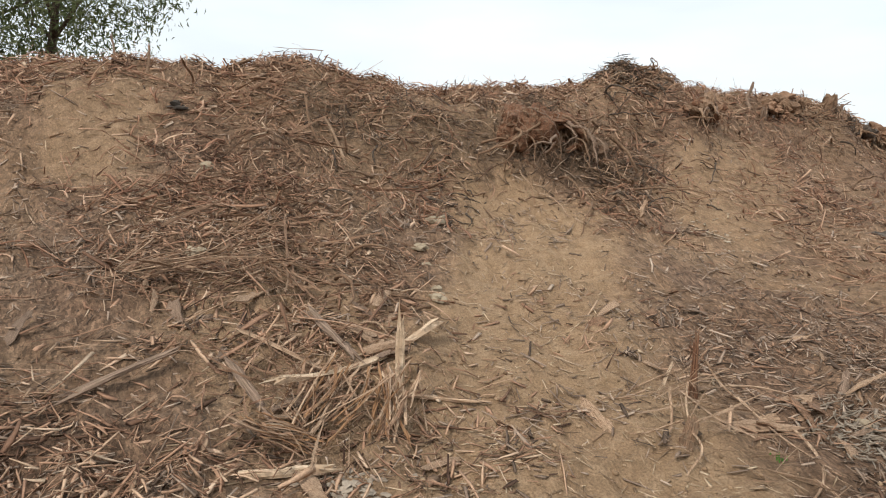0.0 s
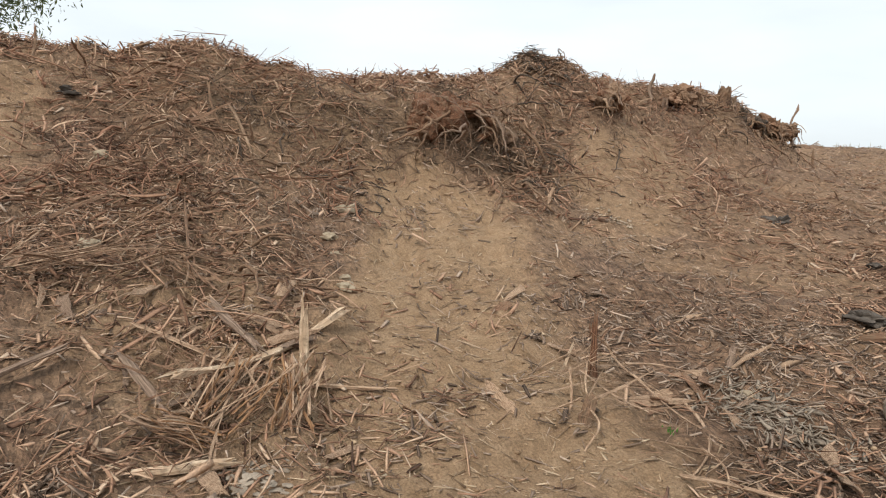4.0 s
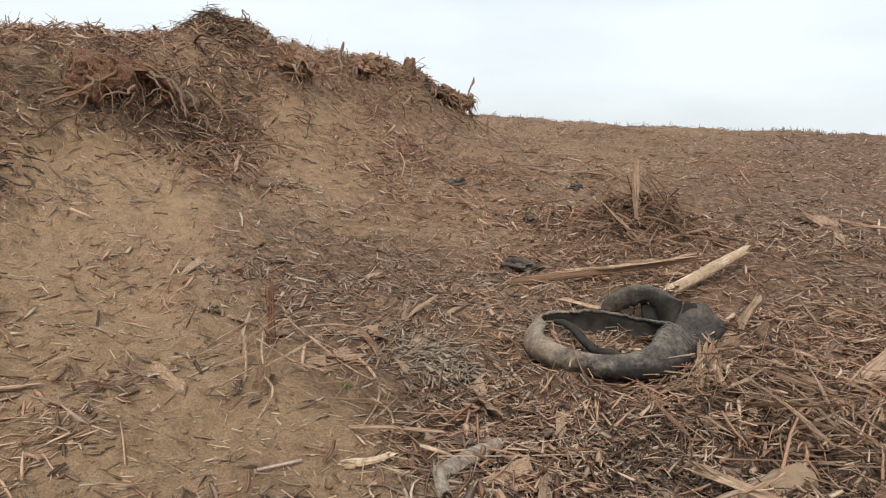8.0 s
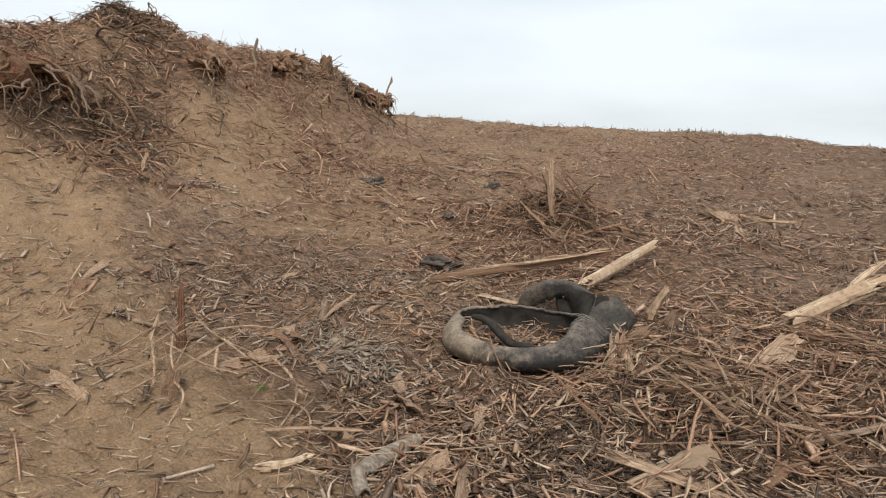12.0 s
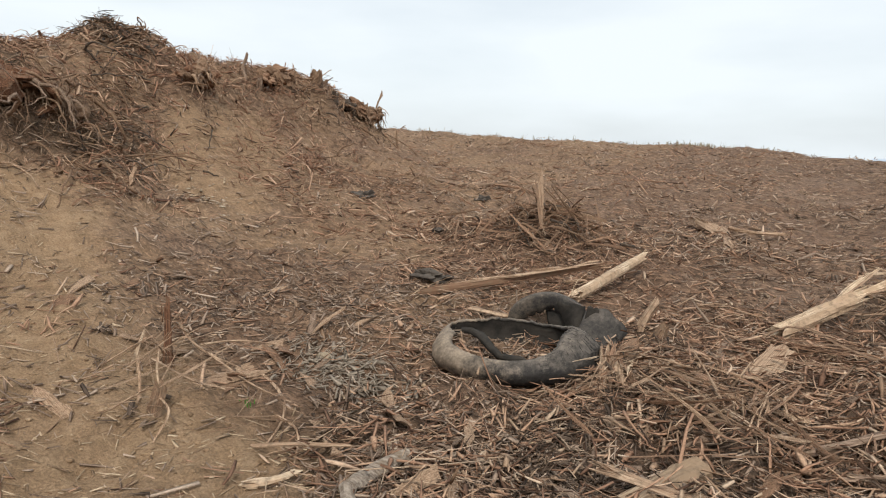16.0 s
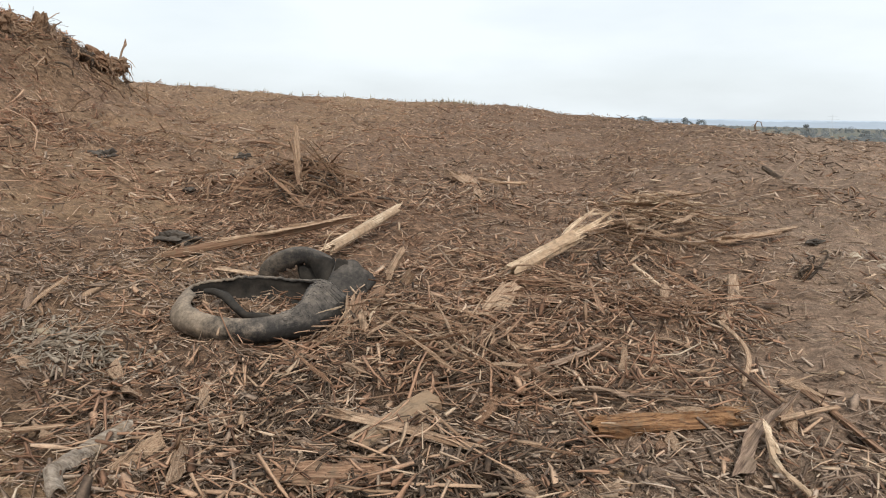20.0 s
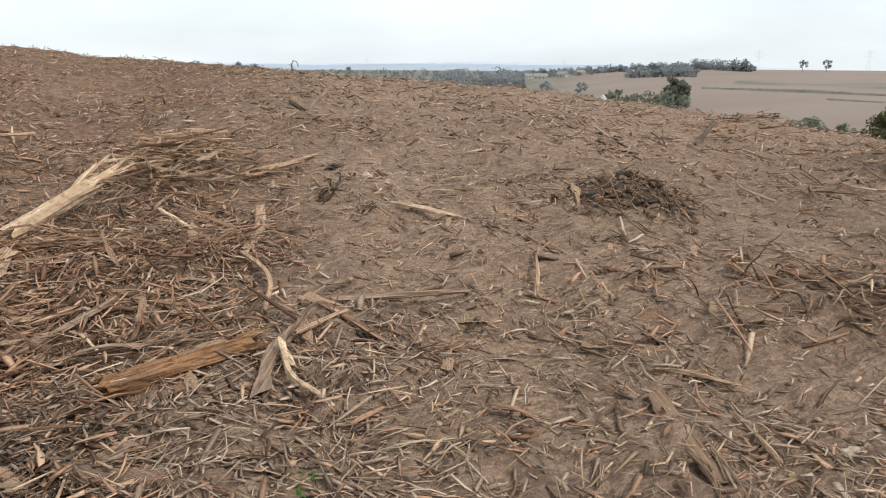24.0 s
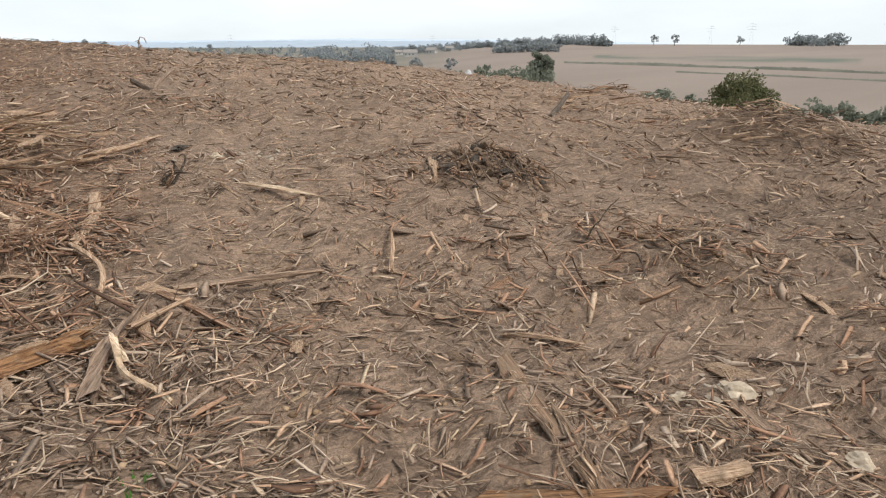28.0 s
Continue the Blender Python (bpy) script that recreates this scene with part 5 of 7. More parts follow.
for k, (a, b) in enumerate([((-3.4, 2.5, 0.12), (-2.95, 2.1, 0.0)), ((-3.5, 3.0, 0.1), (-3.3, 3.5, 0.01)), ((-3.3, 2.9, 0.14), (-2.6, 2.9, 0.0)), ((-3.45, 2.6, 0.12), (-3.0, 2.75, 0.01)), ((-3.6, 2.45, 0.06), (-3.8, 2.2, 0.0)),
                            ((-2.95, 3.0, 0.06), (-2.5, 2.55, 0.0)), ((-3.6, 2.95, 0.2), (-3.9, 3.3, 0.02)), ((-3.5, 2.7, 0.16), (-3.15, 2.45, 0.0)), ((-3.55, 2.9, 0.25), (-3.1, 3.1, 0.02)), ((-3.62, 2.75, 0.2), (-3.75, 2.4, 0.0)), ((-3.1, 2.4, 0.1), (-2.9, 2.2, 0.0)), ((-3.15, 2.35, 0.12), (-3.3, 2.1, 0.0)), ((-2.6, 2.75, 0.05), (-2.2, 2.45, 0.01))]):
    timber("pale_straw", a, b, 0.018, 0.014, WOOD_CHIP, "thin pale fibre bent down to the earth", "stick", seed=130 + k, bend=0.12, taper=0.5, group="pale fibres by the upright splinter")


def brush_pile(name, cx, cy, n, spread, length, width, material, label, seed, lean=0.5, turn=None):
    """A pile of stalks: each larger stalk is a part, the fine fibres are one part."""
    g = np.random.default_rng(seed)
    z0 = ground_z(cx, cy)
    br = thing(name, pose(cx, cy, z0), label, "brush")
    meshes = [timber_bm(1.0, 0.085, 0.05, seg=6, sides=5, taper=0.4, bend=0.03, jag=0.5, rough=0.3, seed=seed * 10 + k) for k in range(4)]
    shared = []
    for bm in meshes:
        me = bpy.data.meshes.new("stalk")
        bm.to_mesh(me)
        bm.free()
        me.materials.append(material)
        shared.append(me)
    for k in range(n):
        dx, dy = g.normal(0, spread * 0.5, 2)
        l = length * g.uniform(0.5, 1.2)
        ob = new("stalk", shared[k % 4])
        ob.parent = br
        base = ground_z(cx + dx, cy + dy) - z0
        t = g.uniform(0, 360) if turn is None else turn + g.normal(0, 38)
        pitch = -abs(g.normal(0, lean * 30))
        ob.matrix_local = pose(dx - 0.5 * l * math.cos(radians(t)), dy - 0.5 * l * math.sin(radians(t)), base + g.uniform(0.0, 0.13), g.uniform(0, 360), pitch, t) @ Matrix.Diagonal((l, l * width * g.uniform(0.6, 1.9), l * width * 0.4, 1))
    return br


brush_pile("brush_pile", -3.85, 0.62, 60, 0.45, 0.3, 0.4, WOOD_CHIP, "pile of brown torn stalks on earth", 5, 0.9, 165)
brush_pile("brush_pile", -4.2, 0.25, 50, 0.45, 0.3, 0.4, WOOD_RED, "pile of red-brown torn bark stalks", 6, 0.8, 190)
brush_pile("brush_pile", -3.1, 7.95, 60, 0.7, 0.6, 0.5, ROOT, "dark heap of torn branches behind a post", 25, 0.7)
brush_pile("brush_pile", -3.0, 7.8, 90, 0.75, 0.6, 0.5, WOOD_RED, "heap of red-brown shredded branches round a post", 7, 0.6)
brush_pile("brush_pile", 0.85, 6.85, 90, 0.5, 0.36, 0.6, WOOD_PALE, "heap of short pale torn branches behind the pale log", 24, 0.25)
brush_pile("brush_pile", 0.8, 6.6, 130, 0.6, 0.5, 0.6, WOOD_CHIP, "heap of torn branches behind the pale log", 8, 0.2)
brush_pile("brush_pile", -0.68, 4.05, 70, 0.5, 0.4, 0.45, WOOD_CHIP, "loose pile of splintered wood beside the tyre", 9, 0.4)
brush_pile("brush_pile", -0.15, 4.0, 60, 0.7, 0.4, 0.5, WOOD_RED, "loose pile of red-brown splintered wood", 10, 0.35)
brush_pile("brush_pile", 0.75, 4.75, 80, 0.5, 0.36, 0.45, WOOD_RED, "nest of red bark fibres on the earth", 11, 0.4)
brush_pile("brush_pile", 4.5, 4.85, 60, 0.45, 0.17, 0.35, BARK, "dark tangled root clump on the slope", 12, 0.35)
brush_pile("brush_pile", 4.15, 2.75, 80, 0.8, 0.3, 0.36, WOOD_CHIP, "low tangle of twigs on the slope", 13, 0.4)
brush_pile("brush_pile", 8.8, 5.05, 110, 0.8, 0.28, 0.8, WOOD_CHIP, "heap of pale and grey sticks on a mound", 26, 0.3)
brush_pile("brush_pile", 9.1, 4.5, 60, 0.6, 0.32, 0.7, WOOD_GREY, "grey sticks lying over a mound of earth", 27, 0.3)
brush_pile("brush_pile", 10.3, 8.9, 60, 0.9, 0.3, 0.7, WOOD_RED, "red-brown brush heap near the slope's edge", 28, 0.3)
brush_pile("brush_pile", 8.7, 8.4, 40, 0.7, 0.4, 0.6, WOOD_CHIP, "torn branches near the slope's edge", 29, 0.3)
brush_pile("brush_pile", 9.2, 5.4, 80, 0.8, 0.26, 0.6, WOOD_GREY, "grey heap of twigs and earth", 14, 0.4)
brush_pile("brush_pile", 7.0, 5.2, 60, 1.0, 0.4, 0.36, WOOD_GREY, "grey twigs strewn over a low mound", 21, 0.35)
brush_pile("brush_pile", -3.52, 2.75, 45, 0.3, 0.36, 0.26, WOOD_CHIP, "tuft of pale fibres round an upright splinter", 22, 0.9)
brush_pile("brush_pile", -2.9, 2.6, 40, 0.5, 0.4, 0.2, WOOD_CHIP, "loose pale fibres on sandy earth", 23, 0.3)
brush_pile("brush_pile", -8.0, 20.0, 40, 1.3, 0.45, 0.4, WOOD_RED, "red-brown heap of shreds high on the slope", 15, 0.5)
brush_pile("brush_pile", -6.6, 10.0, 36, 1.0, 0.6, 0.4, WOOD_RED, "red-brown shreds at the foot of the bank", 16, 0.5)
brush_pile("brush_pile", -9.85, 6.85, 110, 0.42, 0.3, 0.5, BARK_DARK, "dark mound of rotten brush on the crest", 17, 0.2)
brush_pile("brush_pile", -8.9, 1.3, 90, 0.9, 0.6, 0.4, WOOD_RED, "red-brown brush on the top of the bank", 18, 0.5)
brush_pile("brush_pile", -6.9, 0.7, 100, 1.1, 0.55, 0.4, WOOD_RED, "thick layer of red-brown stalks on the bank", 19, 0.4)

# ---- stumps and roots on the bank ----
def stump(x, y, dz, rad, height, nroots, seed, label, m_body=ROOT, lean=(0, 0, 0), hollow=False, reach=0.8):
    g = np.random.default_rng(seed)
    st = thing("tree_stump", pose(x, y, ground_z(x, y) + dz, *lean), label, "stump", "stumps on the bank")
    bm = bmesh.new()
    sides, levels = 22, 9
    fac = 1 + 0.16 * np.sin(np.arange(sides) * 2 * np.pi / sides * 4 + g.uniform(0, 6)) + g.normal(0, 0.06, sides)
    jag = (0.22 * np.sin(np.arange(sides) * 2 * np.pi / sides + g.uniform(0, 6)) + g.normal(0, 0.1, sides)) * height
    rings = []
    for k in range(levels):
        f = k / (levels - 1)
        flare = 1 + 0.65 * (1 - f) ** 3
        rings.append([bm.verts.new((rad * fac[i] * flare * math.cos(2 * math.pi * i / sides) * (1 + g.normal(0, 0.04)), rad * fac[i] * flare * math.sin(2 * math.pi * i / sides) * (1 + g.normal(0, 0.04)),
                                    height * f + jag[i] * f ** 3 - 0.12 * (1 - f))) for i in range(sides)])
    depth = 0.75 if hollow else 0.2
    for q, d in ((0.72, 0.05), (0.6, depth)):
        rings.append([bm.verts.new((v.co.x * q, v.co.y * q, v.co.z - d * height)) for v in rings[levels - 1]])
    for r0, r1 in zip(rings, rings[1:]):
        for i in range(sides):
            bm.faces.new((r0[i], r0[(i + 1) % sides], r1[(i + 1) % sides], r1[i]))
    bm.faces.new(rings[-1])
    part("stump_body", bm, m_body, st, smooth=False)
    for k in range(nroots):
        a = 2 * math.pi * k / nroots + g.uniform(-0.3, 0.3)
        s = (rad * 1.1 * math.cos(a), rad * 1.1 * math.sin(a), height * g.uniform(0.05, 0.45))
        n = 9
        line = root_line(g, s, (math.cos(a), math.sin(a), g.uniform(-0.5, 0.3)), reach * g.uniform(0.5, 1.1), n, 0.6, 0.32)
        r0 = rad * g.uniform(0.07, 0.17)
        part("root", tube_bm(line, [r0 * (1 - 0.75 * i / n) for i in range(n + 1)], 6, seed * 31 + k), ROOT, st)
    return st


def rotten_stump():
    """The upturned stump in the cut face: a red rotten block, a hollow log end and roots hanging down the bank."""
    g = np.random.default_rng(3)
    x, y = -8.42, 4.55
    z0 = ground_z(x, y) - 0.12
    st = thing("rotten_stump", pose(x, y, z0), "upturned rotten stump with a hollow end and hanging roots", "stump", "stumps on the bank")

    def mass(c, size, seed, material, label=""):
        bm = lump_bm(*size, seed, 0.5, 4)
        for v in bm.verts:
            rib = abs(noise.noise(Vector((v.co.x * 6, v.co.y * 26, v.co.z * 4 + seed))))
            v.co += v.co.normalized() * (0.07 * rib + 0.03 * noise.noise(v.co * 13))
        ob = part("rotten_wood", bm, material, st, label, smooth=False)
        ob.matrix_local = pose(*c, 0, g.uniform(-15, 15), g.uniform(-20, 20))

    mass((0.0, -0.32, 0.16), (0.26, 0.34, 0.3), 31, ROT, "crumbling red-brown rotten wood")
    mass((0.14, -0.5, 0.0), (0.16, 0.2, 0.24), 32, ROT, "crumbling red-brown rotten wood")
    mass((-0.2, 0.25, 0.1), (0.24, 0.45, 0.16), 33, BARK, "dark rotten wood")
    mass((0.0, 0.55, -0.1), (0.24, 0.26, 0.24), 34, BARK, "dark crust of bark")
    mass((0.16, 0.12, 0.27), (0.16, 0.26, 0.07), 35, ROT, "crumbling red-brown rotten wood")
    # the hollow end: a thick ragged ring of wood round a dark hole
    bm = bmesh.new()
    n, rings = 26, []
    for r, d in ((0.26, -0.3), (0.27, 0.0), (0.245, 0.06), (0.2, 0.05), (0.175, 0.0), (0.15, -0.28)):
        rings.append([bm.verts.new((d + 0.05 * noise.noise(Vector((7 * math.cos(q), 7 * math.sin(q), d * 6))), r * (1.15 + 0.12 * math.sin(3 * q + 1)) * math.cos(q), r * 0.8 * (1 + 0.12 * math.sin(2 * q)) * math.sin(q))) for q in [2 * math.pi * i / n for i in range(n)]])
    for r0, r1 in zip(rings, rings[1:]):
        for i in range(n):
            bm.faces.new((r0[i], r0[(i + 1) % n], r1[(i + 1) % n], r1[i]))
    bm.faces.new(rings[-1])
    hole = part("hollow_end", bm, ROT, st, "hollow log end with a dark hole", smooth=False)
    hole.matrix_local = pose(0.22, 0.14, 0.02, 0, 8, -30)
    for k in range(120):
        big = k < 18
        s0 = (g.uniform(0.05, 0.42), g.uniform(-0.75, 0.95), g.uniform(-0.25, 0.42))
        if abs(s0[1] - 0.14) < 0.16 and s0[2] < 0.15:
            s0 = (s0[0], s0[1], 0.24)
        n = 11
        line = root_line(g, s0, (g.uniform(0.25, 1.0), g.normal(0, 0.8), g.uniform(-0.9, 0.35)), g.uniform(0.7, 1.35) if big else g.uniform(0.25, 0.9), n, 1.0, 0.46)
        line = [Vector((p.x, p.y, max(p.z, ground_z(x + p.x, y + p.y) - z0 + 0.012))) for p in line]
        r0 = g.uniform(0.016, 0.03) if big else 0.005 + 0.011 * g.uniform() ** 2
        part("root", tube_bm(line, [r0 * (1 - 0.07 * i) for i in range(n + 1)], 5, 3000 + k), (WOOD_GREY, ROOT, BARK, ROOT)[k % 4], st)
    return st


def root_plate(x, y, dz, sx, sy, sz, nroots, seed, label, material, reach):
    """An upturned root ball: a rough fibrous mass with a dark hollow and many thin hanging roots."""
    g = np.random.default_rng(seed)
    st = thing("root_plate", pose(x, y, ground_z(x, y) + dz), label, "stump", "stumps on the bank")
    for q in range(13):
        c = (0, 0, 0) if q == 0 else (sx * g.uniform(-0.5, 0.6), sy * g.uniform(-0.95, 0.95), sz * g.uniform(-0.6, 0.75))
        k = 0.6 if q == 0 else g.uniform(0.2, 0.42)
        bm = lump_bm(sx * k, sy * k * 1.3, sz * k * 1.2, seed * 17 + q, 0.6, 3)
        for v in bm.verts:
            v.co += v.co.normalized() * (noise.noise(v.co * 14) * 0.025 + abs(noise.noise(Vector((v.co.x * 9, v.co.y * 34, v.co.z * 8 + q)))) * 0.055)
        ball = part("root_ball", bm, (material, WOOD_RED, BARK)[q % 3], st, smooth=False)
        ball.matrix_local = pose(*c, g.uniform(-30, 30), g.uniform(-30, 30), g.uniform(0, 360))
    for k in range(nroots):
        s0 = (sx * g.uniform(0.2, 0.9), sy * g.uniform(-1.0, 1.0), sz * g.uniform(-0.5, 0.9))
        n = 10
        line = root_line(g, s0, (g.uniform(0.2, 1.0), g.normal(0, 0.5), g.uniform(-0.6, 0.4)), reach * g.uniform(0.35, 1.1), n, 1.1, 0.3)
        z0 = ground_z(x, y) + dz
        line = [Vector((p.x, p.y, max(p.z, ground_z(x + p.x, y + p.y) - z0 + 0.01))) for p in line]
        r0 = 0.006 + 0.032 * g.uniform() ** 2.5
        part("root", tube_bm(line, [r0 * (1 - 0.075 * i) for i in range(n + 1)], 5, seed * 31 + k), (ROOT, WOOD_CHIP, WOOD_GREY)[k % 3], st)
    return st


rotten_stump()
root_plate(-8.95, 7.75, 0.1, 0.22, 0.32, 0.2, 26, 5, "rotten red-brown root mass below the mound", ROT, 0.5)
root_plate(-9.75, 10.35, 0.0, 0.26, 0.42, 0.2, 12, 6, "rotten stump on the crest of the bank", ROOT, 0.45)
for k, (x, y, h, w, m_) in enumerate([(-9.65, 9.8, 0.22, 0.14, WOOD_GREY), (-9.62, 11.42, 0.28, 0.34, ROOT), (-9.6, 11.62, 0.2, 0.2, WOOD_GREY), (-9.6, 11.98, 0.22, 0.24, BARK_DARK), (-9.7, 13.2, 0.3, 0.2, ROOT)]):
    timber("split_stump", (x, y, -0.35), (x + 0.03, y + 0.02, h), w, w * 0.8, m_, "split rotten stump standing on the crest", "stump", seed=190 + k, taper=0.85, jag=0.22, rough=0.2, sides=16, frays=3, group="stumps on the bank")
root_plate(-9.6, 12.5, 0.1, 0.22, 0.36, 0.22, 16, 9, "dark stump at the end of the bank", BARK_DARK, 0.5)
root_plate(-9.5, 13.15, 0.06, 0.26, 0.3, 0.26, 26, 10, "rotten stump tangled with roots at the bank's end", ROOT, 0.6)
for k, (a, b, w) in enumerate([((-9.4, 13.5, 0.1), (-9.45, 13.6, 1.05), 0.05), ((-9.3, 13.6, 0.2), (-9.0, 14.5, 0.12), 0.03), ((-9.2, 13.9, 0.0), (-9.3, 14.0, 0.55), 0.06), ((-9.8, 9.6, 0.0), (-9.85, 9.7, 0.4), 0.07),
                               ((-9.6, 12.4, 0.1), (-9.3, 12.7, 0.0), 0.05), ((-8.9, 12.0, 0.08), (-8.75, 12.3, 0.03), 0.05), ((-9.1, 8.0, 0.05), (-9.2, 8.05, 0.35), 0.07), ((-8.2, 1.5, 0.3), (-8.0, 1.7, -0.05), 0.05),
                               ((-8.4, 1.3, 0.35), (-8.15, 1.45, 0.02), 0.04), ((-7.85, 5.15, 0.08), (-7.55, 5.7, 0.1), 0.045), ((-6.95, 5.05, 0.0), (-7.0, 5.15, 0.18), 0.06), ((-7.4, 4.4, 0.05), (-7.25, 4.75, 0.1), 0.03), ((-9.7, -0.78, -0.05), (-9.72, -0.8, 0.3), 0.035), ((-9.35, -0.42, -0.05), (-9.3, -0.38, 0.34), 0.035), ((-9.75, 0.5, 0.06), (-9.7, 0.85, 0.1), 0.08)]):
    timber("bank_stick", a, b, w, w * 0.7, (WOOD_GREY, WOOD_CHIP, ROOT)[k % 3], "weathered stick poking out of the bank", "stick", seed=200 + k, bend=0.05, frays=1, jag=0.4, group="sticks in the bank")


def clod_heap(x, y, n, spread, seed, label):
    """Clods of dark earth and bark lying on one another."""
    g = np.random.default_rng(seed)
    z0 = ground_z(x, y)
    t = thing("clod_heap", pose(x, y, z0), label, "earth", "heaps of clods")
    shapes = []
    for k in range(5):
        bm = lump_bm(1.0, 0.8, 0.75, seed * 7 + k, 0.75, 2)
        me = bpy.data.meshes.new("clod")
        bm.to_mesh(me)
        bm.free()
        me.materials.append((CLAY, BARK, CLAY, CHAR, CLAY)[k])
        shapes.append(me)
    for k in range(n):
        dx, dy = g.normal(0, spread, 2)
        q = g.uniform(0.015, 0.05)
        ob = new("clod", shapes[k % 5])
        ob.parent = t
        ob.matrix_local = pose(dx, dy, ground_z(x + dx, y + dy) - z0 + q * 0.3 + 0.03 * g.uniform(), g.uniform(-40, 40), g.uniform(-40, 40), g.uniform(0, 360)) @ Matrix.Diagonal((q, q, q, 1))
    return t


def root_tangle(x, y, n, spread, length, seed, label, dz=0.1, mats=None):
    g = np.random.default_rng(seed)
    z0 = ground_z(x, y)
    mats = mats or (WOOD_CHIP, ROOT, ROOT)
    t = thing("root_tangle", pose(x, y, z0), label, "roots", "root tangles")
    for k in range(n):
        dx, dy = g.normal(0, spread, 2)
        b = ground_z(x + dx, y + dy) - z0
        line = root_line(g, (dx, dy, b + g.uniform(0.02, dz)), (g.uniform(-0.2, 1.0), g.normal(0, 0.6), g.uniform(-0.3, 0.4)), length * g.uniform(0.5, 1.2), 8, 0.5, 0.22)
        # rest on the slope
        line = [Vector((p.x, p.y, max(p.z, ground_z(x + p.x, y + p.y) - z0 + 0.005))) for p in line]
        r0 = 0.006 + 0.016 * g.uniform() ** 2
        part("root", tube_bm(line, [r0 * (1 - 0.07 * i) for i in range(len(line))], 5, seed * 77 + k), mats[k % 3], t)
    return t


root_tangle(-7.95, 4.9, 60, 0.42, 0.7, 1, "hanging tangle of dry roots under the stump")
root_tangle(-8.6, 2.4, 34, 0.5, 0.6, 2, "dry roots hanging from the cut face")
root_tangle(-8.9, 3.4, 30, 0.5, 0.5, 3, "dry roots hanging from the cut face")
root_tangle(-9.5, 7.6, 32, 0.5, 0.6, 4, "dry roots and bark below the mound")
root_tangle(-9.3, 11.5, 34, 0.7, 0.7, 5, "tangled roots on the far bank")
root_tangle(-5.3, 1.0, 26, 0.4, 0.5, 6, "dark tangle of roots on the slope")
curl = thing("curled_root", pose(1.92, 5.6, ground_z(1.92, 5.6)), "dark curled root standing up from the earth", "root")
for k, (h, lean, bow, yaw) in enumerate([(0.24, 0.1, 0.1, 10), (0.2, -0.02, 0.12, 40), (0.15, 0.05, -0.1, 100), (0.13, -0.1, 0.08, 160), (0.1, -0.14, 0.1, 200), (0.09, -0.2, 0.06, 250), (0.12, 0.14, -0.08, 320)]):
    pts = [(lean * f + bow * math.sin(math.pi * f), 0.03 * math.sin(2.4 * f + k), -0.02 + h * math.sin(1.9 * f)) for f in [i / 9 for i in range(10)]]
    sprig = part("shoot", tube_bm(pts, [0.012 - 0.0008 * i for i in range(10)], 6, 700 + k), (BARK_DARK, BARK_DARK, ROOT)[k % 3], curl)
    sprig.rotation_euler = (0, 0, radians(yaw))
DARK_MIX = (BARK_DARK, ROOT, BARK)
root_tangle(4.4, 4.9, 60, 0.2, 0.16, 9, "dark rotten tangle of roots on the slope", 0.06, DARK_MIX)
root_tangle(4.65, 4.6, 30, 0.16, 0.18, 10, "dark tangle of roots on the slope", 0.06, DARK_MIX)
clod_heap(4.42, 4.88, 70, 0.27, 61, "crumbly heap of dark earth and rotten bark")
clod_heap(-9.75, 6.85, 60, 0.26, 62, "crumbly dark mound of earth on the bank's peak")
root_tangle(4.2, 2.8, 30, 0.3, 0.3, 11, "low dark tangle of twigs on the slope", 0.1, DARK_MIX)
root_tangle(-9.75, 6.9, 90, 0.3, 0.35, 12, "dark tangle of brush on the peak of the bank", 0.05, DARK_MIX)
root_tangle(-8.6, 6.3, 45, 0.4, 0.5, 13, "dark tangle of roots below the peak", 0.14, DARK_MIX)
root_tangle(-3.1, 7.9, 60, 0.35, 0.5, 14, "dark twigs heaped round the post", 0.2, DARK_MIX)
root_tangle(-7.4, 5.75, 28, 0.35, 0.45, 15, "dark roots and bark lying on the bank", 0.1, DARK_MIX)
root_tangle(-7.3, 2.75, 28, 0.3, 0.4, 16, "dark roots and twigs beside the gully", 0.1, DARK_MIX)
root_tangle(-8.1, 2.3, 30, 0.4, 0.45, 17, "dark dry roots under the crest", 0.1, DARK_MIX)
root_tangle(-9.3, 11.0, 40, 0.4, 0.5, 18, "dark roots below the stumps on the crest", 0.12, DARK_MIX)
root_tangle(-8.7, 5.4, 26, 0.45, 0.5, 8, "dry roots beside the stump")

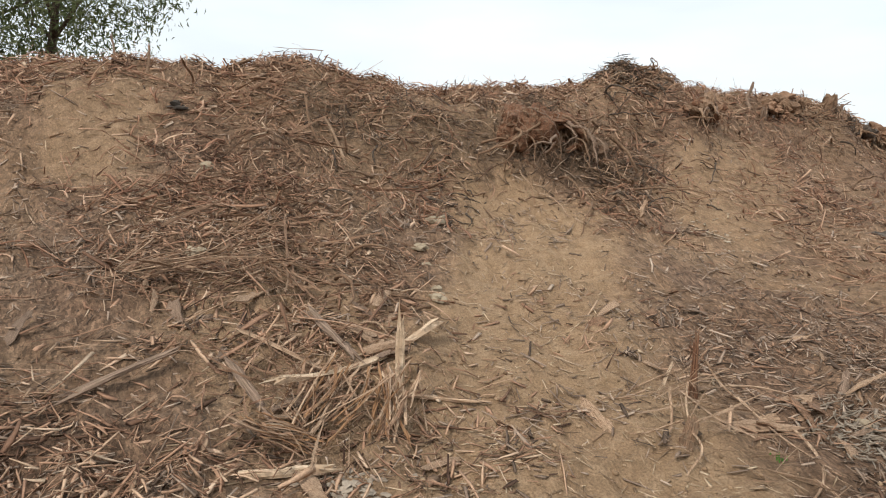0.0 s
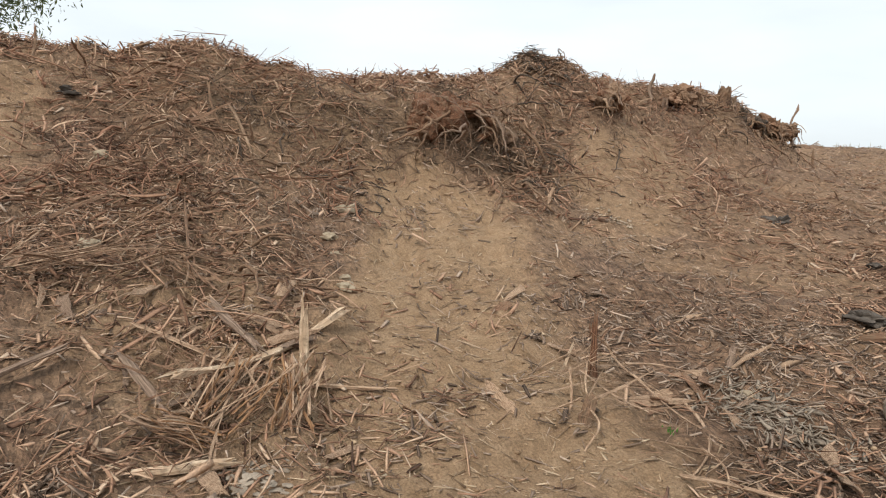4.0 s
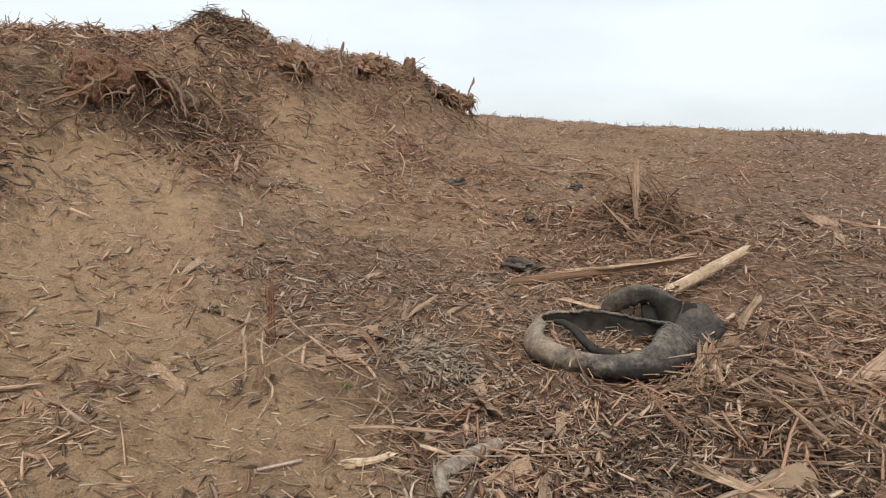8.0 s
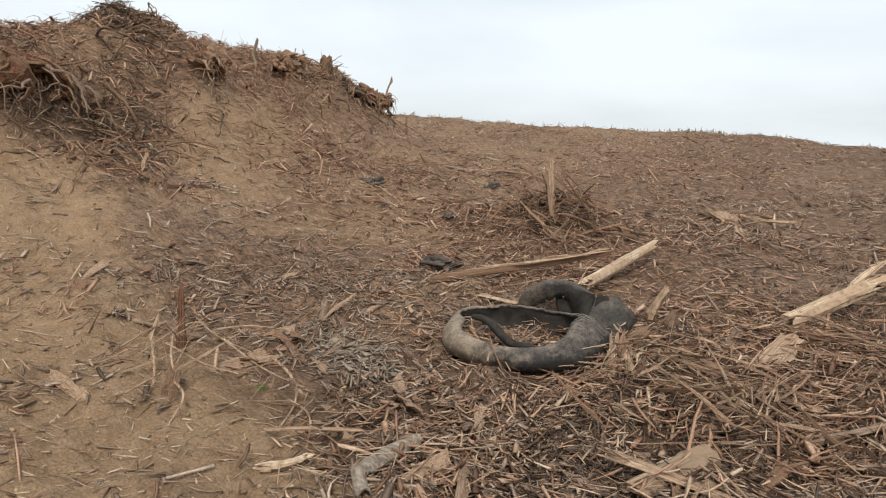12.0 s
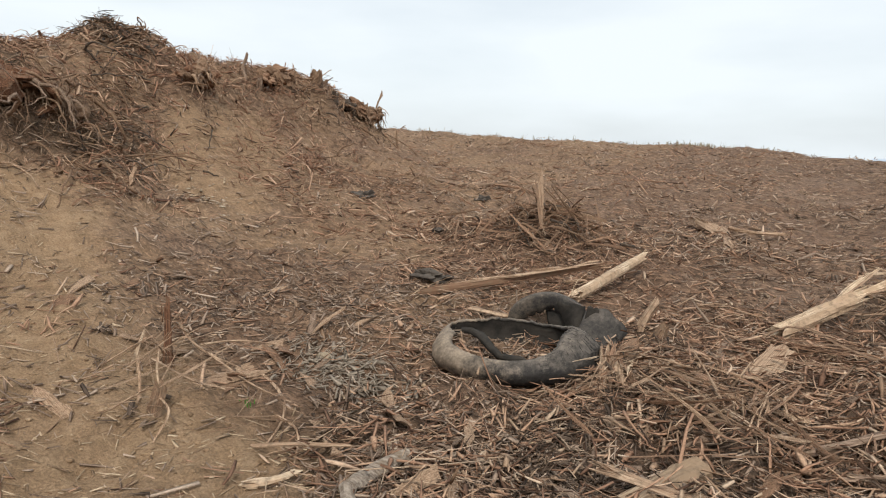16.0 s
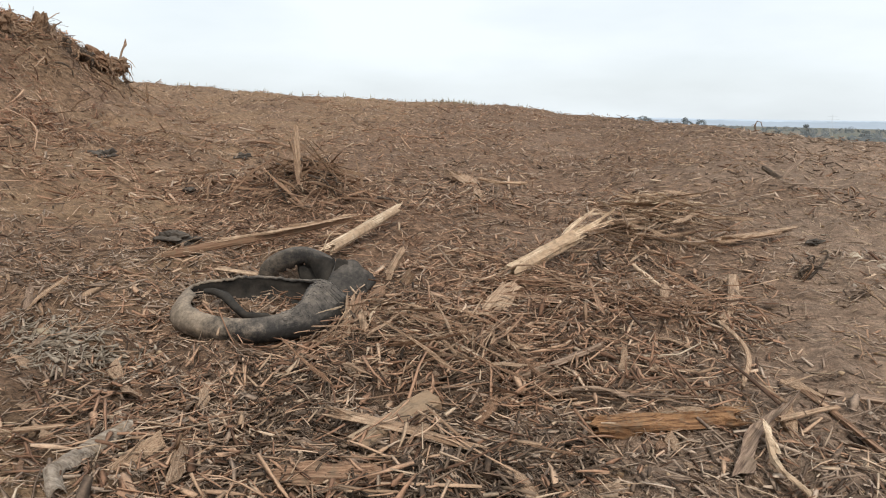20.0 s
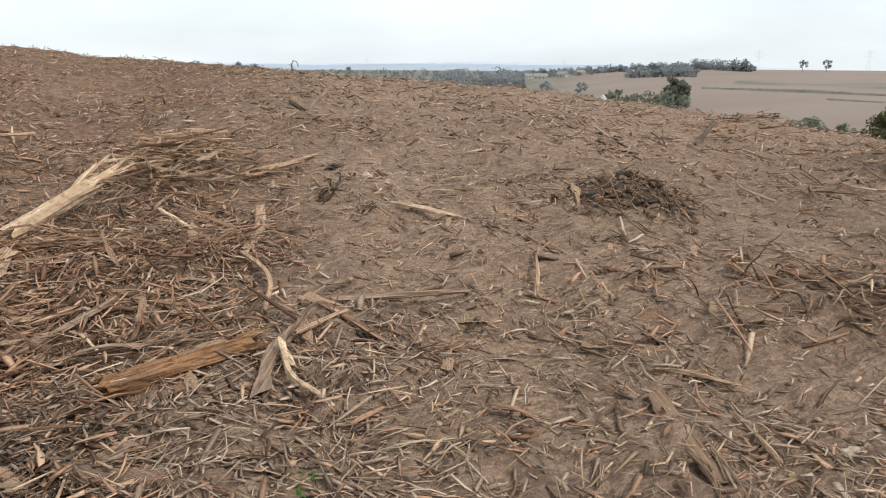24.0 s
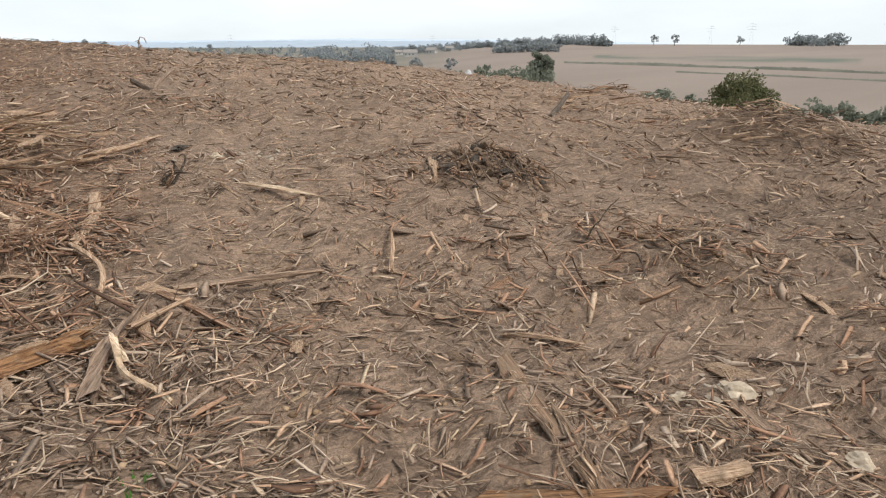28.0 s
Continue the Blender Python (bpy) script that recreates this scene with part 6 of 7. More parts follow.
# ---- stones ----
for k, (x, y, s, m_, lab) in enumerate([(-6.25, -0.05, 0.14, STONE, "tan limestone lying on shreds"), (-6.97, 2.38, 0.13, STONE, "tan limestone in the gully's edge"), (-6.36, 1.98, 0.10, STONE, "tan limestone in the gully's edge"),
                                  (-6.1, 1.95, 0.08, STONE, "small tan limestone in the gully"), (-5.3, 1.73, 0.10, STONE, "tan lime lump in sandy earth"), (-5.5, 1.8, 0.07, STONE, "tan lime lump in sandy earth"), (-7.9, 0.15, 0.1, STONE, "tan stone among red shreds"),
                                  (3.24, 1.66, 0.085, CHALK, "white lime rock half buried"), (3.36, 1.19, 0.075, CHALK, "white lime rock half buried"), (3.05, 1.78, 0.05, CHALK, "white lime rock half buried"), (3.1, 1.3, 0.06, CHALK, "small white lime rock"),
                                  (2.45, 6.2, 0.07, CHALK, "small white lime rock"), (2.6, 6.0, 0.06, CHALK, "small white lime rock"), (-2.95, 3.6, 0.07, STONE, "small grey stone among shreds"), (-3.0, 0.15, 0.09, CHALK, "pale lump of lime and roots"), (-2.9, 0.5, 0.07, CHALK, "pale lump of lime")]):
    st = part("stone", lump_bm(s * 0.8, s * 0.6, s * 0.45, 50 + k, 0.4, 3), m_, None, smooth=False)
    st.location, st.rotation_euler = (x, y, ground_z(x, y) + s * 0.12), (0, 0, k * 1.7)
    tagged(st, lab, "stone", "stones")
# crumbled lime: thin crusts of pale flakes
def crust(name, cx, cy, n, spread, material, label, seed):
    g = np.random.default_rng(seed)
    bm = bmesh.new()
    for _ in range(n):
        x, y = g.normal(0, spread, 2) + (cx, cy)
        s = g.uniform(0.008, 0.045)
        z = ground_z(x, y)
        r = bmesh.ops.create_icosphere(bm, subdivisions=1, radius=1, matrix=Matrix.LocRotScale((x, y, z + 0.004), Euler((g.normal(0, 0.2), g.normal(0, 0.2), g.uniform(0, 6))), (s, s * g.uniform(0.3, 0.8), min(s * 0.25, 0.007))))
    return tagged(part(name, bm, material, None, smooth=False), label, "lime crust", kind="stuff")


crust("lime_crust", -6.6, 5.85, 90, 0.22, CHALK, "crumbled pale lime on the bank", 1)
for cx, cy, sp, cnt in ((-2.9, 3.52, 0.15, 260), (-2.45, 3.35, 0.14, 260)):
    fx, fy = RNG.normal(cx, sp * 1.3, cnt), RNG.normal(cy, sp, cnt)
    shreds("lime_crust", fx, fy, RNG.lognormal(-2.85, 0.4, cnt), RNG.lognormal(-3.8, 0.4, cnt), RNG.uniform(0.002, 0.006, cnt), RNG.normal(0, 0.2, cnt), RNG.uniform(0.015, 0.045, cnt), LIME_GREY,
           "flaky pale grey lime lying over the shreds", seg=2, bend=0.03)
crust("lime_crust", 2.9, 6.3, 70, 0.3, LIME_GREY, "crumbled pale lime on the earth", 4)
crust("lime_crust", 3.25, 1.5, 26, 0.2, LIME_GREY, "crumbled white lime on the earth", 5)
crust("lime_crust", -3.2, 0.46, 110, 0.13, LIME_GREY, "crumbled pale lime by the brush", 6)

# ---- single splinters strewn over the near ground ----
def chip_bm(width, thick, seed):
    """A flat torn chip one unit long: ragged outline, split ends, slightly curled."""
    g = np.random.default_rng(seed)
    bm = bmesh.new()
    n = 8
    fs = np.linspace(0, 1, n)
    left = width * 0.5 * (0.75 + 0.35 * np.sin(fs * g.uniform(2, 5) + g.uniform(0, 6)) + g.normal(0, 0.12, n))
    right = width * 0.5 * (0.75 + 0.35 * np.sin(fs * g.uniform(2, 5) + g.uniform(0, 6)) + g.normal(0, 0.12, n))
    for e in (0, n - 1):
        if g.uniform() < 0.6:
            left[e], right[e] = -0.2 * right[e], right[e] * 0.5
    curl, twist = g.normal(0, 0.06), g.normal(0, 0.5)
    rows = []
    for i, f in enumerate(fs):
        z = curl * math.sin(math.pi * f)
        row = []
        for side, top in ((-1, 1), (0, 1), (1, 1), (1, -1), (-1, -1)):
            y = -left[i] if side < 0 else right[i] if side > 0 else 0.3 * (right[i] - left[i])
            jog = 0.07 * g.normal() if i in (0, n - 1) else 0.0
            row.append(bm.verts.new((f + jog, y, z + twist * y * (f - 0.5) + thick * 0.5 * top * (1.5 if side == 0 else 0.8) + 0.15 * thick * g.normal())))
        rows.append(row)
    for a, b in zip(rows, rows[1:]):
        for k in range(5):
            bm.faces.new((a[k], a[(k + 1) % 5], b[(k + 1) % 5], b[k]))
    bm.faces.new(rows[0])
    bm.faces.new(rows[-1])
    return bm


def strewn(count):
    g = np.random.default_rng(77)
    kinds = []
    for k in range(12):
        bm = chip_bm(g.uniform(0.16, 0.42), g.uniform(0.03, 0.06), 300 + k)
        me = bpy.data.meshes.new("wood_splinter")
        bm.to_mesh(me)
        bm.free()
        me.materials.append((WOOD_CHIP, WOOD_GREY, WOOD_CHIP, WOOD_RED)[k % 4])
        kinds.append((me, ("pale split wood splinter on the ground", "weathered grey wood splinter on the ground", "pale split wood splinter on the ground", "red-brown bark splinter on the ground")[k % 4]))
    made = 0
    spots = [(-0.6, 3.9, 0.9), (-1.4, 3.0, 0.8), (0.6, 4.8, 0.8), (-4.3, 0.6, 0.8), (-5.6, -0.2, 1.0), (-3.4, 2.9, 0.6)]
    while made < count:
        if made % 5 < 2:
            cx, cy, sp = spots[made // 5 % 6]
            x, y = cx + g.normal(0, sp * 0.6), cy + g.normal(0, sp * 0.6)
        else:
            a, r = radians(g.uniform(-70, 105)), g.uniform(1.7, 6.5)
            x, y = -math.sin(a) * r, math.cos(a) * r
        if g.uniform() < 0.75 * float(soil(x, y)) or math.hypot(x + 1.82, y - 4.22) < 0.62 or math.hypot(x, y) < 1.6:
            continue
        me, lab = kinds[made % 12]
        l = float(np.clip(g.lognormal(-1.5, 0.4), 0.09, 0.5))
        t = g.uniform(0, 2 * math.pi)
        al, ac, up = frames_at(np.array([x]), np.array([y]), np.array([t]), np.array([g.normal(0, 0.15)]), np.array([g.normal(0, 0.4)]))
        m = Matrix((Vector(al[0]), Vector(ac[0]), Vector(up[0]))).transposed().to_4x4()
        m.translation = Vector((x, y, ground_z(x, y) + 0.012))
        ob = new("wood_splinter", me)
        ob.matrix_world = m @ Matrix.Translation((-0.5 * l, 0, 0)) @ Matrix.Diagonal((l, l * g.uniform(0.5, 1.0), l * 0.8, 1))
        tagged(ob, lab, "splinter", "strewn splinters")
        made += 1


strewn(298)

# ---- trees, hedges and the far side of the valley ----
def leaf_material(name, stops):
    m, nt, b = mat(name, 0.7)
    g = nt.nodes.new("ShaderNodeNewGeometry")
    c = ramp(nt, g.outputs["Random Per Island"], stops)
    nt.links.new(c, b.inputs["Base Color"])
    b.inputs["Specular IOR Level"].default_value = 0.1
    # thin leaves let light through
    thin = nt.nodes.new("ShaderNodeBsdfTranslucent")
    nt.links.new(c, thin.inputs["Color"])
    both = nt.nodes.new("ShaderNodeMixShader")
    both.inputs["Fac"].default_value = 0.45
    nt.links.new(b.outputs["BSDF"], both.inputs[1])
    nt.links.new(thin.outputs["BSDF"], both.inputs[2])
    nt.links.new(both.outputs["Shader"], nt.nodes["Material Output"].inputs["Surface"])
    return m


LEAF = leaf_material("willow_leaves", [(0.0, (0.07, 0.088, 0.04)), (0.5, (0.135, 0.165, 0.075)), (1.0, (0.25, 0.265, 0.13))])
LEAF_FAR = leaf_material("far_foliage", [(0.0, (0.175, 0.19, 0.14)), (0.5, (0.21, 0.225, 0.172)), (1.0, (0.25, 0.262, 0.21))])
# haze over distance is painted into these pale, blue-grey leaf colours
LEAF_HAZED = leaf_material("hazed_foliage", [(0.0, (0.255, 0.275, 0.278)), (0.5, (0.285, 0.305, 0.31)), (1.0, (0.315, 0.335, 0.34))])
LEAF_MID = leaf_material("bush_foliage", [(0.0, (0.09, 0.092, 0.045)), (0.5, (0.135, 0.138, 0.068)), (1.0, (0.2, 0.195, 0.105))])


def leaves_mesh(name, centres, radii, per, size, aspect, material, seed, hang=0.0):
    """Many small leaves in clumps, each a folded blade of two triangles pairs."""
    g = np.random.default_rng(seed)
    c = np.repeat(np.array(centres, float), per, 0)
    rad = np.repeat(np.array(radii, float), per, 0)
    n = len(c)
    d = g.normal(0, 1, (n, 3))
    d /= np.linalg.norm(d, axis=1, keepdims=True)
    p = c + d * (rad * g.uniform(0.15, 1, n) ** 0.5)[:, None] * np.array([1, 1, 0.8])
    al = g.normal(0, 1, (n, 3))
    al[:, 2] -= hang
    al /= np.linalg.norm(al, axis=1, keepdims=True)
    ac = np.cross(al, g.normal(0, 1, (n, 3)))
    ac /= np.linalg.norm(ac, axis=1, keepdims=True)
    up = np.cross(al, ac)
    s = size * g.uniform(0.6, 1.4, n)[:, None]
    co = np.stack([p - al * s * 0.5, p + ac * s * aspect * 0.5 + up * s * 0.08, p + al * s * 0.5, p - ac * s * aspect * 0.5 + up * s * 0.08], 1)
    o = (np.arange(n) * 4)[:, None]
    tri = np.concatenate([o + [0, 1, 2], o + [0, 2, 3]], 1).reshape(-1, 3)
    me = bpy.data.meshes.new(name)
    me.vertices.add(4 * n)
    me.vertices.foreach_set("co", co.ravel())
    me.loops.add(tri.size)
    me.loops.foreach_set("vertex_index", tri.ravel())
    me.polygons.add(len(tri))
    me.polygons.foreach_set("loop_start", np.arange(len(tri)) * 3)
    me.update(calc_edges=True)
    me.materials.append(material)
    return me


def tree(x, y, height, width, seed, label, material=LEAF_FAR, name="tree", clumps=26, per=26, leaf=0.9, aspect=0.7, trunk=0.25, hang=0.0, limbs=5, low=0.3, z=None):
    g = np.random.default_rng(seed)
    z = ground_z(x, y) - 0.1 if z is None else z
    t = thing(name, pose(x, y, z, 0, 0, g.uniform(0, 360)), label, "tree" if height > 4 else "bush")
    line = [Vector((0.04 * height * math.sin(i * 0.9 + seed), 0.03 * height * math.cos(i * 0.7 + seed), height * 0.8 * i / 6)) for i in range(7)]
    part("trunk", tube_bm(line, [trunk * (1 - 0.13 * i) for i in range(7)], 8, seed), BARK_DARK, t)
    cs, rs = [], []
    for k in range(limbs):
        s = line[2 + k % 4]
        a = 2 * math.pi * k / limbs + g.uniform(-0.4, 0.4)
        ll = root_line(g, s, (math.cos(a), math.sin(a), 0.7), width * 0.5 * g.uniform(0.7, 1.0), 6, -0.2, 0.2)
        part("limb", tube_bm(ll, [trunk * 0.4 * (1 - 0.14 * i) for i in range(7)], 6, seed + k), BARK_DARK, t)
        cs.append(ll[-1]), rs.append(width * 0.17)
    while len(cs) < clumps:
        d = Vector(g.normal(0, 1, 3).tolist()).normalized() * g.uniform(0.35, 1) ** 0.5
        cs.append(Vector((d.x * width * 0.42, d.y * width * 0.42, height * (low + (1 - low) * (0.5 + 0.42 * d.z)))))
        rs.append(width * g.uniform(0.09, 0.19))
    crown = new("crown", leaves_mesh("crown", [tuple(c) for c in cs], rs, per, leaf, aspect, material, seed, hang))
    crown.parent = t
    return t


def at_az(az, r):
    return -math.sin(radians(az)) * r, math.cos(radians(az)) * r


# the tree behind the bank
for k, (az, r, hh, ww) in enumerate([(98.2, 17.0, 7.6, 6.6), (104, 18, 8.5, 7)]):
    tree(*at_az(az, r), hh, ww, 11 + k, "green and yellowing willow standing behind the bank", LEAF, clumps=210, per=95, leaf=0.14, aspect=0.26, trunk=0.12, hang=0.6, limbs=9, low=0.0)
# lone tree, bush and hedge below the slope
tree(*at_az(-41.8, 270), 11.8, 9.6, 21, "round green tree standing alone in a field", clumps=70, per=190, leaf=0.7, trunk=0.35, low=0.02)
tree(*at_az(-57.1, 46), 5.7, 4.4, 22, "bushy green shrub at the field's edge", LEAF_MID, "shrub", clumps=120, per=150, leaf=0.2, aspect=0.5, trunk=0.09, low=0.0)
gr = np.random.default_rng(5)


def hedge(name, az0, az1, r0, r1, hh, step, label, seed, material=LEAF_FAR):
    """A row of bushes with an uneven top, one mesh of leaves."""
    g = np.random.default_rng(seed)
    n = max(2, int(abs(az1 - az0) / step))
    cs, rs = [], []
    for i in range(n):
        az, r = az0 + (az1 - az0) * (i + g.uniform(0, 0.6)) / n, r0 + (r1 - r0) * i / n
        x, y = at_az(az, r * (1 + g.normal(0, 0.01)))
        h = hh * g.uniform(0.45, 1.25)
        zb = ground_z(x, y)
        for k in range(3):
            cs.append((x + g.normal(0, h * 0.3), y + g.normal(0, h * 0.3), zb + h * (0.25 + 0.27 * k)))
            rs.append(h * g.uniform(0.3, 0.5))
    me = leaves_mesh(name, cs, rs, 44, hh * 0.2, 0.8, material, seed)
    return tagged(new(name, me), label, "hedge", kind="stuff")


hedge("hedge", -43, -54, 190, 185, 5.0, 0.45, "low green hedge along the field's edge", 1)
hedge("hedge", -56, -74, 180, 165, 4.2, 0.45, "low green hedge along the field's edge", 2)
hedge("hedge", -36, -42, 260, 250, 7.0, 0.4, "green hedge below the slope", 3)


def woods(az0, az1, r0, r1, hh, n, label, seed, material=LEAF_HAZED):
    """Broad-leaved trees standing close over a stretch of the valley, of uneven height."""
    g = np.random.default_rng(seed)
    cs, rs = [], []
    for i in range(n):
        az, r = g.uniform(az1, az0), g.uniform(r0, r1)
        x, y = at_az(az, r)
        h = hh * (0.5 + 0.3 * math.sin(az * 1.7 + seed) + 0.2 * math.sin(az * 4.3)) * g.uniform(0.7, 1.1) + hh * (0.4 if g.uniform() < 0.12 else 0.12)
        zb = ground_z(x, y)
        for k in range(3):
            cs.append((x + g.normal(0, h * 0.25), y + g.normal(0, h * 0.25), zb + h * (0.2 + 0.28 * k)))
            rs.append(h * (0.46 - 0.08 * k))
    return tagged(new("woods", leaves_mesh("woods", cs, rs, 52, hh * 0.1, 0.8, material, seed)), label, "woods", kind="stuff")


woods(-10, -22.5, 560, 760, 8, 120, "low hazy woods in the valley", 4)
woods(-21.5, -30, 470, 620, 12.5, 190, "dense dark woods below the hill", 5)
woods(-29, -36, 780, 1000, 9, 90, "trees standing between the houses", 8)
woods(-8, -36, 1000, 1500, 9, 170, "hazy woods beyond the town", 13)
hedge("tree_belt", -30, -47, 1150, 640, 8, 0.12, "hazy belt of trees at the fields' end", 6, LEAF_HAZED)
hedge("tree_belt", -38, -43, 560, 520, 6, 0.16, "dark belt of trees between the fields", 7, LEAF_HAZED)


def field_bank(az0, az1, r0, r1, w, h, label, seed):
    """A long overgrown bank between two fields, with an uneven top."""
    n = 220
    g = np.random.default_rng(seed)
    bm = bmesh.new()
    rows = []
    for i in range(n):
        f = i / (n - 1)
        az, r = az0 + (az1 - az0) * f, r0 + (r1 - r0) * f
        k = h * (0.6 + 0.5 * math.sin(9 * f + seed) ** 2 + g.uniform(0, 0.35))
        row = []
        for dr, up in ((-w, -0.4), (-0.5 * w, 0.7 * k), (0, k), (0.5 * w, 0.7 * k), (w, -0.4)):
            x, y = at_az(az, r + dr)
            row.append(bm.verts.new((x, y, ground_z(x, y) + up)))
        rows.append(row)
    for p, q in zip(rows, rows[1:]):
        for j in range(4):
            bm.faces.new((p[j], p[j + 1], q[j + 1], q[j]))
    m, nt, b = mat("rough_grass", 0.95)
    nt.links.new(ramp(nt, noise_tex(nt, 0.12, 6), [(0.35, (0.1, 0.098, 0.078)), (0.65, (0.165, 0.155, 0.125))]), b.inputs["Base Color"])
    tagged(part("field_bank", bm, m), label, "bank")


field_bank(-43.5, -72, 384, 330, 3.5, 1.0, "long dark grassy bank across the far field", 12)
field_bank(-52, -72, 330, 296, 2.5, 0.5, "low dark grassy edge of a ploughed field", 14)


def covered_heap(az, r, length, w, h):
    """A long heap under pale sheeting."""
    x, y = at_az(az, r)
    bm = bmesh.new()
    rows = []
    for i in range(41):
        f = i / 40
        k = h * (1 - abs(2 * f - 1) ** 5) * (1 + 0.04 * math.sin(17 * f) + 0.03 * math.sin(41 * f + 1))
        rows.append([bm.verts.new((length * (f - 0.5), -math.cos(math.pi * j / 12) * w * 0.5, k * math.sin(math.pi * j / 12) ** 0.7 if 0 < j < 12 else 0)) for j in range(13)])
    for p, q in zip(rows, rows[1:]):
        for j in range(12):
            bm.faces.new((p[j], p[j + 1], q[j + 1], q[j]))
    heap = part("covered_heap", bm, stone_material("white_sheeting", (0.34, 0.34, 0.34), (0.44, 0.44, 0.43)))
    heap.matrix_world = pose(x, y, ground_z(x, y) - 0.12, 0, 5, az)
    tagged(heap, "long heap covered with white plastic sheeting below the crest", "heap")


covered_heap(-36.6, 30, 2.6, 1.9, 2.4)
hedge("copse", -59.6, -62.8, 700, 700, 8, 0.12, "dark copse on the far field's crest", 9, LEAF_HAZED)


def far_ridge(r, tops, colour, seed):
    """A wooded ridge at the edge of sight, haze painted into its colour: tops is (azimuth, height) along it."""
    m, nt, b = mat("hazed_far_hills", 1.0)
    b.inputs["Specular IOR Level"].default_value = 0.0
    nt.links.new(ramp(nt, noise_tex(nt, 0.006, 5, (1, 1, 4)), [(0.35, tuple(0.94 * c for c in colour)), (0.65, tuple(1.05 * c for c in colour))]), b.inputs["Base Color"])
    bm = bmesh.new()
    g = np.random.default_rng(seed)
    az = np.linspace(tops[0][0], tops[-1][0], 150)
    top = np.interp(az, [t[0] for t in tops], [t[1] for t in tops]) + g.normal(0, 0.7, 150)
    rows = [[bm.verts.new((*at_az(-a, r + back), zz)) for a, zz in zip(az, z)] for back, z in ((-500, top * 0 - 22), (-250, 0.55 * top - 9), (0, top), (300, top - 6), (600, top * 0 - 40))]
    for p, q in zip(rows, rows[1:]):
        for i in range(149):
            bm.faces.new((p[i], p[i + 1], q[i + 1], q[i]))
    tagged(part("backdrop", bm, m), "ridge of hills far away with blue haze painted in", "hills", kind="structure")


# bluer and paler with distance: the haze lies in the base colours
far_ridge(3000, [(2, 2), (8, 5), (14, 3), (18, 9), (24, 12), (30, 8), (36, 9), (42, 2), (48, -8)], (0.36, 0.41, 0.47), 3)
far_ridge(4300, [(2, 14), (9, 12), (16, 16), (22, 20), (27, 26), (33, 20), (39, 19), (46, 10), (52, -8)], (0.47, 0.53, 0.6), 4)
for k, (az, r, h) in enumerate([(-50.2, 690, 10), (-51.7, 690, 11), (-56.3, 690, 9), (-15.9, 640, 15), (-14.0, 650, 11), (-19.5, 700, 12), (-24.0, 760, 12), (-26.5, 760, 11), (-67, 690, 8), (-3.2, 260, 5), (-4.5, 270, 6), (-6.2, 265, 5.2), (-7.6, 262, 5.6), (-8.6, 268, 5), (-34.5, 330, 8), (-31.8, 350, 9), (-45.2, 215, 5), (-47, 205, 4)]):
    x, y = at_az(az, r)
    tree(x, y, h, h * 0.85, 40 + k, "hazy distant field tree", LEAF_HAZED, clumps=16, per=34, leaf=h * 0.08, trunk=h * 0.025, limbs=3, low=0.2, z=None if az < -9 else -4.0 + 1.2)

WALL = stone_material("white_plaster", (0.36, 0.35, 0.34), (0.44, 0.43, 0.41))
ROOF = stone_material("grey_tiles", (0.2, 0.18, 0.17), (0.3, 0.27, 0.25))
METAL = stone_material("galvanised_steel", (0.5, 0.52, 0.54), (0.6, 0.62, 0.64))
PANE = stone_material("dark_window", (0.06, 0.07, 0.08), (0.1, 0.11, 0.12))


def box_bm(x0, x1, y0, y1, z0, z1):
    bm = bmesh.new()
    bmesh.ops.create_cube(bm, size=1, matrix=Matrix.LocRotScale(((x0 + x1) / 2, (y0 + y1) / 2, (z0 + z1) / 2), None, (x1 - x0, y1 - y0, z1 - z0)))
    return bm


def house(az, r, w, d, h, turn, label):
    x, y = at_az(az, r)
    hs = thing("house", pose(x, y, ground_z(x, y), 0, 0, az + turn), label, "house", "houses in the valley")
    part("wall", box_bm(-w / 2, w / 2, -d / 2, d / 2, -0.5, h), WALL, hs, smooth=False)
    bm = bmesh.new()
    v = [bm.verts.new(p) for p in ((-w / 2 - 0.4, -d / 2 - 0.5, h), (w / 2 + 0.4, -d / 2 - 0.5, h), (w / 2 + 0.4, d / 2 + 0.5, h), (-w / 2 - 0.4, d / 2 + 0.5, h), (-w / 2 - 0.4, 0, h + d * 0.38), (w / 2 + 0.4, 0, h + d * 0.38))]
    for f in ((0, 1, 5, 4), (2, 3, 4, 5), (0, 4, 3), (1, 2, 5), (0, 3, 2, 1)):
        bm.faces.new([v[i] for i in f])
    part("roof", bm, ROOF, hs, smooth=False)
    for i in range(int(w // 3.5)):
        part("window", box_bm(-w / 2 + 1.2 + i * 3.5, -w / 2 + 2.4 + i * 3.5, -d / 2 - 0.06, -d / 2 + 0.02, h * 0.35, h * 0.75), PANE, hs, smooth=False)
    return hs


for az, r, w, d, h, t in [(-31.2, 690, 13, 8, 3.4, 5), (-32.9, 740, 10, 8, 3.2, -22), (-30.2, 790, 9, 7, 3.2, 25), (-34.3, 800, 9, 7, 3.2, 10), (-28.9, 820, 10, 8, 3.4, -8)]:
    house(az, r, w, d, h, t, "white house with a grey roof in the valley")


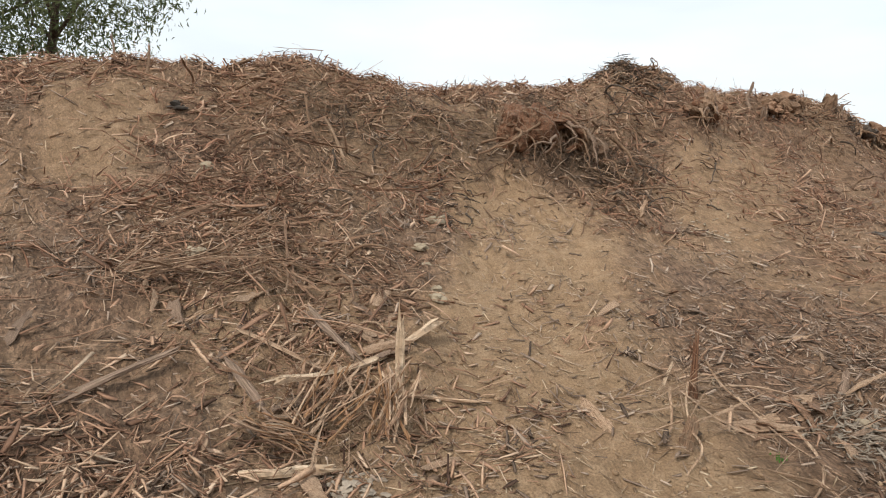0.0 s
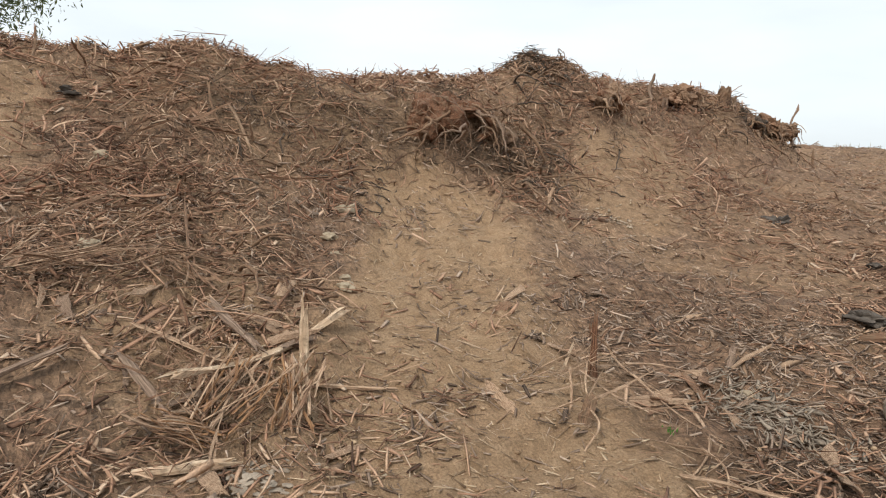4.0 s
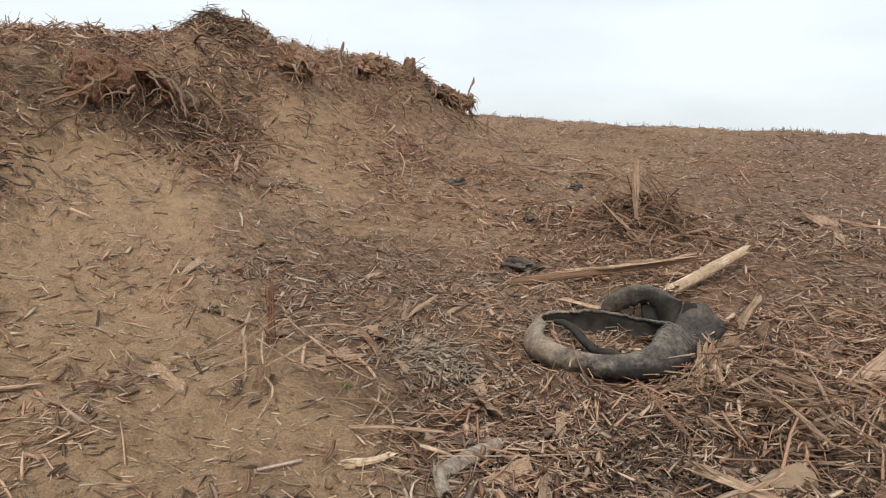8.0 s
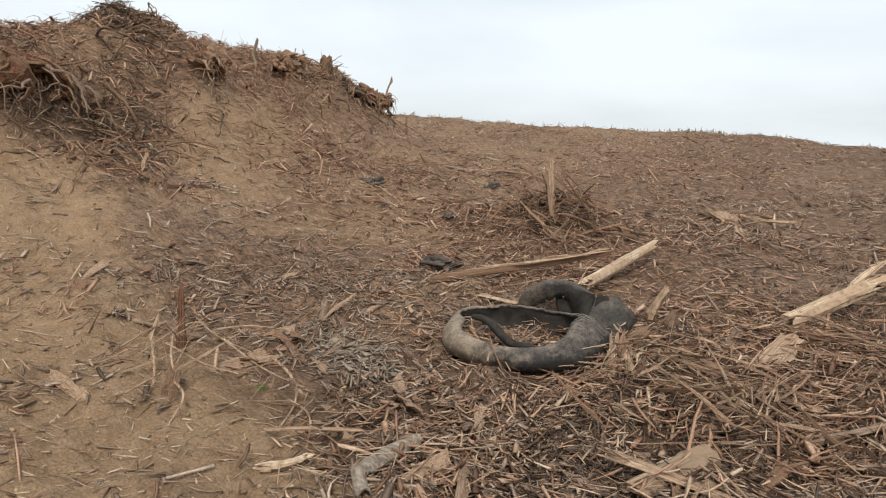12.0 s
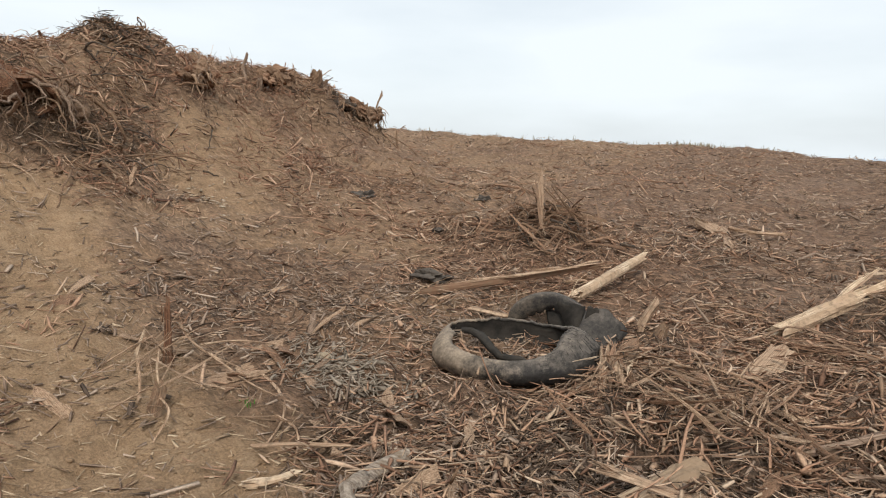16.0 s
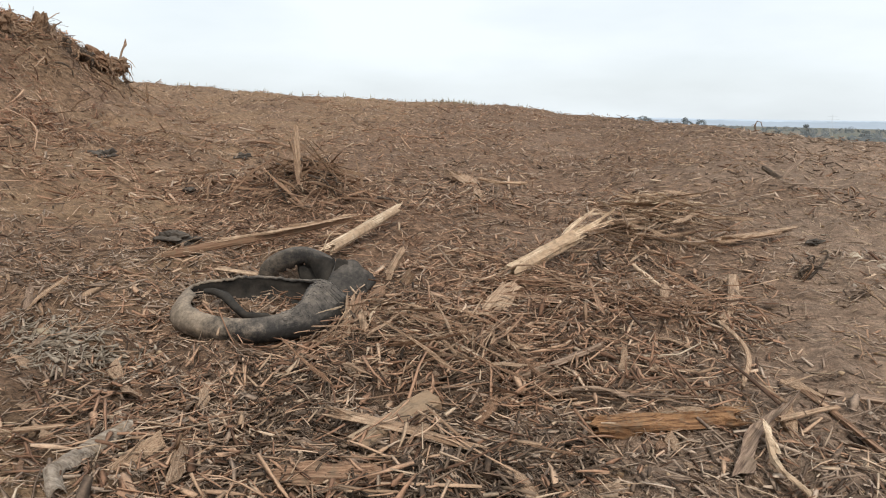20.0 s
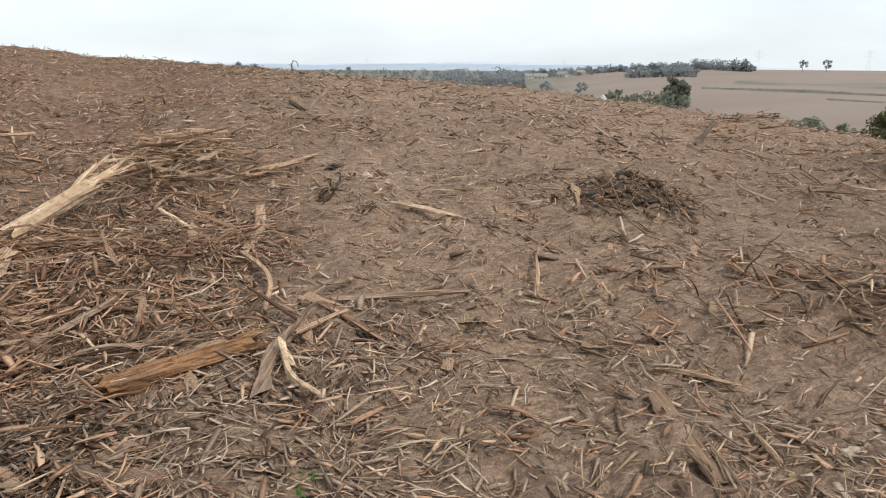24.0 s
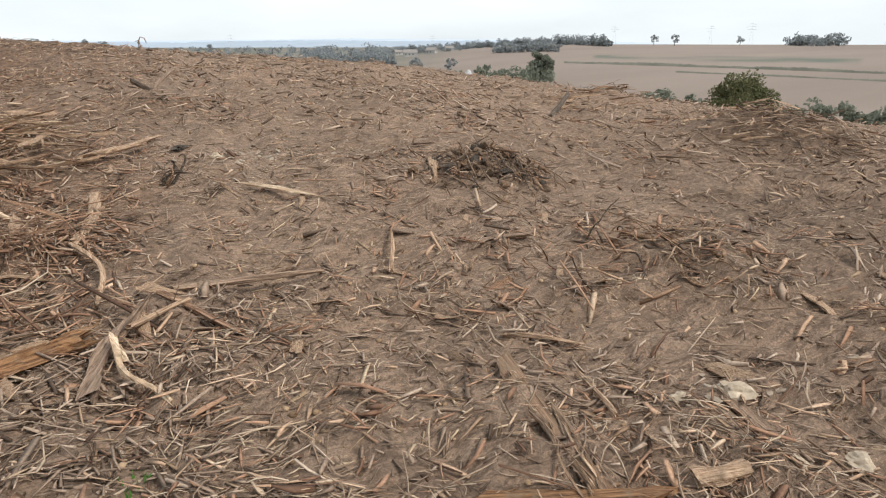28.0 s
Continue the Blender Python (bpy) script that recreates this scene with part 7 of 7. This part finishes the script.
def pylon(az, r, h, label="far steel power pylon", name="pylon"):
    x, y = at_az(az, r)
    p = thing(name, pose(x, y, ground_z(x, y), 0, 0, az), label, "pylon", "pylons")
    for sx in (-1, 1):
        for sy in (-1, 1):
            part("leg", tube_bm([(sx * h * 0.09, sy * h * 0.09, 0), (sx * h * 0.03, sy * h * 0.03, h * 0.6), (0, 0, h)], [h * 0.005, h * 0.004, h * 0.003], 4, 1, 0), METAL, p)
    for k, w in ((0.66, 0.2), (0.78, 0.26), (0.9, 0.17)):
        part("arm", tube_bm([(-w * h, 0, k * h), (0, 0, k * h + 0.02 * h), (w * h, 0, k * h)], [h * 0.003, h * 0.005, h * 0.003], 4, 1, 0), METAL, p)
    return p


for az, r, h in [(-47.2, 900, 22), (-54.2, 880, 22), (-57.0, 870, 24), (-65.6, 860, 26), (-33.0, 1100, 22)]:
    pylon(az, r, h)
pylon(-17.4, 800, 24, "thin far mast above the trees", "mast")

# ---- dry weeds on the crest ----
STRAW = leaf_material("dry_grass", [(0.0, (0.2, 0.16, 0.09)), (1.0, (0.4, 0.33, 0.2))])
GREEN = leaf_material("green_shoot", [(0.0, (0.08, 0.2, 0.04)), (1.0, (0.12, 0.3, 0.06))])


def blades(name, xs, ys, hmin, hmax, material, label, seed, width=0.012):
    g = np.random.default_rng(seed)
    n = len(xs)
    z = H(xs, ys)
    h = g.uniform(hmin, hmax, n)
    lx, ly = g.normal(0, 0.25, n) * h, g.normal(0, 0.25, n) * h
    a = g.uniform(0, 6.28, n)
    wx, wy = np.cos(a) * width, np.sin(a) * width
    co = np.stack([np.stack([xs - wx, ys - wy, z - 0.02], -1), np.stack([xs + wx, ys + wy, z - 0.02], -1), np.stack([xs + lx * 0.4 + wx * 0.7, ys + ly * 0.4 + wy * 0.7, z + h * 0.6], -1),
                   np.stack([xs + lx * 0.4 - wx * 0.7, ys + ly * 0.4 - wy * 0.7, z + h * 0.6], -1), np.stack([xs + lx, ys + ly, z + h], -1)], 1)
    o = (np.arange(n) * 5)[:, None]
    tri = np.concatenate([o + [0, 1, 2], o + [0, 2, 3], o + [3, 2, 4]], 1).reshape(-1, 3)
    me = bpy.data.meshes.new(name)
    me.from_pydata(co.reshape(-1, 3).tolist(), [], tri.tolist())
    me.materials.append(material)
    return tagged(new(name, me), label, "grass", kind="stuff")


ga = gr.uniform(3, 33, 1500)
gd = 26.3 + gr.normal(0, 0.5, 1500)
keep = gr.uniform(0, 1, 1500) < np.where((ga < 12) & (ga > 4), 1, 0.12)
ga, gd = ga[keep], gd[keep]
blades("dry_grass", -np.sin(ga / DEG) * gd, np.cos(ga / DEG) * gd, 0.04, 0.2, STRAW, "dry pale grass on the crest of the slope", 3)
for k, (x, y) in enumerate([(-2.86, 2.78), (1.05, 2.4), (1.0, 2.32)]):
    blades("green_shoot", x + gr.normal(0, 0.025, 10), y + gr.normal(0, 0.025, 10), 0.015, 0.035, GREEN, "tiny green shoot in the shreds", 60 + k, 0.006)
# bent dry stalk on the crest
bx, by = 4.35, 18.77
st = thing("bent_stalk", pose(bx, by, ground_z(bx, by), 0, 0, 0), "bent dark dry stalk standing on the crest", "stalk")
part("stem", tube_bm([(0, 0, -0.1), (-0.03, 0, 0.14), (0.03, 0, 0.27), (0.12, 0, 0.24), (0.16, 0, 0.12)], [0.016, 0.015, 0.014, 0.012, 0.009], 6, 2), WOOD_GREY, st)
part("side_shoot", tube_bm([(0.02, 0, 0.02), (0.0, 0.02, 0.2), (-0.09, 0, 0.16)], [0.012, 0.011, 0.008], 6, 3), ROOT, st)


# ---- brush standing along the bank's crest ----
def crest_brush():
    n = 2600
    y = RNG.uniform(-5, 14.3, n)
    x = -9.75 - 0.1 * np.maximum(y - 7, 0) + RNG.normal(0, 0.4, n)
    shreds("crest_brush", x, y, RNG.lognormal(-1.95, 0.5, n), RNG.lognormal(-3.9, 0.45, n), RNG.uniform(0.006, 0.018, n), RNG.normal(0, 0.4, n), RNG.uniform(0, 0.08, n), SHRED_RED,
           "torn red-brown brush along the crest of the bank", seg=3, bend=0.1)
    n = 260
    y = RNG.uniform(-5, 14.3, n)
    x = -9.8 - 0.1 * np.maximum(y - 7, 0) + RNG.normal(0, 0.25, n)
    shreds("crest_twigs", x, y, RNG.lognormal(-1.5, 0.4, n), RNG.lognormal(-4.6, 0.4, n), RNG.uniform(0.006, 0.014, n), RNG.normal(0.6, 0.45, n), RNG.uniform(0.02, 0.1, n), SHRED_GREY,
           "grey twigs sticking up along the crest of the bank", seg=3, bend=0.08)
    n = 16000
    x, y = scatter(n, 5.5, 15, 1.2, lambda x, y: sstep(6.0, 7.5, -x) * (1 - 0.85 * sand(x, y)) * np.clip(0.45 + 1.2 * vnoise(x * 1.3, y * 1.3, 99), 0, 1), 36, 108)
    n = len(x)
    shreds("bank_brush", x, y, RNG.lognormal(-1.6, 0.4, n), RNG.lognormal(-3.85, 0.4, n), RNG.uniform(0.006, 0.018, n), RNG.normal(0, 0.3, n), RNG.uniform(0, 0.1, n), SHRED_BANK,
           "long torn bark and roots lying over the bank", seg=3, bend=0.1)


crest_brush()


def face_fibres():
    """Dark roots and bark fibres matted over the cut face under the crest."""
    def where(x, y):
        return np.clip(strip(x, y, -8.5, 4.0, -8.1, 5.9, 0.6, 0.5) + 0.9 * strip(x, y, -8.9, 1.6, -8.25, 3.5, 0.55, 0.5) + strip(x, y, -9.9, 6.6, -9.5, 7.3, 0.4, 0.5) + 0.7 * strip(x, y, -8.9, 6.2, -8.7, 7.9, 0.35, 0.3)
                       + 0.6 * strip(x, y, -9.2, 9.5, -9.1, 13.2, 0.4, 0.4) + 0.6 * blob(x, y, 4.45, 4.85, 0.5), 0, 1) * np.clip(0.6 + 0.8 * vnoise(x * 2.3, y * 2.3, 96), 0.1, 1)
    x, y = scatter(95000, 5, 17, 1.0, where, -60, 90)
    n = len(x)
    shreds("dark_fibres", x, y, RNG.lognormal(-1.75, 0.5, n), RNG.lognormal(-4.3, 0.4, n), RNG.uniform(0.006, 0.014, n), RNG.normal(0.05, 0.35, n), RNG.uniform(0, 0.1, n), SHRED_DARK,
           "dark matted roots and bark fibres on the cut bank", seg=3, bend=0.12)


face_fibres()


def dark_chips():
    """Rotten dark chips among the splinters beside the tyre."""
    x, y = scatter(16000, 2.2, 6.5, 1.1, lambda x, y: strip(x, y, -1.0, 4.1, -0.3, 2.9, 0.9, 0.8) * np.clip(0.5 + 0.9 * vnoise(x * 2.4, y * 2.4, 98), 0, 1), -20, 40)
    n = len(x)
    shreds("dark_chips", x, y, RNG.lognormal(-2.5, 0.5, n), RNG.lognormal(-4.1, 0.4, n), RNG.uniform(0.003, 0.007, n), RNG.normal(0, 0.3, n), RNG.uniform(0, 0.06, n), SHRED_DARK,
           "dark rotten chips lying among the splinters", seg=2, bend=0.05)


dark_chips()


def long_strands():
    """Long torn strips of bark and root over the left bank, round the tyre and the log."""
    def where(x, y):
        return np.clip(thick(x, y) + 0.25 * redness(x, y), 0, 1) * np.where(x < -3, 0.7, 1.0) * np.clip(0.6 + 0.8 * vnoise(x * 1.9, y * 1.9, 95), 0, 1)
    x, y = scatter(34000, 1.8, 13, 1.2, lambda x, y: where(x, y) * (1 - 0.9 * sand(x, y)))
    n = len(x)
    shreds("bark_strands", x, y, RNG.lognormal(-2.15, 0.55, n) * np.where(x < -4.5, 1.8, 1.0), RNG.lognormal(-4.0, 0.5, n), RNG.uniform(0.003, 0.008, n), RNG.normal(0, 0.28, n), RNG.uniform(0.01, 0.09, n), SHRED_RED,
           "long torn red-brown bark strands lying criss-cross", seg=3, bend=0.03)
    x, y = scatter(11000, 1.8, 13, 1.2, lambda x, y: where(x, y) * (1 - 0.9 * sand(x, y)))
    n = len(x)
    shreds("pale_strands", x, y, RNG.lognormal(-2.3, 0.5, n), RNG.lognormal(-4.0, 0.5, n), RNG.uniform(0.003, 0.007, n), RNG.normal(0, 0.25, n), RNG.uniform(0.02, 0.1, n), SHRED_PALE,
           "long pale split strands lying criss-cross", seg=2, bend=0.015)


long_strands()


def clods():
    """Crumbs and small clods of earth, denser on bare ground."""
    x, y = scatter(15000, 1.6, 12, 1.4, lambda x, y: 0.15 + 0.6 * soil(x, y))
    n = len(x)
    size = np.clip(RNG.lognormal(-4.9, 0.6, n), 0.003, 0.02)
    t = (1 + 5 ** 0.5) / 2
    ico = np.array([(-1, t, 0), (1, t, 0), (-1, -t, 0), (1, -t, 0), (0, -1, t), (0, 1, t), (0, -1, -t), (0, 1, -t), (t, 0, -1), (t, 0, 1), (-t, 0, -1), (-t, 0, 1)]) / 1.9
    tri = np.array([(0, 11, 5), (0, 5, 1), (0, 1, 7), (0, 7, 10), (0, 10, 11), (1, 5, 9), (5, 11, 4), (11, 10, 2), (10, 7, 6), (7, 1, 8), (3, 9, 4), (3, 4, 2), (3, 2, 6), (3, 6, 8), (3, 8, 9), (4, 9, 5), (2, 4, 11), (6, 2, 10), (8, 6, 7), (9, 8, 1)])
    a = RNG.uniform(0, 6.28, n)
    v = ico[None] * RNG.uniform(0.6, 1.25, (n, 12, 1)) * size[:, None, None]
    c, q = np.cos(a)[:, None], np.sin(a)[:, None]
    co = np.stack([v[..., 0] * c - v[..., 1] * q + x[:, None], v[..., 0] * q + v[..., 1] * c + y[:, None], v[..., 2] * 0.7 + (H(x, y) + size * 0.2)[:, None]], -1)
    f = (tri[None] + (np.arange(n) * 12)[:, None, None]).reshape(-1, 3)
    me = bpy.data.meshes.new("earth_clods")
    me.vertices.add(12 * n)
    me.vertices.foreach_set("co", co.ravel())
    me.loops.add(f.size)
    me.loops.foreach_set("vertex_index", f.ravel())
    me.polygons.add(len(f))
    me.polygons.foreach_set("loop_start", np.arange(len(f)) * 3)
    me.update(calc_edges=True)
    me.materials.append(CLOD)
    tagged(new("earth_clods", me), "crumbs and small clods of brown earth", "clods", kind="stuff")


CLOD = shred_material("earth_crumbs", [(0.0, (0.163, 0.104, 0.060)), (0.6, (0.300, 0.195, 0.115)), (1.0, (0.450, 0.319, 0.201))])
clods()
